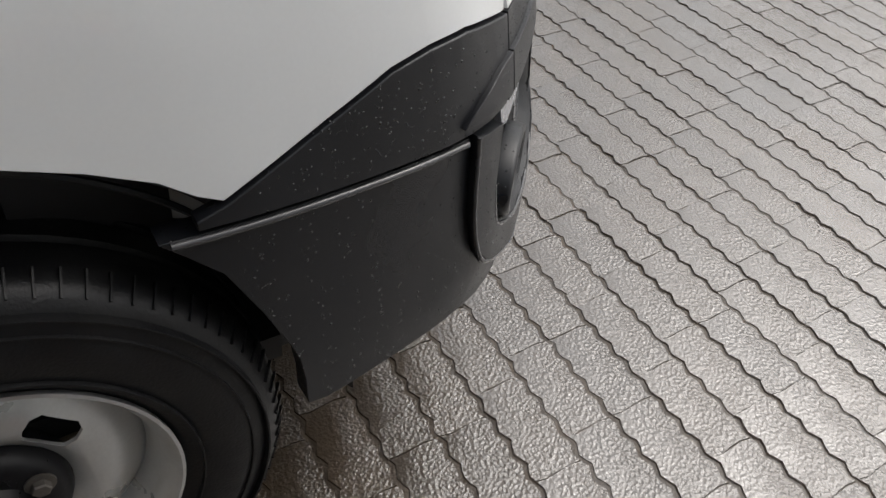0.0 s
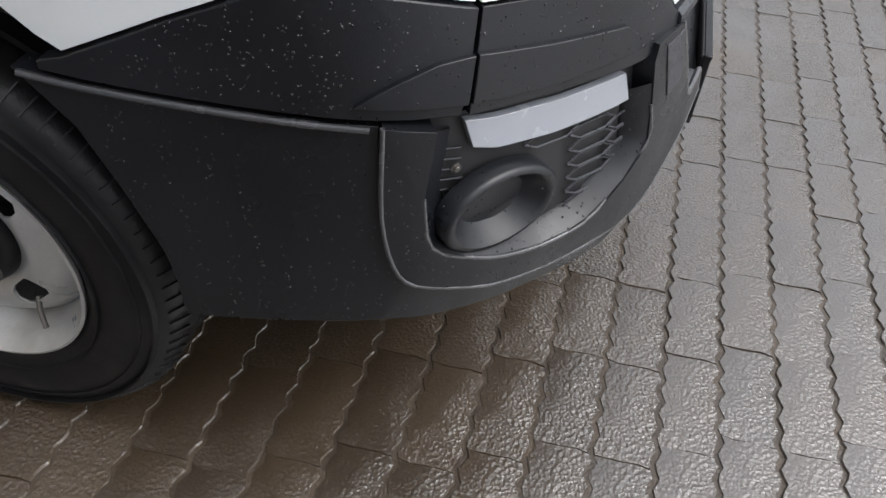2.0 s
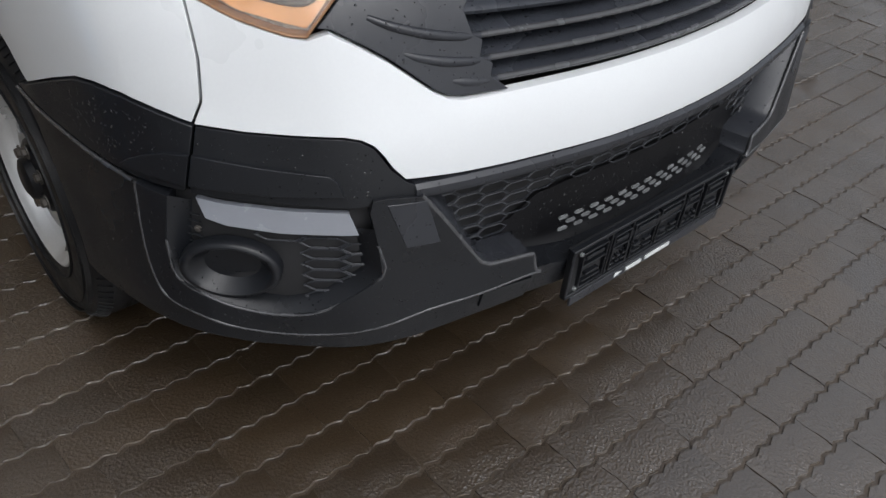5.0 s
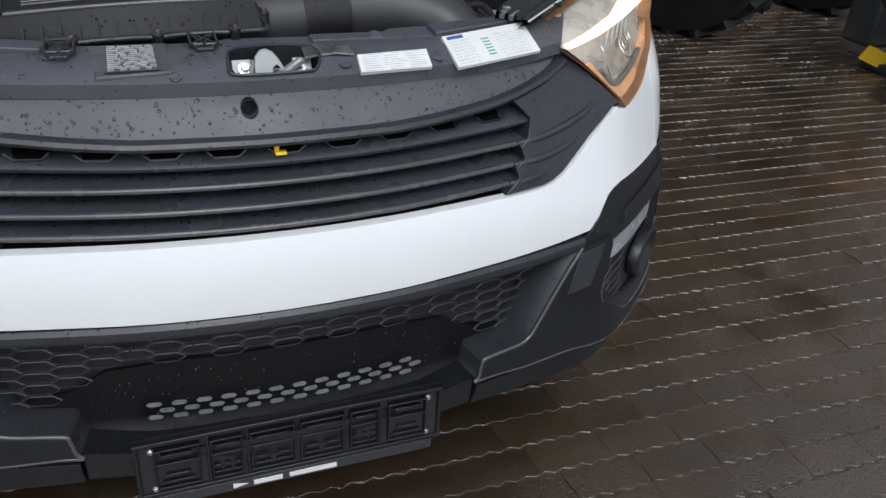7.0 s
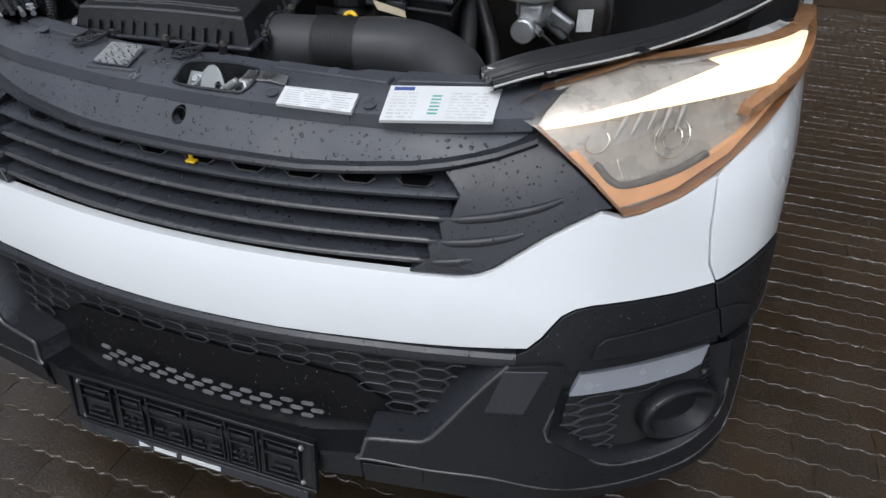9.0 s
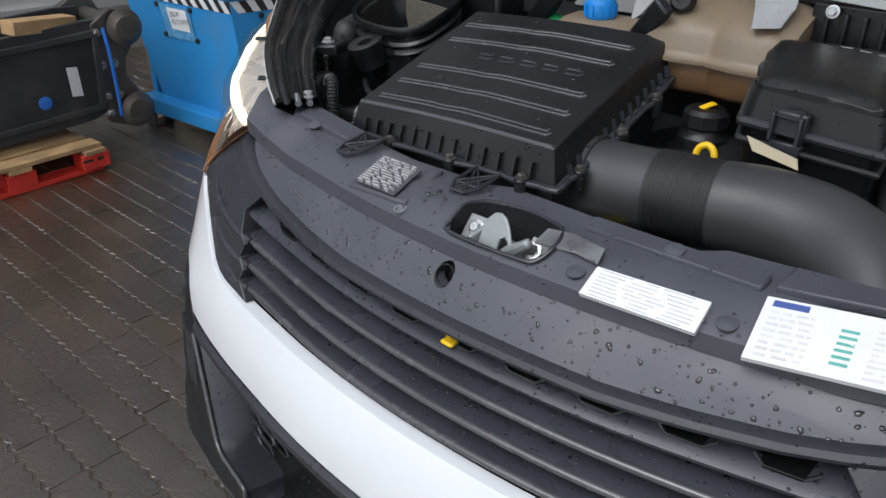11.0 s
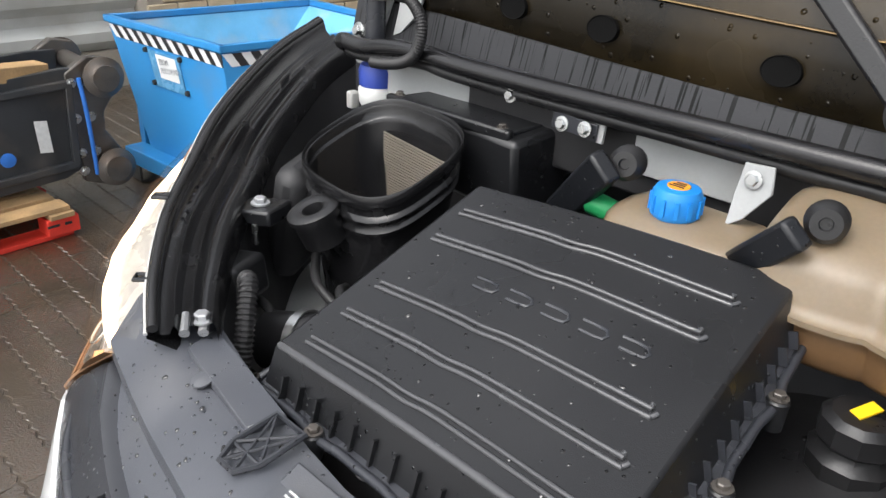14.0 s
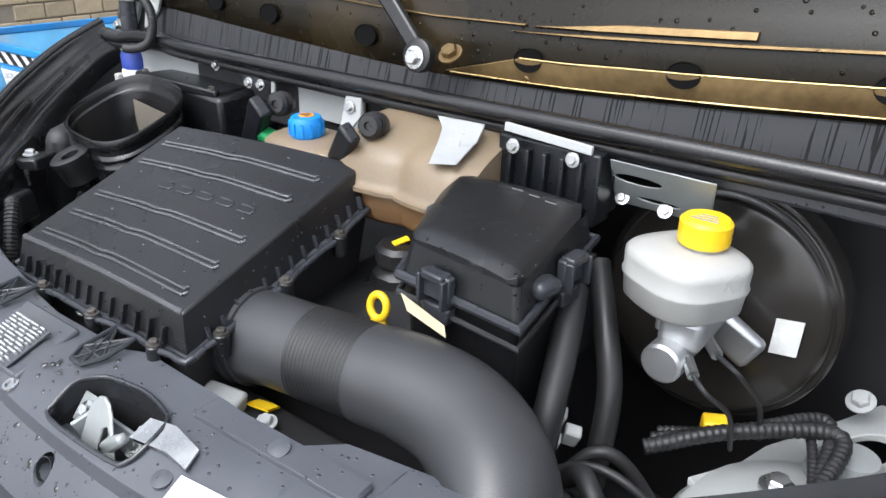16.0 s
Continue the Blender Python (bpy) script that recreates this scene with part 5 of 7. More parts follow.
airbox = part("air_filter_box", sheet([(0, 0), (1, 0), (1, 1), (0, 1)], (), ((0, 0.1), (1, 0.1)), 0.01, lid_point), LIDP, van, "black ribbed air filter box", bevel=0.006)
_edge = [(0, 0), (1, 0), (1, 1), (0, 1)]


def skirt(name, outset, z0, z1, material, parent, wall=0.0, n=14, wave=0.0, **more):
    bm = bmesh.new()
    pts = []
    for (a0, b0), (a1, b1) in zip(_edge, _edge[1:] + _edge[:1]):
        for k in range(n):
            pts.append((a0 + (a1 - a0) * k / n, b0 + (b1 - b0) * k / n))
    cx, cy = -0.18, 0.44
    rows = []
    for o, dz in ((outset[0], z0), (outset[1], z1)):
        row = []
        for i, (a, b) in enumerate(pts):
            x, y, z = airbox_top(a, b)
            k = o + (wave * (1 if i % 4 == 0 else 0))
            d = Vector((x - cx, y - cy, 0)).normalized() * k * 1.25
            row.append(bm.verts.new((x + d.x, y + d.y, z + dz)))
        rows.append(row)
    m = len(pts)
    for i in range(m):
        bm.faces.new((rows[0][i], rows[0][(i + 1) % m], rows[1][(i + 1) % m], rows[1][i]))
    return part(name, bm, material, parent, **more)


skirt("lid_side", (0.0, 0.010), -0.003, -0.045, LIDP, airbox)
skirt("flange_plate", (0.006, 0.02), -0.043, -0.049, SMOOTH, airbox)
skirt("lower_body", (0.006, -0.02), -0.045, -0.25, DARK, airbox)
_lip = []
for _k in range(0, 57):
    e = _k / 14
    i = int(e) % 4
    (a0, b0), (a1, b1) = _edge[i], _edge[(i + 1) % 4]
    f = e - int(e)
    x, y, z = airbox_top(a0 + (a1 - a0) * f, b0 + (b1 - b0) * f)
    d = Vector((x + 0.18, y - 0.44, 0)).normalized() * (0.0215 + (0.005 if _k % 4 == 0 else 0))
    _lip.append((x + d.x, y + d.y, z - 0.048))
part("flange", pipe(_lip, 0.0045, n=8, steps=2), SMOOTH, airbox, smooth=60)
for _k in range(0, 57, 4):
    x, y, z = _lip[_k]
    bolt("screw", (x, y, z + 0.006), (0, 0, 1), airbox, 0.0055, GREASY)
    part("boss", turned([(0.0085, -0.022), (0.0095, 0.0), (0.0095, 0.004), (0.008, 0.0055)], pose(x, y, z), 14), LIDP, airbox)
for _k in range(1, 28):
    if _k == 14:
        continue
    f = (_k % 14) / 14
    if _k < 14:
        x, y, z = airbox_top(f, 0)
        part("rib", block((0.0026, 0.012, 0.024), pose(x, y - 0.008, z - 0.034, -16)), LIDP, airbox, smooth=0)
    else:
        x, y, z = airbox_top(1, f)
        part("rib", block((0.014, 0.0022, 0.016), pose(x + 0.009, y, z - 0.038, 0, -16)), SMOOTH, airbox, smooth=0)
part("lid_bead", pipe([Vector(airbox_top(f, 0.012)) + Vector((0, 0, -0.003)) for f in span(0.01, 0.99, 10)], 0.0045, n=8, steps=2), RIBSHINE, airbox, smooth=60)
for _b, _a0, _a1 in ((0.062, 0.075, 0.915), (0.217, 0.075, 0.91), (0.372, 0.075, 0.895), (0.657, 0.065, 0.875), (0.817, 0.055, 0.885)):
    for _o in (0.0, 0.026):
        _line = [(_a0, _b + _o), (0.33, _b + _o + 0.004), (0.44, _b + _o + 0.0), (0.55, _b + _o + 0.008), (_a1 - 0.02, _b + _o)] + ([(_a1, _b + 0.028), (_a1 + 0.004, _b + 0.04)] if _o else [(_a1 + 0.014, _b + 0.004), (_a1 + 0.024, _b + 0.02)])
        part("rib", pipe([Vector(airbox_top(_p, _q)) + Vector((0, 0, 0.0008)) for _p, _q in _line], 0.0024, n=8, steps=4), RIBSHINE, airbox, smooth=60)
for _x, _y, _z in ((-0.285, 0.236, 1.035), (-0.08, 0.245, 1.036)):
    bm = bmesh.new()
    o = [(x * 0.02 + _x, y * 0.032 + _y) for x, y in ((-1, -0.4), (-0.5, -1), (0.5, -1), (1, -0.4), (1, 1), (-1, 1))]
    pts = [(x, y, _z + 0.12 * (y - _y)) for x, y in o]
    tube(bm, pts + pts[:1], 0.003, n=6, steps=1)
    for p, q in ((0, 4), (3, 5), (1, 4), (2, 5), (0, 3)):
        tube(bm, [pts[p], pts[q]], 0.0018, n=5, steps=1)
    part("lattice_foot", bm, SMOOTH, airbox)
# raised mark on the lid
for _k in range(5):
    a = 0.30 + 0.11 * _k
    part("raised_mark", pipe([airbox_top(a, 0.60 - 0.03), airbox_top(a + 0.07, 0.60 - 0.035), airbox_top(a + 0.075, 0.53), airbox_top(a + 0.01, 0.53)], 0.0018, n=5, steps=2), SMOOTH, airbox)

# intake duct
duct = part("intake_duct", pipe([(-0.06, 0.38, 1.015), (0.0, 0.385, 1.02), (0.05, 0.388, 1.026), (0.105, 0.391, 1.03)], [0.06, 0.058, 0.054, 0.053], n=28), DUCT, van, "fat satin black intake duct", smooth=60)
part("bellows", pipe([(0.10, 0.391, 1.03), (0.14, 0.394, 1.032), (0.185, 0.397, 1.034)], 0.0525, n=28, ribs=17, depth=0.002), HOSE, duct, smooth=60)
part("elbow", pipe([(0.182, 0.397, 1.034), (0.24, 0.402, 1.036), (0.31, 0.395, 1.03), (0.37, 0.36, 1.01), (0.40, 0.31, 0.96), (0.41, 0.28, 0.88), (0.41, 0.27, 0.78)], [0.055, 0.057, 0.059, 0.06, 0.06, 0.058, 0.056], n=28), DUCT, duct, smooth=60)
for _a, _r in (((0.005, 0.385, 1.021), 0.062), ((0.018, 0.386, 1.022), 0.060)):
    part("collar", turned([(_r - 0.006, -0.004), (_r, -0.004), (_r, 0.004), (_r - 0.006, 0.004)], facing(_a, (1, 0.05, 0.1)), 32, False), DUCT, duct)

# dipstick, oil cap, engine cover
dip = part("dipstick", pipe([(0.125, 0.478, 0.93), (0.122, 0.48, 1.0), (0.119, 0.482, 1.036)], 0.005, n=10), ZINC, van, "oil dipstick with yellow ring handle")
part("ring_handle", pipe([(0.117 + 0.0125 * math.cos(a), 0.483 + 0.003 * math.sin(a), 1.056 + 0.0145 * math.sin(a)) for a in span(-math.pi / 2, 1.5 * math.pi, 14)], 0.0048, n=10, steps=3), YELLOW, dip, "yellow plastic ring", smooth=60)
part("stem", block((0.022, 0.01, 0.008), pose(0.118, 0.483, 1.037)), YELLOW, dip, bevel=0.003)
bm = sheet([(-0.06, 0.43), (0.2, 0.43), (0.24, 0.5), (0.22, 0.68), (-0.06, 0.68)], (), ((0, 0.05), (1, 0.05)), 0.02, lambda a, b, d: Vector((a, b, 1.0 + 0.05 * math.sin((a + 0.06) * 9) * math.sin(max(0, b - 0.43) * 7) - 0.15 * d)))
part("engine_cover", bm, RUBBER, van, "black rubber engine cover", bevel=0.01)
oil = part("oil_cap", turned([(0.036, 0), (0.037, 0.018), (0.031, 0.024), (0.03, 0.03), (0.0335, 0.034), (0.033, 0.052), (0.026, 0.058)], pose(0.066, 0.585, 1.03), 10), RUBBER, van, "black oil filler cap with yellow symbol", bevel=0.002)
part("symbol", block((0.012, 0.022, 0.002), pose(0.066, 0.585, 1.091, 15, 0, -30)), YELLOW, oil)

# fuse box
def fuse_top(a, b, d):
    x = 0.169 + 0.153 * a - 0.045 * b + 0.026 * a * b
    y = 0.475 - 0.02 * a + 0.143 * b + 0.034 * a * b
    edge = max(0.0, 0.12 - min(a, 1 - a, b, 1 - b)) / 0.12
    return Vector((x, y, 1.172 + 0.024 * b - 0.01 * d + 0.004 * math.sin(math.pi * a) - 0.008 * edge * edge))


fuse = part("fuse_box", sheet([(0, 0.06), (0.02, 0.015), (0.06, 0), (0.5, 0.0), (0.9, 0), (0.97, 0.03), (1, 0.1), (1, 0.86), (0.96, 0.96), (0.88, 1), (0.2, 1), (0.1, 0.96), (0.03, 0.74), (0, 0.7)], (), ((0, 0.08), (1, 0.08)), 0.01, fuse_top), LIDP, van, "black lidded fuse box", bevel=0.008)
_c = [(0, 0), (1, 0), (1, 1), (0, 1)]
# The body is blacker than the lid: shade lower down put into its colour.
for _nm, _z0, _z1, _o0, _o1, _mt in (("lid_side", -0.004, -0.04, 0.0, 0.008, LIDP), ("body", -0.04, -0.2, 0.004, -0.006, GLOSS)):
    bm = bmesh.new()
    mid = sum((fuse_top(a, b, 0) for a, b in _c), Vector()) / 4
    rows = [[bm.verts.new(fuse_top(a, b, 0) + (fuse_top(a, b, 0) - mid).normalized() * o + Vector((0, 0, z))) for a, b in _c] for z, o in ((_z0, _o0), (_z1, _o1))]
    for i in range(4):
        bm.faces.new((rows[0][i], rows[0][(i + 1) % 4], rows[1][(i + 1) % 4], rows[1][i]))
    part(_nm, bm, _mt, fuse, bevel=0.008)
_pts = [fuse_top(a, b, 0) + (fuse_top(a, b, 0) - mid).normalized() * 0.012 + Vector((0, 0, -0.042)) for a, b in _c]
part("flange", pipe(_pts + _pts[:1], 0.006, n=8, steps=1), SMOOTH, fuse)
def clip_of(at, turn):
    """A moulded snap clip: a hooked tongue over two ribs."""
    m = Matrix.Translation(at) @ pose(0, 0, 0, 0, 0, turn)
    part("clip", block((0.042, 0.012, 0.03), m), SMOOTH, fuse, bevel=0.0025)
    part("clip_hook", block((0.03, 0.018, 0.01), m @ pose(0, -0.003, 0.012)), SMOOTH, fuse, bevel=0.0025)
    for k in (-1, 1):
        part("clip_rib", block((0.005, 0.02, 0.034), m @ pose(0.017 * k, -0.004, -0.004)), SMOOTH, fuse, bevel=0.0015)
    part("clip_foot", block((0.034, 0.012, 0.02), m @ pose(0, 0.002, -0.032), 1.2), SMOOTH, fuse, bevel=0.0025)


clip_of(fuse_top(0.36, 0, 0) + Vector((0, -0.012, -0.036)), -7)
clip_of(fuse_top(1, 0.58, 0) + Vector((0.014, 0, -0.032)), 86)
part("lug", block((0.034, 0.026, 0.02), pose(0.325, 0.5, 1.146, 0, 0, 75)), SMOOTH, fuse, bevel=0.008, segments=3)
part("lug", block((0.026, 0.034, 0.02), pose(0.155, 0.55, 1.166, 0, 0, 8)), SMOOTH, fuse, bevel=0.005)
part("lower_rim", pipe([p + Vector((0, 0, -0.022)) for p in _pts + _pts[:1]], 0.004, n=8, steps=1), DARK, fuse)
for _k in range(3):
    part("raised_mark", pipe([fuse_top(0.5 + 0.13 * _k, 0.86 - 0.02 * _k, 0), fuse_top(0.58 + 0.13 * _k, 0.86 - 0.02 * _k, 0)], 0.0012, n=5, steps=1), SMOOTH, fuse)
sticker("paper_tag", [(0.178, 0.452, 1.108), (0.246, 0.44, 1.098), (0.25, 0.438, 1.086), (0.19, 0.448, 1.092)], TAG, fuse, "cream paper tag", 0.001)

# coolant tank
def tank_body(x0, x1, profile, lobes, n=26):
    """A blow-moulded body: a closed profile of (y, z) swept along x, its front bulging in lobes and its ends drawn in."""
    bm = bmesh.new()
    rings = []
    for k in range(n + 1):
        f = k / n
        e = min(f, 1 - f) * n
        pull = (1.0, 0.45, 0.14)[int(e)] if e < 3 else 0.0
        cy, cz = 0.65, sum(z for _, z in profile) / len(profile)
        bulge = 0.011 * abs(math.sin(math.pi * lobes * f)) ** 0.7
        rings.append([bm.verts.new((x0 + (x1 - x0) * f, y + (cy - y) * 0.12 * pull - (bulge if y < 0.62 else 0.3 * bulge if y < 0.65 else 0), z + (cz - z) * 0.14 * pull + (0.4 * bulge if z > 1.19 else 0))) for y, z in profile])
    m = len(profile)
    for a, b in zip(rings, rings[1:]):
        for i in range(m):
            bm.faces.new((a[i], a[(i + 1) % m], b[(i + 1) % m], b[i]))
    bm.faces.new(rings[0][::-1])
    bm.faces.new(rings[-1])
    return bm


tank = part("coolant_tank", tank_body(-0.062, 0.158, [(0.7, 1.143), (0.7, 1.224), (0.675, 1.222), (0.65, 1.213), (0.63, 1.204), (0.612, 1.193), (0.602, 1.182), (0.598, 1.16), (0.594, 1.151), (0.588, 1.149), (0.588, 1.144), (0.596, 1.143)], 2), TANK, van, "translucent beige coolant tank", smooth=60)
part("lower_chamber", tank_body(-0.05, 0.15, [(0.69, 1.095), (0.69, 1.142), (0.603, 1.142), (0.601, 1.13), (0.606, 1.105), (0.612, 1.098)], 2), FLUIDTANK, tank, "amber chamber full of coolant", smooth=50)
part("chamber", tank_body(-0.218, -0.07, [(0.69, 1.09), (0.69, 1.172), (0.66, 1.176), (0.625, 1.174), (0.609, 1.168), (0.602, 1.155), (0.606, 1.11), (0.612, 1.09)], 1), TANK, tank, smooth=60)
cap = part("cap", turned([(0.022, 0), (0.0245, 0.004), (0.0245, 0.024), (0.0215, 0.03), (0.016, 0.031)], pose(-0.158, 0.64, 1.173), 24), BLUECAP, tank, "blue screw cap", bevel=0)
for _k in range(12):
    part("grip", block((0.003, 0.004, 0.018), pose(-0.158 + 0.0248 * math.cos(_k * 0.5236), 0.64 + 0.0248 * math.sin(_k * 0.5236), 1.187, 0, 0, _k * 30)), BLUECAP, cap, smooth=0)
part("symbol", turned([(0.0115, 0.0), (0.0115, 0.0012), (0.001, 0.0013)], pose(-0.158, 0.64, 1.2038), 16), ORANGE, cap, smooth=0)
for _k in range(3):
    part("symbol_bar", block((0.016 - 0.003 * _k, 0.0016, 0.0008), pose(-0.158, 0.635 + 0.005 * _k, 1.2055)), DARK, cap, smooth=0)
part("hose_end", pipe([(-0.212, 0.64, 1.152), (-0.255, 0.642, 1.156)], 0.013, n=14), GREEN, tank, "green hose coupling")
sticker("code_label", [(-0.064, 0.59, 1.125), (-0.03, 0.588, 1.122), (-0.03, 0.588, 1.095), (-0.064, 0.59, 1.098)], PAPER, tank, "white code label", 0.001)
arm = part("mounting_arm", block((0.03, 0.018, 0.105), pose(-0.055, 0.605, 1.182, 20, 42)), PLASTIC, van, "black mounting arm with rubber bush", bevel=0.004)
part("rubber_bush", turned([(0.017, -0.012), (0.0185, 0.0), (0.015, 0.006), (0.0175, 0.014), (0.013, 0.02), (0.006, 0.02), (0.005, 0.016)], facing((-0.014, 0.625, 1.221), (0.3, -1, 0.2)), 20), RUBBER, arm)
arm = part("mounting_arm", block((0.036, 0.02, 0.13), pose(-0.27, 0.64, 1.165, 20, 42)), PLASTIC, van, "black mounting arm with rubber bush", bevel=0.004)
part("rubber_bush", turned([(0.017, -0.012), (0.019, 0.0), (0.015, 0.006), (0.018, 0.014), (0.013, 0.02), (0.006, 0.02), (0.005, 0.016)], facing((-0.225, 0.655, 1.206), (0.3, -1, 0.2)), 20), RUBBER, arm)

# raised intake mouth with paper filter
def mouth(r, z, n=48):
    out = []
    for k in range(n):
        a = 2 * math.pi * k / n
        c, s = math.cos(a), math.sin(a)
        e = (abs(c) ** 3.0 + abs(s) ** 3.0) ** (-1 / 3.0)
        x, y = c * e * 0.101 * r, s * e * 0.079 * r
        t = radians(-5)
        v = x * math.sin(t) + y * math.cos(t)
        out.append(Vector((-0.523 + x * math.cos(t) - y * math.sin(t), 0.576 + v, z + 0.4 * v)))
    return out


def rings_mesh(rings, close=False):
    bm = bmesh.new()
    loops = [[bm.verts.new(p) for p in r] for r in rings]
    n = len(loops[0])
    for a, b in zip(loops, loops[1:]):
        for k in range(n):
            bm.faces.new((a[k], a[(k + 1) % n], b[(k + 1) % n], b[k]))
    if close:
        bm.faces.new(loops[-1])
    return bm


intake = part("intake_mouth", rings_mesh([mouth(0.7, 0.93), mouth(0.82, 1.04), mouth(0.9, 1.09), mouth(0.94, 1.108), mouth(0.965, 1.111), mouth(0.975, 1.114), mouth(0.945, 1.118), mouth(0.945, 1.123), mouth(0.98, 1.126), mouth(0.99, 1.129), mouth(0.975, 1.132), mouth(0.95, 1.134), mouth(0.955, 1.142), mouth(0.99, 1.145), mouth(1.012, 1.149), mouth(1.02, 1.156), mouth(1.016, 1.161), mouth(1.006, 1.163), mouth(0.996, 1.1615), mouth(0.99, 1.157), mouth(0.965, 1.1555), mouth(0.958, 1.158), mouth(0.948, 1.1585), mouth(0.94, 1.155), mouth(0.935, 1.146), mouth(0.91, 1.143), mouth(0.9, 1.1445), mouth(0.89, 1.1435), mouth(0.885, 1.138), mouth(0.87, 1.12), mouth(0.8, 1.08), mouth(0.76, 0.98)], True), SEAL, van, "black rubber air intake mouth with paper filter", smooth=35)
bm = bmesh.new()
_qa, _qb, _qc, _qd = Vector((-0.583, 0.634, 1.152)), Vector((-0.452, 0.622, 1.146)), Vector((-0.452, 0.624, 1.0)), Vector((-0.583, 0.636, 1.0))
for _k in range(40):
    f = _k / 39
    tube(bm, [_qa.lerp(_qd, f), _qb.lerp(_qc, f)], 0.0015, n=5, steps=1)
part("filter_pleats", bm, FILTER, intake, "pleated paper filter")
part("nozzle", turned([(0.028, -0.03), (0.03, 0.0), (0.033, 0.006), (0.033, 0.014), (0.026, 0.018), (0.014, 0.014), (0.011, -0.02)], facing((-0.53, 0.482, 1.088), (-0.15, -0.35, 1)), 26), RUBBER, intake, smooth=60)
# box behind it
hb = part("heater_box", block((0.23, 0.13, 0.1), pose(-0.49, 0.735, 1.138, 4, 0, -4)), LIDP, van, "black heater intake box", bevel=0.008)
part("lid_edge", block((0.215, 0.012, 0.014), pose(-0.503, 0.668, 1.187, 4, 0, 1)), LIDP, hb, bevel=0.003)
part("lid", sheet([(-0.607, 0.668), (-0.4, 0.672), (-0.39, 0.79), (-0.58, 0.81)], thick=0.008, place=lambda a, b, d: Vector((a, b, 1.19 - 0.008 * d))), LIDP, hb, bevel=0.002)
for _x in (-0.595, -0.412):
    bolt("screw", (_x, 0.672, 1.193), (0, 0, 1), hb, 0.005, GREASY)
# washer bottle neck
w = part("washer_bottle", turned([(0.02, -0.12), (0.022, 0.0), (0.028, 0.01), (0.03, 0.03), (0.026, 0.036)], pose(-0.70, 0.725, 1.142), 22), BOTTLE, van, "white washer bottle with dark blue cap", smooth=40)
part("cap", turned([(0.028, 0), (0.029, 0.022), (0.026, 0.03), (0.02, 0.032)], pose(-0.70, 0.725, 1.178), 22), NAVYCAP, w, "dark blue cap")
part("clip", block((0.014, 0.016, 0.026), pose(-0.737, 0.707, 1.15)), MILKY, w, bevel=0.003)
# inner wing fittings
ear = part("wing_bracket", block((0.06, 0.05, 0.02), pose(-0.6, 0.45, 1.082, 0, -8, 20)), LIDP, van, "black bracket on the inner wing", bevel=0.004)
bolt("bolt", (-0.598, 0.448, 1.094), (0, 0, 1), ear, 0.0078, ALU)
part("stud", pipe([(-0.585, 0.43, 1.075), (-0.585, 0.43, 1.05)], 0.004, n=8), ZINC, ear)
part("wing_bracket", block((0.07, 0.06, 0.05), pose(-0.565, 0.38, 1.03, 0, -8, 20)), LIDP, van, "black bracket on the inner wing", bevel=0.008)
part("wing_liner", block((0.05, 0.16, 0.16), pose(-0.66, 0.56, 1.04, 0, 10, 30)), DARK, van, "black plastic wing liner", bevel=0.02)
part("ribbed_hose", pipe([(-0.50, 0.36, 1.03), (-0.495, 0.36, 1.06), (-0.475, 0.35, 1.065), (-0.455, 0.33, 1.03), (-0.44, 0.31, 0.97)], 0.009, n=10, ribs=30, depth=0.0018), HOSE, van, "black corrugated hose")
th = part("throttle_hose", pipe([(-0.5, 0.39, 0.97), (-0.44, 0.41, 0.985), (-0.38, 0.44, 0.99)], 0.035, n=20), RUBBER, van, "black turbo hose with steel clamps", smooth=60)
for _p in ((-0.455, 0.405, 0.982), (-0.415, 0.423, 0.988)):
    part("clamp", turned([(0.036, -0.006), (0.038, -0.006), (0.038, 0.006), (0.036, 0.006)], facing(_p, (0.06, 0.02, 0.01)), 24, False), ZINC, th)
for _k, (_a, _b, _c2) in enumerate((((-0.5, 0.5, 1.0), (-0.46, 0.46, 1.02), (-0.39, 0.43, 1.0)), ((-0.56, 0.5, 1.02), (-0.5, 0.46, 1.015), (-0.42, 0.46, 0.99)), ((-0.6, 0.42, 0.98), (-0.52, 0.4, 1.0), (-0.47, 0.38, 0.99)))):
    part("cable", pipe([_a, _b, _c2], 0.006, n=8), HOSE, van, "black cable", smooth=60)

# brake booster and master cylinder
boost = part("brake_booster", turned([(0.150, -0.06), (0.153, -0.012), (0.153, -0.004), (0.150, 0.0), (0.1455, -0.001), (0.144, 0.0), (0.1425, 0.01), (0.138, 0.016), (0.132, 0.018), (0.1, 0.022), (0.06, 0.026), (0.02, 0.027)], facing((0.416, 0.785, 1.042), (-0.05, -1, 0.12)), 72), BOOST, van, "round black brake booster", smooth=60)
sticker("label_plate", [(0.499, 0.755, 1.062), (0.53, 0.757, 1.066), (0.53, 0.752, 1.022), (0.499, 0.751, 1.018)], PALEPRINT, boost, "pale blue label", 0.002)
mc = part("master_cylinder", turned([(0.02, 0), (0.0235, 0.003), (0.0235, 0.03), (0.019, 0.035), (0.019, 0.15)], facing((0.422, 0.6, 1.043), (0.05, 1, 0.02)), 28), ALU, van, "cast aluminium brake master cylinder", bevel=0.001)
part("body", block((0.05, 0.1, 0.04), pose(0.43, 0.67, 1.075)), ALU, mc, bevel=0.008)
part("neck", block((0.03, 0.03, 0.04), pose(0.415, 0.64, 1.088)), ALU, mc, bevel=0.004)
part("flange", block((0.1, 0.02, 0.045), pose(0.45, 0.715, 1.05, 0, 30)), ALU, mc, bevel=0.008)
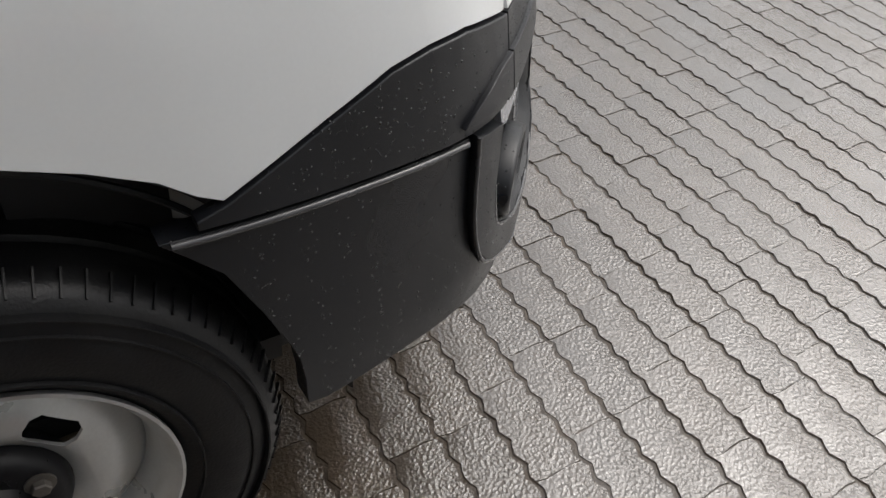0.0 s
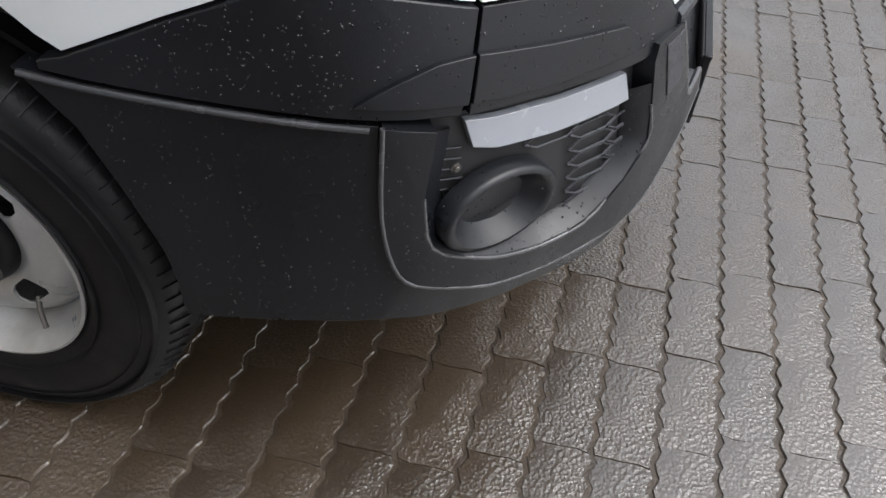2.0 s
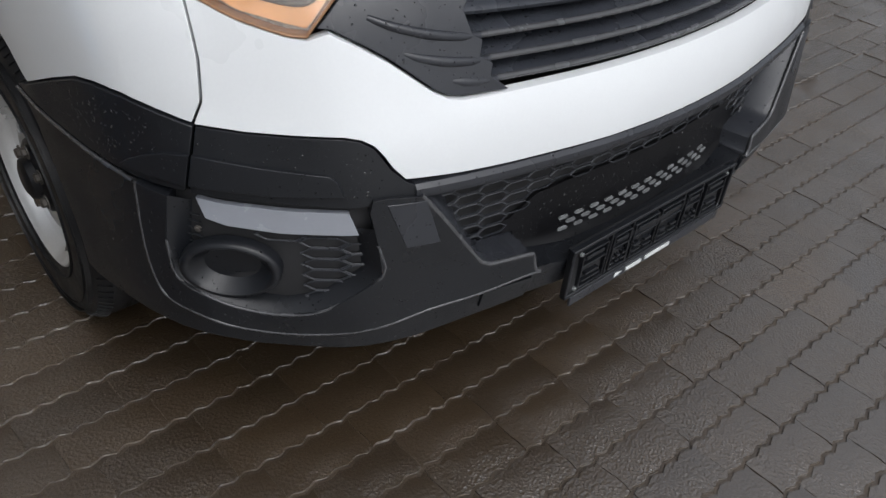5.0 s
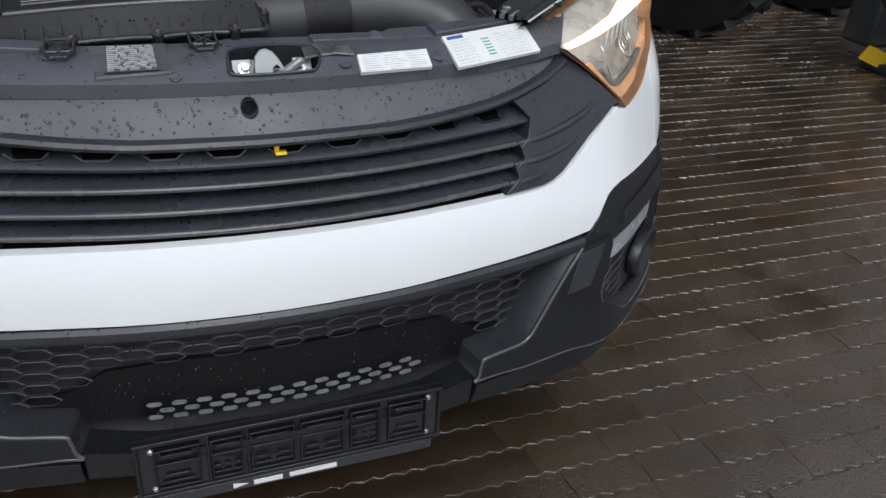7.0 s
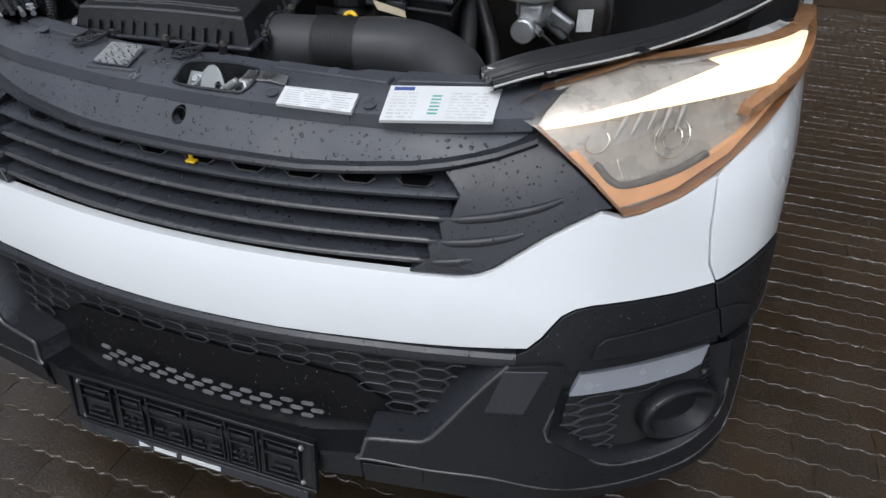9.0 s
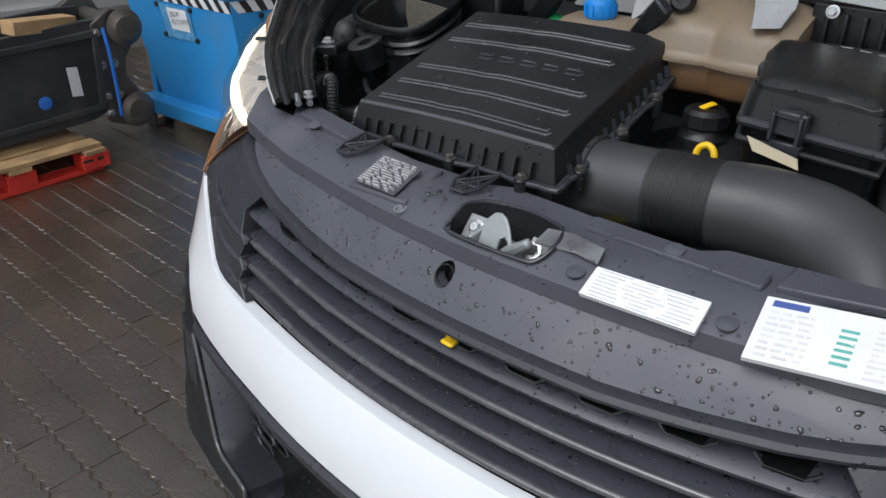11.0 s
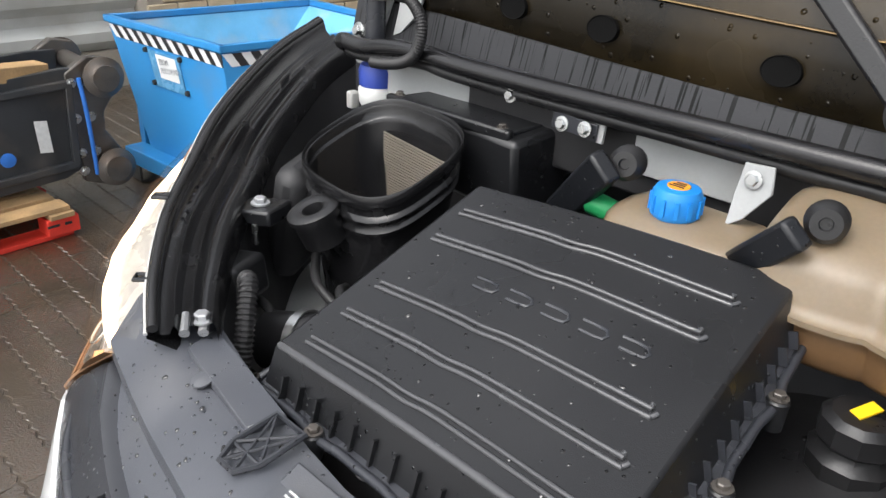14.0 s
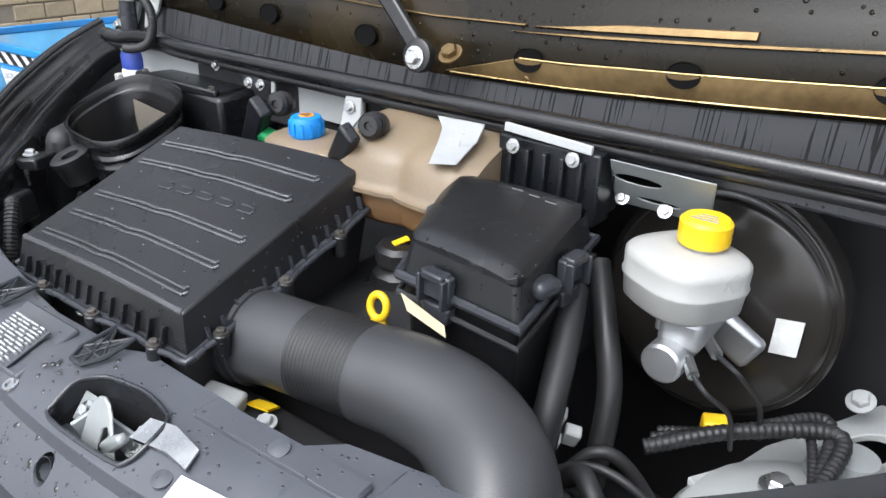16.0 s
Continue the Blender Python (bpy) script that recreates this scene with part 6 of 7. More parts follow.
for _p, _q in (((0.445, 0.62, 1.05), (0.46, 0.6, 1.045)), ((0.45, 0.66, 1.06), (0.47, 0.64, 1.055))):
    part("union", pipe([_p, _q], 0.007, n=8), ZINC, mc)
part("brake_pipe", pipe([(0.46, 0.6, 1.045), (0.48, 0.59, 1.035), (0.50, 0.62, 1.0), (0.5, 0.66, 0.93)], 0.003, n=8), DARK, mc)
part("brake_pipe", pipe([(0.47, 0.64, 1.055), (0.5, 0.63, 1.045), (0.52, 0.66, 1.0), (0.52, 0.7, 0.93)], 0.003, n=8), DARK, mc)


def pot(r, z):
    pts = []
    for k in range(32):
        a = 2 * math.pi * k / 32
        c, s = math.cos(a), math.sin(a)
        e = (abs(c) ** 3.0 + abs(s) ** 3.0) ** (-1 / 3.0)
        pts.append(Vector((0.418 + (c * e * 0.866 + s * e * 0.5) * 0.062 * r, 0.645 + (s * e * 0.866 - c * e * 0.5) * 0.058 * r, z)))
    return pts


fluid = part("fluid_reservoir", rings_mesh([pot(0.5, 1.096), pot(0.8, 1.099), pot(0.92, 1.106), pot(0.95, 1.128), pot(0.985, 1.131), pot(0.985, 1.134), pot(0.96, 1.137), pot(0.975, 1.152), pot(0.96, 1.159), pot(0.9, 1.163), pot(0.6, 1.168), pot(0.3, 1.17)], True), MILKY, van, "milky brake fluid reservoir with yellow cap", smooth=50)
part("neck", turned([(0.022, 0), (0.022, 0.014)], pose(0.428, 0.655, 1.164), 20), MILKY, fluid)
ycap = part("cap", turned([(0.027, 0), (0.028, 0.003), (0.028, 0.024), (0.024, 0.028), (0.018, 0.027)], pose(0.428, 0.655, 1.174), 28), YELLOW, fluid, "yellow screw cap")
for _k in range(3):
    part("cap_print", block((0.03 - 0.006 * _k, 0.0022, 0.0008), pose(0.428, 0.648 + 0.007 * _k, 1.2015)), INK, ycap, smooth=0)

# strut tower and pieces low beside the booster
apron = part("painted_apron", sheet([(0.47, 0.62), (0.53, 0.6), (0.7, 0.62), (0.78, 0.9), (0.62, 0.93), (0.555, 0.83), (0.52, 0.76), (0.505, 0.7)], (ring_of(0.626, 0.812, 0.03, 0.038, 18), ring_of(0.515, 0.655, 0.016, 0.022, 12)), (), 0.012, lambda a, b, d: Vector((a, b, 0.9 + 0.02 * math.sin(a * 20) - 0.012 * d))), PRIMER, van, "pale grey painted inner wing metal with round holes", bevel=0.002)
part("damper_top", turned([(0.05, 0), (0.048, 0.012), (0.03, 0.02), (0.028, 0.034), (0.012, 0.036)], pose(0.618, 0.733, 0.9), 24), GREYSTEEL, apron, "grey damper mounting", smooth=40)
bolt("bolt", (0.60, 0.86, 0.93), (-0.2, -0.5, 1), apron, 0.012, PRIMER)
for _k, _q in enumerate(((0.60, 0.72, 0.96), (0.58, 0.75, 0.955), (0.56, 0.73, 0.95))):
    part("wiring_loom", pipe([(0.42, 0.60 + 0.02 * _k, 0.93), (0.5, 0.66, 0.955), _q, (0.6, 0.62, 0.94)], 0.009 - 0.002 * _k, n=8, ribs=40, depth=0.001), HOSE, van, "black wiring loom", smooth=60)
part("loom_tape", block((0.03, 0.022, 0.022), pose(0.475, 0.672, 0.945, 10, 0, 30)), YELLOW, van, "yellow tape on the loom", bevel=0.004)
part("chassis_rail", block((0.2, 0.06, 0.03), pose(0.52, 0.48, 0.9, 15, 0, 20)), PRIMER, van, "pale grey painted rail", bevel=0.006)
part("yellow_connector", block((0.02, 0.014, 0.04), pose(0.455, 0.5, 0.925, 20, 30)), YELLOW, van, "yellow plug connector", bevel=0.003)
random.seed(11)
for _k in range(9):
    a = Vector((random.uniform(0.3, 0.42), random.uniform(0.4, 0.52), random.uniform(0.88, 0.95)))
    b = a + Vector((random.uniform(0.06, 0.2), random.uniform(-0.05, 0.08), random.uniform(-0.03, 0.04)))
    part("wiring_loom", pipe([a, (a + b) / 2 + Vector((0, 0, 0.03)), b, b + Vector((0.05, 0.02, -0.08))], random.choice((0.005, 0.008, 0.011)), n=8), HOSE, van, "black wiring loom", smooth=60)
for _x, _y, _z in ((0.345, 0.52, 0.985), (0.35, 0.5, 0.965), (0.36, 0.53, 0.96), (0.4, 0.47, 0.92), (0.42, 0.45, 0.9)):
    part("connector", block((0.02, 0.016, 0.024), pose(_x, _y, _z, 20, 15, 30)), PRIMER, van, "grey plug connector", bevel=0.003)
part("coolant_hose", pipe([(0.31, 0.6, 1.1), (0.33, 0.55, 1.06), (0.345, 0.5, 1.0), (0.35, 0.46, 0.92), (0.34, 0.42, 0.84)], 0.017, n=14), HOSE, van, "thick black coolant hose", smooth=60)
part("coolant_hose", pipe([(0.30, 0.68, 1.1), (0.335, 0.64, 1.05), (0.37, 0.6, 0.98), (0.38, 0.56, 0.88)], 0.015, n=14), HOSE, van, "thick black coolant hose", smooth=60)
# fittings behind the lock carrier
for _x, _y, _z in ((-0.03, 0.305, 0.985), (0.005, 0.312, 0.975), (0.09, 0.325, 0.965), (0.2, 0.29, 0.975), (-0.23, 0.31, 1.0)):
    bolt("frame_bolt", (_x, _y, _z), (0, -0.2, 1), van, 0.009, PRIMER)
part("warning_label", block((0.03, 0.022, 0.003), pose(0.06, 0.348, 0.963, -20, 0, 10)), YELLOW, van, "yellow warning label")
part("radiator_top", block((0.5, 0.09, 0.04), pose(0.05, 0.325, 0.94, -10)), DARK, van, "black radiator top tank", bevel=0.008)
part("grey_plug", block((0.05, 0.03, 0.025), pose(0.03, 0.315, 0.975, 0, 10, 20)), PRIMER, van, "pale grey connector", bevel=0.005)
part("grey_plug", pipe([(0.27, 0.27, 0.985), (0.31, 0.285, 0.985)], 0.01, n=10), PRIMER, van, "pale grey pipe end")

# wheels
def wheel(side):
    hub = (side * 0.832, 0.955, 0.335)
    f = facing(hub, (side, 0, 0))
    prof = [(0.19, -0.09), (0.25, -0.105), (0.31, -0.1), (0.33, -0.075), (0.335, -0.04), (0.329, -0.037), (0.329, -0.029), (0.335, -0.026), (0.335, 0.006), (0.329, 0.009), (0.329, 0.017), (0.335, 0.02), (0.333, 0.045), (0.328, 0.066), (0.318, 0.08), (0.30, 0.09), (0.27, 0.096), (0.235, 0.094), (0.212, 0.086), (0.198, 0.075), (0.19, 0.06)]
    w = part("wheel", turned(prof, f, 72, False), TYRE, van, "steel wheel with black tyre", smooth=40)
    rim = part("rim", turned([(0.186, -0.09), (0.18, 0.0), (0.184, 0.066), (0.195, 0.08), (0.2, 0.088), (0.204, 0.087), (0.203, 0.08), (0.193, 0.07), (0.182, 0.052), (0.172, 0.02)], f, 64, False), STEEL, w, "silver steel rim", smooth=50)

    def dish(a, b, d):
        r = math.hypot(a, b)
        h = 0.018 + 0.04 * math.sin(min(1, max(0, (0.178 - r) / 0.06)) * math.pi * 0.5) - 0.03 * max(0, (0.108 - r) / 0.05) * (r < 0.108)
        return f @ Vector((a, b, h - 0.005 * d))

    holes = []
    turn = f.to_3x3().inverted()
    for k in range(4):
        way = turn @ Vector((0, math.cos(radians(45 + 90 * k)), math.sin(radians(45 + 90 * k))))
        a = math.atan2(way.y, way.x)
        holes.append([((0.12 + dr) * math.cos(a + da), (0.12 + dr) * math.sin(a + da)) for dr, da in ((-0.019, -0.15), (-0.019, 0.15), (-0.013, 0.23), (0.0, 0.26), (0.013, 0.23), (0.019, 0.15), (0.019, -0.15), (0.013, -0.23), (0.0, -0.26), (-0.013, -0.23))])
    part("disc", sheet(ring_of(0, 0, 0.178, n=48), holes, ((0, 0.018), (1, 0.018)), 0.005, dish), STEEL, rim, "silver disc with slots", smooth=60)
    part("hub", turned([(0.088, 0.02), (0.087, 0.05), (0.082, 0.064), (0.07, 0.072), (0.05, 0.074), (0.044, 0.09), (0.03, 0.096), (0.01, 0.097)], f, 40), GLOSS, rim, "black hub cover", smooth=40)
    for k in range(6):
        a = 2 * math.pi * k / 6 + 0.5
        bolt("nut", f @ Vector((0.064 * math.cos(a), 0.064 * math.sin(a), 0.073)), (side, 0, 0), rim, 0.011, GREASY)
    way = turn @ Vector((0, -0.62, -0.78))
    part("valve", pipe([f @ Vector((way.x * r, way.y * r, h)) for r, h in ((0.135, 0.045), (0.15, 0.06), (0.172, 0.074))], 0.004, n=10), GREASY, rim, "brown valve stem")
    bm = bmesh.new()
    for k in range(90):
        t = f @ Matrix.Rotation(2 * math.pi * k / 90, 4, "Z")
        box(bm, (0.004, 0.0022, 0.03), t @ Matrix.Translation((0.327, 0, 0.068)) @ pose(0, 0, 0, 0, -32, 0))
    part("tread_sipe", bm, TYRE, w, smooth=0)["kind"] = "stuff"
    for r in (0.305, 0.285, 0.225):
        part("side_ring", turned([(r - 0.002, 0.086), (r - 0.001, 0.0965), (r + 0.001, 0.0965), (r + 0.002, 0.086)], f, 64, False), TYRE, w)
    return w


wheel(-1)
wheel(1)
for _s in (-1, 1):
    bm = bmesh.new()
    rows = [[bm.verts.new((_s * x, 0.96 + r * math.cos(a), 0.37 + r * math.sin(a))) for a in span(-0.1, math.pi + 0.1, 24)] for x, r in ((0.915, 0.43), (0.9, 0.42), (0.7, 0.415))]
    for r1, r2 in zip(rows, rows[1:]):
        for i in range(24):
            bm.faces.new((r1[i], r1[i + 1], r2[i + 1], r2[i]))
    liner = part("arch_liner", bm, DARK, van, "black wheel arch liner")
    part("inner_wall", block((0.02, 1.2, 0.7), pose(_s * 0.69, 0.96, 0.55)), DARK, liner)
    for _r in (0.405, 0.385):
        part("liner_rib", pipe([(_s * 0.86, 0.96 + _r * math.cos(a), 0.37 + _r * math.sin(a)) for a in span(0.9, 2.6, 14)], 0.004, n=6, steps=2), DARK, liner)
# Out of view; added to stop light leaking under the van.
part("unseen_undertray", block((1.2, 0.8, 0.03), pose(0, 0.66, 0.315)), DARK, van, "unseen black engine undertray, added to shade the ground", bevel=0.006)
part("floor_pan", block((1.7, 3.2, 0.04), pose(0, 2.2, 0.38)), DARK, van, "dark underside")
part("cab", block((1.88, 1.5, 0.9), pose(0, 2.0, 1.75), 0.9), WHITE, van, "white painted cab", bevel=0.1)


# ---- rain drops on the van ----
WATER = mat("rain_water", (0.015, 0.015, 0.016), 0.04, vary=0.0)
shader(WATER).inputs["Specular IOR Level"].default_value = 0.8


def drops(name, count, spot, seed, small, large):
    """Flat round drops, each at the place and with the normal that spot(rnd) gives."""
    rnd = random.Random(seed)
    V, FC = [], []
    for _ in range(count):
        at, nrm = spot(rnd)
        if at is None:
            continue
        r = small + (large - small) * rnd.random() ** 3
        m = facing(at, nrm, rnd.uniform(0, 360))
        st = rnd.uniform(1.0, 1.7)
        base = len(V)
        n = 8
        for rad, h in ((1.0, -0.0003), (0.75, r * 0.18)):
            for k in range(n):
                a = 2 * math.pi * k / n
                w = 1 + 0.15 * math.sin(3 * a + base)
                V.append(tuple(m @ Vector((r * rad * w * math.cos(a) * st, r * rad * w * math.sin(a), h))))
        V.append(tuple(m @ Vector((0, 0, r * 0.26))))
        for k in range(n):
            FC.append((base + k, base + (k + 1) % n, base + n + (k + 1) % n, base + n + k))
            FC.append((base + n + k, base + n + (k + 1) % n, base + 2 * n))
    me = bpy.data.meshes.new(name)
    me.from_pydata(V, [], FC)
    me.materials.append(WATER)
    me.polygons.foreach_set("use_smooth", [True] * len(me.polygons))
    ob = new(name, me)
    ob.parent = van
    ob["label"] = "drops of rain water"
    ob["kind"] = "stuff"
    return ob


def on_skin(u0, u1, z0, z1, out, top=None):
    def spot(rnd):
        u, z = rnd.uniform(u0, u1) * rnd.choice((-1, 1)), rnd.uniform(z0, z1)
        if top and z > top(abs(u)):
            return None, None
        p = skin(u, z, out)
        n = (skin(u, z, out + 0.01) - p).normalized() + (p - skin(u, z - 0.01, out)).cross(Vector((1, 0, 0))).normalized() * 0.0
        up = (skin(u, z + 0.004, out) - p).normalized()
        side = (skin(u + 0.004, z, out) - p).normalized()
        n2 = side.cross(up)
        if n2.dot(n) < 0:
            n2 = -n2
        return p, n2
    return spot


_u = lambda y, z: S(y, z)[0]
drops("rain_water", 300, on_skin(_u(0.33, 0.7), _u(0.62, 0.7), 0.672, 0.77, 0.0042, lambda u: float(np.interp(u, [_u(0.3, 0.7), _u(0.385, 0.7), _u(0.435, 0.7), _u(0.558, 0.7), _u(0.62, 0.7)], [0.76, 0.78, 0.78, 0.738, 0.7]))), 1, 0.0005, 0.0016)
drops("rain_water", 160, on_skin(F(0.6, 0.7)[0], F(0.83, 0.7)[0], 0.665, 0.75, 0.0042, lambda u: float(np.interp(u, [F(0.6, 0)[0], F(0.645, 0)[0], 2], [0.69, 0.745, 0.745]))), 2, 0.0005, 0.0018)
drops("rain_water", 300, on_skin(0.0, F(0.5, 0)[0], 0.93, 0.98, -0.0058), 3, 0.0006, 0.0034)
drops("rain_water", 70, on_skin(F(0.47, 0)[0], F(0.57, 0)[0], 0.84, 0.94, -0.0038), 4, 0.0005, 0.002)
drops("rain_water", 200, on_skin(F(0.02, 0)[0], F(0.34, 0)[0], 0.455, 0.55, -0.0598), 5, 0.0006, 0.0018)
drops("rain_water", 200, on_skin(F(0.45, 0)[0], F(0.6, 0)[0], 0.52, 0.64, 0.0082, lambda u: 0.66 - (F(0.57, 0)[0] - u) * 1.3 if u < F(0.55, 0)[0] else 0.5), 6, 0.0006, 0.002)


def on_carrier_spot(rnd):
    x = rnd.uniform(-0.5, 0.5)
    y = rnd.uniform(0.16, 0.25) + 0.24 * x * x
    if -0.06 < x < 0.095 and y < 0.235 or 0.14 < x < 0.28 or 0.3 < x or -0.25 < x < -0.12:
        return None, None
    return Vector((x, y, carrier_z(x, y))), Vector((0, -0.4, 1))


def on_lid(rnd):
    a, b = rnd.uniform(0.05, 0.95), rnd.uniform(0.03, 0.97)
    return Vector(airbox_top(a, b)), Vector((0, -0.28, 1))


def on_slats(rnd):
    z, e = rnd.choice(((0.857, 0.43), (0.824, 0.42), (0.7935, 0.41)))
    u = rnd.uniform(-e, e)
    f = rnd.random()
    o, h = -0.03 - 0.045 * f, 0.009 + 0.006 * f
    return skin(u, z + 0.03 * u * u, o) + Vector((0, 0, h)), Vector((0, -0.13, 1))


drops("rain_water", 220, on_carrier_spot, 7, 0.0006, 0.003)
drops("rain_water", 90, on_lid, 8, 0.0006, 0.0026)
drops("rain_water", 700, on_slats, 9, 0.0006, 0.0026)


# ---- yard: skip, coupler, pallet, walls, machine ----
def skip():
    t = thing("tipping_skip", "light blue steel tipping skip with striped rim", "skip")
    T = [(-3.66, 1.60), (-2.78, 1.677), (-2.66, 2.70), (-3.55, 2.70)]
    Bt = [(-3.43, 1.63), (-2.70, 1.685), (-2.72, 2.05), (-3.40, 2.05)]
    zt, zb = 0.735, 0.16

    def wall(i, j, name):
        bm = bmesh.new()
        o = [Vector((*Bt[i], zb)), Vector((*Bt[j], zb)), Vector((*T[j], zt)), Vector((*T[i], zt))]
        c = Vector((-3.15, 2.1, 0.45))
        inn = [p + (c - p) * 0.02 for p in o]
        for q in (o, inn):
            g = [[bm.verts.new(q[0].lerp(q[1], s / 10).lerp(q[3].lerp(q[2], s / 10), h / 10)) for s in range(11)] for h in range(11)]
            for h in range(10):
                for s in range(10):
                    bm.faces.new((g[h][s], g[h][s + 1], g[h + 1][s + 1], g[h + 1][s]))
        part(name, bm, [BINBLUE], t, smooth=0)
        bm = bmesh.new()
        q = [p + (c - p) * 0.026 for p in o]
        g = [[bm.verts.new(q[0].lerp(q[1], s / 10).lerp(q[3].lerp(q[2], s / 10), h / 10)) for s in range(11)] for h in range(11)]
        for h in range(10):
            for s in range(10):
                bm.faces.new((g[h][s], g[h][s + 1], g[h + 1][s + 1], g[h + 1][s]))
        part("inner_face", bm, BINPALE, t, "scuffed blue inside", smooth=0)
        return o

    sides = [wall(i, (i + 1) % 4, "side") for i in range(4)]
    part("bottom", sheet(Bt, thick=0.01, place=lambda a, b, d: Vector((a, b, zb + 0.01 - 0.01 * d))), BINBLUE, t)
    for i in range(4):
        a, b = Vector((*T[i], zt + 0.012)), Vector((*T[(i + 1) % 4], zt + 0.012))
        d = b - a
        m = Matrix.Translation((a + b) / 2) @ pose(0, 0, 0, 0, 0, math.degrees(math.atan2(d.y, d.x)))
        part("rim", block((d.length + 0.03, 0.03, 0.03), m), BINBLUE, t, bevel=0.003)
    for i in (0, 1):
        o = sides[i]
        n = 22 if i == 0 else 24
        nrm = (o[1] - o[0]).cross(o[3] - o[0]).normalized()
        if nrm.dot(o[0] - Vector((-3.15, 2.1, 0.45))) < 0:
            nrm = -nrm
        P = lambda s, h: (o[3].lerp(o[2], s)).lerp(o[0].lerp(o[1], s), h)
        for k in range(n):
            s0, s1 = k / n, (k + 1) / n
            sl = 0.9 / n
            q = [P(s0, 0.02), P(s1, 0.02), P(min(1, s1 + sl), 0.115), P(min(1, s0 + sl), 0.115)]
            bm = bmesh.new()
            v = [bm.verts.new(p + nrm * 0.003) for p in q]
            w = [bm.verts.new(p + nrm * 0.0005) for p in q]
            bm.faces.new(v)
            for e in range(4):
                bm.faces.new((v[e], w[e], w[(e + 1) % 4], v[(e + 1) % 4]))
            part("stripe", bm, STRIPEB if k % 2 else STRIPEW, t, smooth=0)
        # paper in a clear sleeve, with its two words
        s0, s1 = (0.34, 0.62) if i == 0 else (0.18, 0.5)
        q = [P(s0, 0.14), P(s1, 0.14), P(s1, 0.42), P(s0, 0.42)]
        sl = sticker("sleeve", [p + nrm * 0.004 for p in q], FOIL, t, "clear plastic sleeve", 0.002)
        q = [P(s0 + 0.07, 0.16), P(s1 - 0.03, 0.16), P(s1 - 0.03, 0.34), P(s0 + 0.07, 0.34)]
        pp = sticker("paper", [p + nrm * 0.0075 for p in q], PAPER, t, "white paper with two printed words", 0.001)
        right = (q[1] - q[0]).normalized()
        up = (q[0] - q[3]).normalized()
        for line, (txt, h) in enumerate((("ZŁOM", 0.42), ("PUCOWNIA", 0.78))):
            cu = bpy.data.curves.new("word", "FONT")
            cu.body, cu.size = txt, 0.036
            cu.extrude = 0.0004
            at = q[0].lerp(q[1], 0.1).lerp(q[3].lerp(q[2], 0.1), h) + nrm * 0.0095
            ob = new("word", cu)
            rot = Matrix((right, up, right.cross(up))).transposed().to_4x4()
            dep = bpy.context.evaluated_depsgraph_get()
            me = bpy.data.meshes.new_from_object(ob.evaluated_get(dep))
            bpy.data.objects.remove(ob)
            me.materials.clear()
            me.materials.append(INK)
            wo = new("word", me)
            wo.matrix_world = Matrix.Translation(at) @ rot
            wo.parent = pp
        for s, h in ((s0 - 0.02, 0.15), (s1 + 0.015, 0.15), (s0 - 0.02, 0.4), (s1 + 0.015, 0.4)):
            bolt("rivet", P(s, h) + nrm * 0.002, nrm, t, 0.012, DARK, washer=1.1)
    # fork channels and feet
    for y in (1.62, 1.98):
        part("fork_channel", block((0.9, 0.1, 0.08), pose(-3.08, y, 0.12, 0, 0, 4)), BINBLUE, t, bevel=0.006)
    for x, y in ((-2.68, 1.68), (-2.72, 1.98), (-3.45, 1.6), (-3.45, 1.95)):
        bm = block((0.1, 0.1, 0.012), pose(x, y, 0.006))
        box(bm, (0.1, 0.012, 0.08), pose(x, y - 0.05, 0.045))
        box(bm, (0.1, 0.012, 0.08), pose(x, y + 0.05, 0.045))
        part("foot", bm, MACHINE, t)
    part("hinge_post", block((0.05, 0.05, 0.3), pose(-3.52, 1.66, 0.25)), BINBLUE, t, bevel=0.004)
    return t


skip()


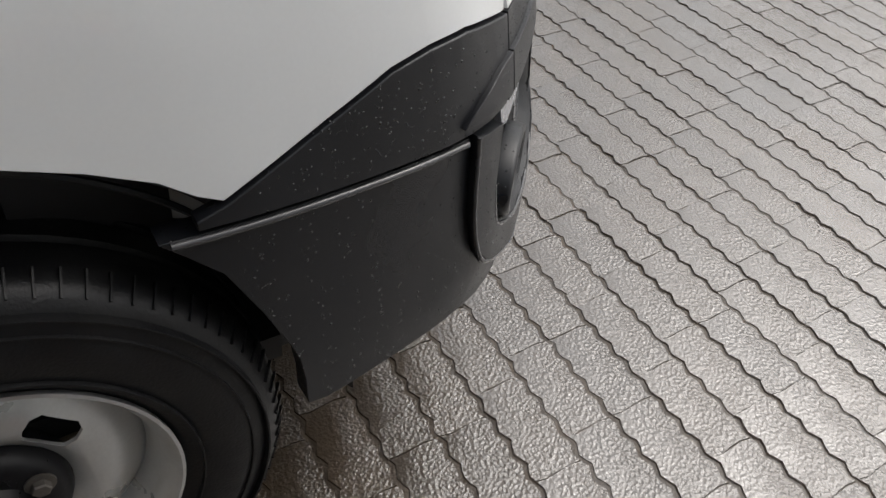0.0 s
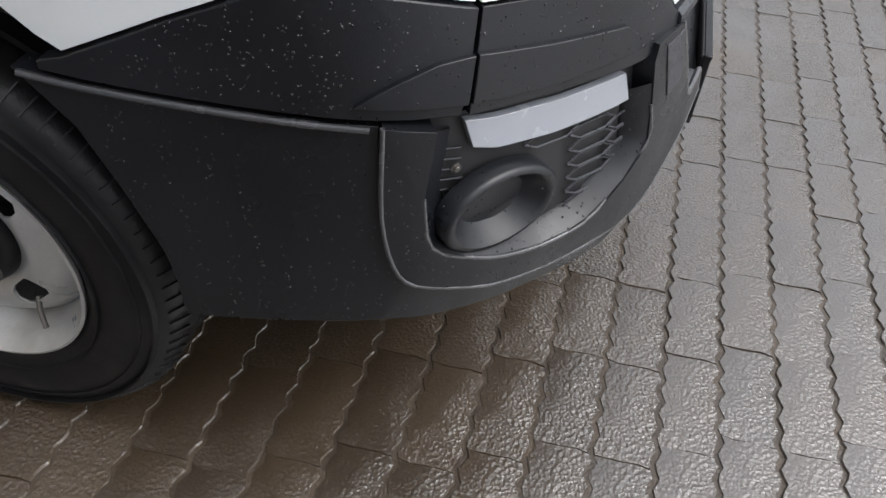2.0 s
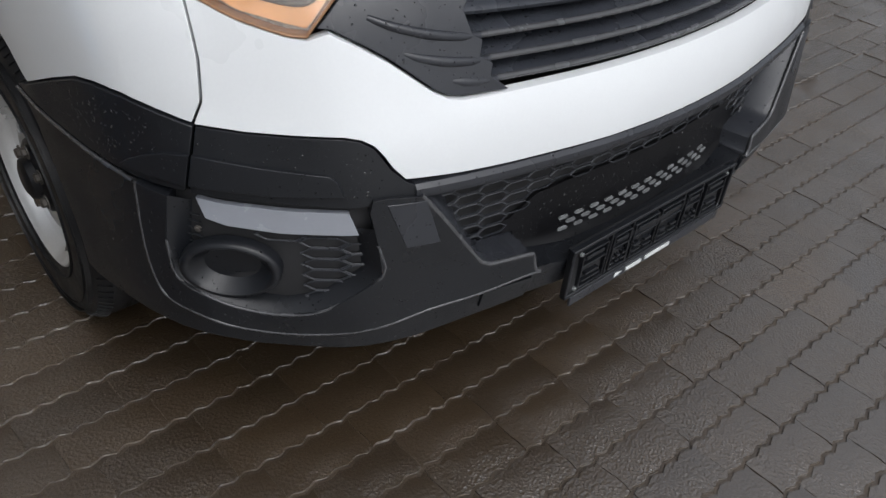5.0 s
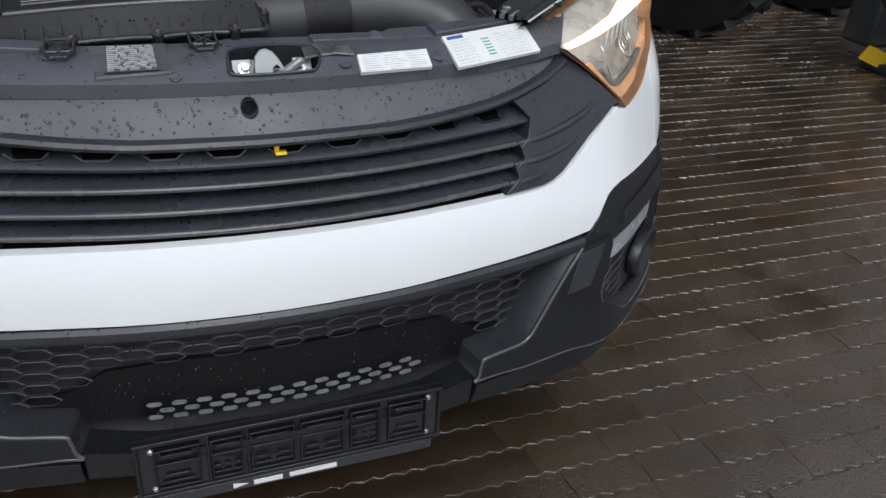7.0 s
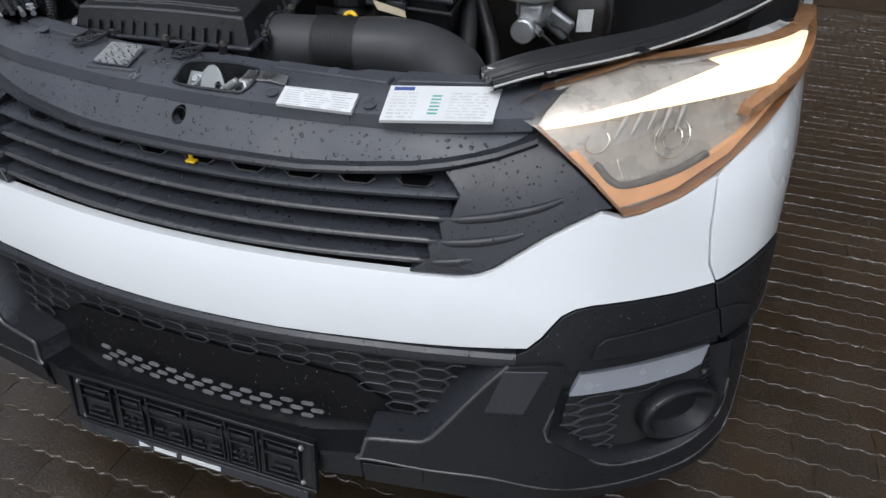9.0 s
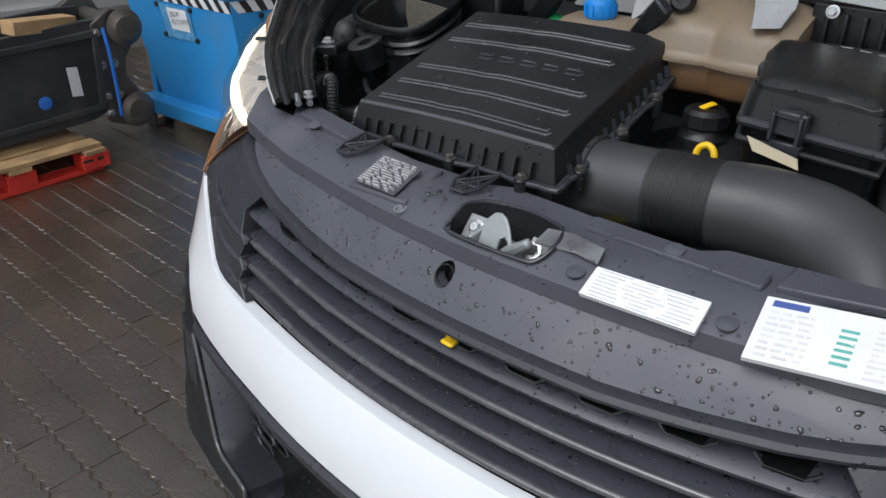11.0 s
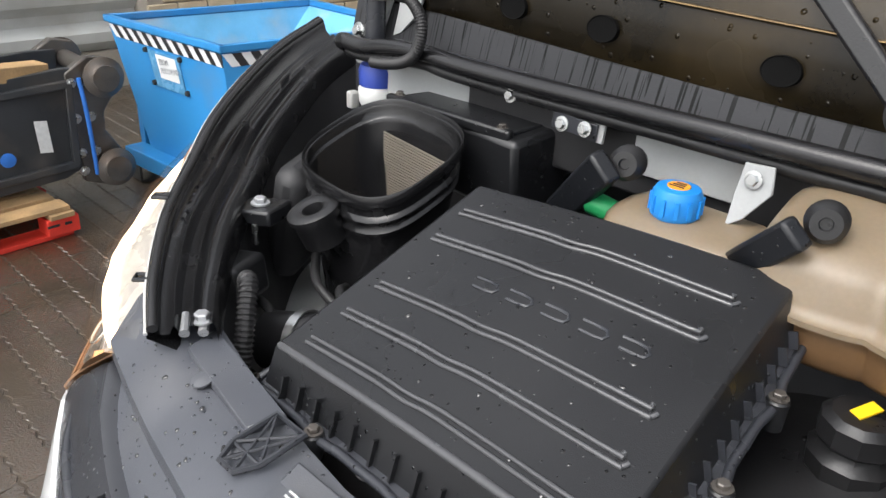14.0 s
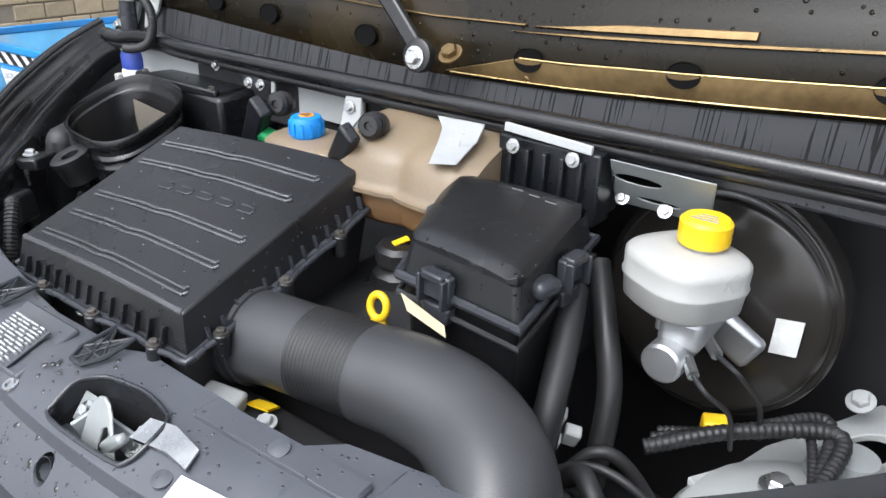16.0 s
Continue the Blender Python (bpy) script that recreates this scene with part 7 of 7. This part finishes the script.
def coupler():
    t = thing("hydraulic_coupler", "greasy dark steel excavator coupler with blue hose on pallet", "machine part")
    body = [(-3.14, 0.655), (-3.26, 0.66), (-4.2, 0.60), (-4.2, 0.14), (-3.3, 0.2), (-3.2, 0.24)]
    for y in (0.98, 1.36):
        part("side_plate", sheet(body, thick=0.03, place=lambda a, b, d: Vector((a, y + 0.04 * (a + 3.1) + 0.03 * d, b))), MACHINE, t, bevel=0.004)
    part("middle_block", sheet([(-3.25, 0.56), (-4.2, 0.5), (-4.2, 0.24), (-3.3, 0.28)], thick=0.3, place=lambda a, b, d: Vector((a, 1.03 + 0.3 * d, b))), MACHINE, t, bevel=0.01)
    lug = [(-3.03, 0.68), (-2.99, 0.62), (-3.02, 0.54), (-3.08, 0.46), (-3.085, 0.38), (-3.03, 0.29), (-2.985, 0.22), (-3.02, 0.15), (-3.1, 0.13), (-3.2, 0.17), (-3.22, 0.64), (-3.12, 0.7)]
    for y in (0.97, 1.38):
        part("hook_plate", sheet(lug, thick=0.045, place=lambda a, b, d: Vector((a - 0.03, y + 0.045 * d, b))), GREASY, t, bevel=0.006)
    for z, r in ((0.61, 0.055), (0.215, 0.055)):
        for y in (0.955, 1.43):
            part("boss", turned([(r + 0.03, 0), (r + 0.03, 0.012), (r + 0.012, 0.02), (r, 0.03), (r, 0.04), (r * 0.3, 0.042)], facing((-3.1, y, z), (0, -1, 0)), 30), GREASY, t)
        part("pin", turned([(r * 0.7, 0), (r * 0.7, 0.5)], facing((-3.1, 0.95, z), (0, 1, 0)), 24), GREASY, t)
    part("hose", pipe([(-3.2, 0.955, 0.62), (-3.195, 0.94, 0.5), (-3.19, 0.94, 0.35), (-3.185, 0.95, 0.2)], 0.009, n=10), CABLEBLUE, t, "blue hydraulic hose", smooth=60)
    for z in (0.6, 0.45, 0.3, 0.22):
        for x in (-3.23, -3.17):
            bolt("bolt", (x, 0.965, z), (0, -1, 0), t, 0.014)
    sticker("label_plate", [(-3.40, 0.957, 0.47), (-3.35, 0.957, 0.465), (-3.345, 0.957, 0.33), (-3.395, 0.957, 0.335)], PALEPRINT, t, "pale label", 0.002)
    part("blue_button", turned([(0.03, 0), (0.03, 0.004), (0.024, 0.006)], facing((-3.52, 0.957, 0.33), (0, -1, 0)), 20), CABLEBLUE, t)
    for a, b in (((-3.25, 0.6), (-4.1, 0.555)), ((-3.25, 0.26), (-4.1, 0.205)), ((-3.245, 0.6), (-3.26, 0.26))):
        d = Vector((b[0] - a[0], 0, b[1] - a[1]))
        part("stiffener", block((d.length, 0.035, 0.03), Matrix.Translation(((a[0] + b[0]) / 2, 0.962, (a[1] + b[1]) / 2)) @ pose(0, 0, 0, 0, -math.degrees(math.atan2(d.z, d.x)), 0)), MACHINE, t, bevel=0.004)
    t.matrix_world = pose(-3.13, 1.32, 0, 0, 0, 88) @ pose(3.1, -0.955, 0)
    return t


coupler()
timber = thing("timber_offcut", "raw pine offcut lying on the steel coupler", "timber")
part("board", block((0.3, 0.1, 0.06), pose(-3.13, 1.32, 0, 0, 0, 88) @ pose(3.1, -0.955, 0) @ pose(-3.45, 1.02, 0.66, 0, 4, 12)), WOOD, timber, bevel=0.003)


def pallet():
    t = thing("wooden_pallet", "raw wooden pallet with red painted blocks", "pallet")
    for k in range(7):
        part("board", block((0.095, 0.8 - 0.03 * (k % 3), 0.02), pose(-3.05 - 0.125 * k, 0.66, 0.124, 0, 0, 3 + 1.5 * math.sin(k * 2))), WOOD, t, bevel=0.002)
    for y in (0.3, 0.66, 1.0):
        part("cross_board", block((0.8, 0.1, 0.02), pose(-3.4, y, 0.102, 0, 0, 3)), WOOD, t, bevel=0.002)
        for x in (-3.06, -3.4, -3.76):
            part("block", block((0.1, 0.13, 0.072), pose(x, y + 0.02, 0.056, 0, 0, 3)), REDWOOD, t, "red painted block", bevel=0.003)
    for x in (-3.06, -3.4, -3.76):
        part("bottom_board", block((0.1, 0.8, 0.02), pose(x, 0.66, 0.0105, 0, 0, 3)), REDWOOD, t, bevel=0.002)
    for y, w in ((0.98, 0.05), (1.04, 0.03)):
        part("print_bar", block((0.002, w, 0.012), pose(-3.0085, y, 0.065, 0, 0, 3)), DARK, t)
    return t


pallet()


def corrugated(name, p, q, z0, z1, waves, depth, material, label):
    bm = bmesh.new()
    p, q = Vector((*p, 0)), Vector((*q, 0))
    d = (q - p).normalized()
    n = Vector((-d.y, d.x, 0))
    cols = max(2, int((q - p).length / 1.0))
    prev = None
    rows = waves * 4
    for r in range(rows + 1):
        z = z0 + (z1 - z0) * r / rows
        o = depth * (1 if r % 4 in (1, 2) else 0)
        row = [bm.verts.new(p.lerp(q, c / cols) + n * o + Vector((0, 0, z))) for c in range(cols + 1)]
        back = [bm.verts.new(p.lerp(q, c / cols) - n * 0.06 + Vector((0, 0, z))) for c in range(cols + 1)]
        if prev:
            for c in range(cols):
                bm.faces.new((prev[0][c], prev[0][c + 1], row[c + 1], row[c]))
                bm.faces.new((prev[1][c + 1], prev[1][c], back[c], back[c + 1]))
        prev = (row, back)
    return tagged(mesh_object(name, bm, material, smooth=20), label, "wall", kind="structure")


# galvanised rail-like cladding behind the skip, brick beyond; an unseen dark hall behind the van, added to darken
# reflections
corrugated("wall_west", (-5.2, 2.6), (-5.2, -3.0), 0.25, 4.0, 15, 0.06, CORRUGATED, "dented galvanised sheet cladding on the yard wall")
brick_wall = tagged(mesh_object("wall_brick", block((4.4, 0.3, 3.4), pose(-3.0, 4.6, 1.7)), MORTAR, smooth=0), "pale brick wall behind the skip", "wall", kind="structure")
west_brick = tagged(mesh_object("wall_brick_west", block((0.3, 2.2, 5.5), pose(-5.15, 3.55, 2.75)), MORTAR, smooth=0), "pale brick yard wall behind the skip", "wall", kind="structure")


def brick_mesh():
    bm = block((0.208, 0.03, 0.098), pose(0, 0, 0))
    bmesh.ops.bevel(bm, geom=bm.edges[:], offset=0.004, segments=1, affect="EDGES")
    me = bpy.data.meshes.new("brick")
    bm.to_mesh(me)
    bm.free()
    me.materials.append(BRICK)
    return me


BRICK_DATA = brick_mesh()


def lay_bricks(wall, origin, along, turn, cols, rows, seed):
    rnd = random.Random(seed)
    for r in range(rows):
        for c in range(cols):
            at = Vector(origin) + Vector(along) * (0.22 * (c + 0.5 + (0.5 if r % 2 else 0)))
            ob = new("brick", BRICK_DATA)
            ob.matrix_world = Matrix.Translation((at.x, at.y, 0.056 + 0.11 * r + rnd.uniform(-0.001, 0.001))) @ pose(0, 0, 0, 0, rnd.uniform(-0.3, 0.3), turn + rnd.uniform(-0.4, 0.4))
            ob.parent = wall


lay_bricks(west_brick, (-4.997, 2.44, 0), (0, 1, 0), 90, 9, 15, 3)
lay_bricks(brick_wall, (-5.0, 4.447, 0), (1, 0, 0), 0, 10, 10, 4)
tagged(mesh_object("wall_plinth", block((0.3, 9, 0.25), pose(-5.3, 1.5, 0.12)), MORTAR, smooth=0), "concrete wall plinth", "wall", kind="structure")
# Unseen hall, guessed: its wall and roof block sky from the wet ground.
hall = bmesh.new()
box(hall, (16, 0.3, 7), pose(7.4, 9.0, 3.5))
box(hall, (5, 0.3, 7), pose(-3.2, 9.0, 3.5))
box(hall, (16, 0.3, 4), pose(1, 9.05, 5))
tagged(mesh_object("unseen_hall_wall", hall, HALL, smooth=0), "unseen dark hall wall behind the van, added to darken reflections", "wall", kind="structure")
tagged(mesh_object("unseen_hall_roof", block((20, 5.8, 0.2), pose(6, 6.3, 5.4)), HALL, smooth=0), "unseen dark hall roof, added to block the sky", "roof", kind="structure")


def machine_wheel(name, at, r, w, turn):
    t = thing(name, "large muddy machine tyre standing on the paving", "wheel")
    f = Matrix.Translation(at) @ pose(0, 0, 0, 90, 0, turn)
    part("tyre", turned([(r * 0.55, -w / 2), (r * 0.8, -w / 2), (r * 0.95, -w * 0.45), (r, -w * 0.3), (r, w * 0.3), (r * 0.95, w * 0.45), (r * 0.8, w / 2), (r * 0.55, w / 2)], f, 48, False), TYRE, t)
    for k in range(20):
        for s in (-1, 1):
            a = 2 * math.pi * (k + 0.25 * s) / 20
            m = f @ Matrix.Rotation(a, 4, "Z") @ Matrix.Translation((r * 0.985, 0, s * w * 0.24)) @ pose(0, 0, 0, 28 * s)
            part("lug", block((r * 0.07, r * 0.09, w * 0.5), m), TYRE, t, smooth=0)
    part("rim", turned([(r * 0.55, -w * 0.4), (r * 0.5, -w * 0.2), (r * 0.2, -w * 0.1), (r * 0.05, -w * 0.1)], f, 32), MACHINE, t)
    return t


machine_wheel("machine_wheel", (3.55, 3.75, 0.7), 0.7, 0.5, -62)
machine_wheel("machine_wheel", (5.2, 4.2, 0.7), 0.7, 0.5, -62)


def boom_attachment():
    t = thing("boom_attachment", "orange and grey hydraulic arm lying on the paving", "machine part")
    part("arm", pipe([(3.9, 2.1, 0.1), (4.05, 2.2, 0.22), (4.25, 2.35, 0.5), (4.4, 2.45, 0.75)], [0.06, 0.05, 0.05, 0.06], n=10), MACHINE, t, smooth=50)
    part("knuckle", turned([(0.1, -0.07), (0.11, -0.05), (0.11, 0.05), (0.1, 0.07), (0.04, 0.075)], facing((3.92, 2.08, 0.11), (-0.4, -0.9, 0.1)), 28), MACHINE, t)
    part("pin", turned([(0.04, 0), (0.04, 0.1), (0.03, 0.105)], facing((3.92, 2.08, 0.11), (-0.4, -0.9, 0.1)), 20), ZINC, t)
    part("orange_collar", turned([(0.1, 0), (0.11, 0.03), (0.1, 0.14), (0.06, 0.15)], facing((4.02, 2.1, 0.11), (1, 0.1, 0.02)), 24), ORANGE, t)
    part("pole", pipe([(4.1, 2.11, 0.12), (5.0, 2.25, 0.2), (6.5, 2.5, 0.35)], 0.05, n=14), DARK, t, smooth=60)
    part("orange_beam", block((1.6, 0.2, 0.25), pose(4.9, 2.7, 0.75, 0, -6, 12)), ORANGE, t, bevel=0.01)
    for k in range(4):
        part("hose", pipe([(4.0 + 0.08 * k, 2.5, 0.5), (4.15 + 0.09 * k, 2.4, 0.25), (4.35 + 0.1 * k, 2.5, 0.3), (4.6, 2.6, 0.6)], 0.025, n=8), (DARK, CABLEBLUE)[k % 2], t, smooth=60)
    part("base_plate", block((0.5, 0.3, 0.06), pose(4.5, 2.6, 0.03)), MACHINE, t, bevel=0.01)
    part("frame", block((1.2, 0.25, 0.5), pose(4.75, 2.75, 0.4)), MACHINE, t, bevel=0.03)
    part("yellow_tag", block((0.16, 0.02, 0.1), pose(4.22, 2.62, 0.1, 10, 20, -30)), YELLOW, t, "yellow tag")
    return t


boom_attachment()


# ---- pavers ----
def paver_mesh(seed):
    rnd = random.Random(seed)
    L, W = 0.2, 0.0995
    half = L / 2 - 0.0002
    wave = [0.005 * (0, 1, 0, -1)[i % 4] for i in range(17)]
    pts = []
    for i, w in enumerate(wave):
        pts.append((-half + 2 * half * i / 16, -W / 2 + 0.0028 + w))
    end = [(0.0024, -0.25), (0.0, 0.0), (-0.0024, 0.25)]
    pts += [(half + w, W * f) for w, f in end]
    for i, w in enumerate(wave[::-1]):
        pts.append((half - 2 * half * i / 16, W / 2 - 0.0028 + w))
    pts += [(-half + w, W * f) for w, f in end[::-1]]
    pts = [(x + rnd.uniform(-0.0014, 0.0014), y + rnd.uniform(-0.0014, 0.0014)) for x, y in pts]
    return pts


PAVER_SETS = [paver_mesh(k) for k in range(6)]


def paver_faces(pts, place):
    """Vertices and faces of one paver with chamfered edges; place lays its points."""
    n = len(pts)
    rings = [[(x, y, -0.03) for x, y in pts], [(x, y, -0.0045) for x, y in pts], [(x * 0.991, y * 0.95, 0.0) for x, y in pts]]
    v = [place(p) for r in rings for p in r]
    f = [(r * n + i, r * n + (i + 1) % n, (r + 1) * n + (i + 1) % n, (r + 1) * n + i) for r in range(2) for i in range(n)]
    f.append(tuple(2 * n + i for i in range(n)))
    return v, f


def paver_rows():
    rnd = random.Random(5)
    turn = radians(-0.6)
    for r in range(-38, 66):
        for c in range(-34, 26):
            x0, y0 = 0.2 * c + (0.1 if r % 2 else 0) + 0.05 * (r * 7 % 3 - 1), 0.0995 * r + 0.087
            x, y = x0 * math.cos(turn) - y0 * math.sin(turn), x0 * math.sin(turn) + y0 * math.cos(turn)
            yield x, y, turn + rnd.uniform(-0.003, 0.003), rnd.uniform(-0.0016, 0.0014), rnd.uniform(-0.005, 0.005), rnd.uniform(-0.007, 0.007), rnd.randrange(6)


PAVER_DATA = []
for _pts in PAVER_SETS:
    v, f = paver_faces(_pts, lambda p: p)
    me = bpy.data.meshes.new("paver")
    me.from_pydata(v, [], f)
    me.materials.append(PAVER)
    PAVER_DATA.append(me)
V, FC = [], []
single = 0
for x, y, a, dz, tx, ty, k in paver_rows():
    under = abs(x) < 0.8 and y > 0.45
    if under and abs(x) < 0.6 and y > 0.8:
        continue
    m = Matrix.Translation((x, y, dz)) @ Euler((tx, ty, a)).to_matrix().to_4x4()
    if -1.35 < x < 0.55 and -0.95 < y < 0.75 and single < 300 and not (abs(x) < 0.75 and y > 0.4):
        ob = new("paver", PAVER_DATA[k])
        ob.matrix_world = m
        ob.parent = ground
        single += 1
    else:
        v, f = paver_faces(PAVER_SETS[k], lambda p: tuple(m @ Vector(p)))
        base = len(V)
        V.extend(v)
        FC.extend([tuple(base + i for i in q) for q in f])
me = bpy.data.meshes.new("paving")
me.from_pydata(V, [], FC)
me.materials.append(PAVER)
tagged(new("paving", me), "wet brown concrete pavers laid in wavy rows", "paving", kind="stuff")
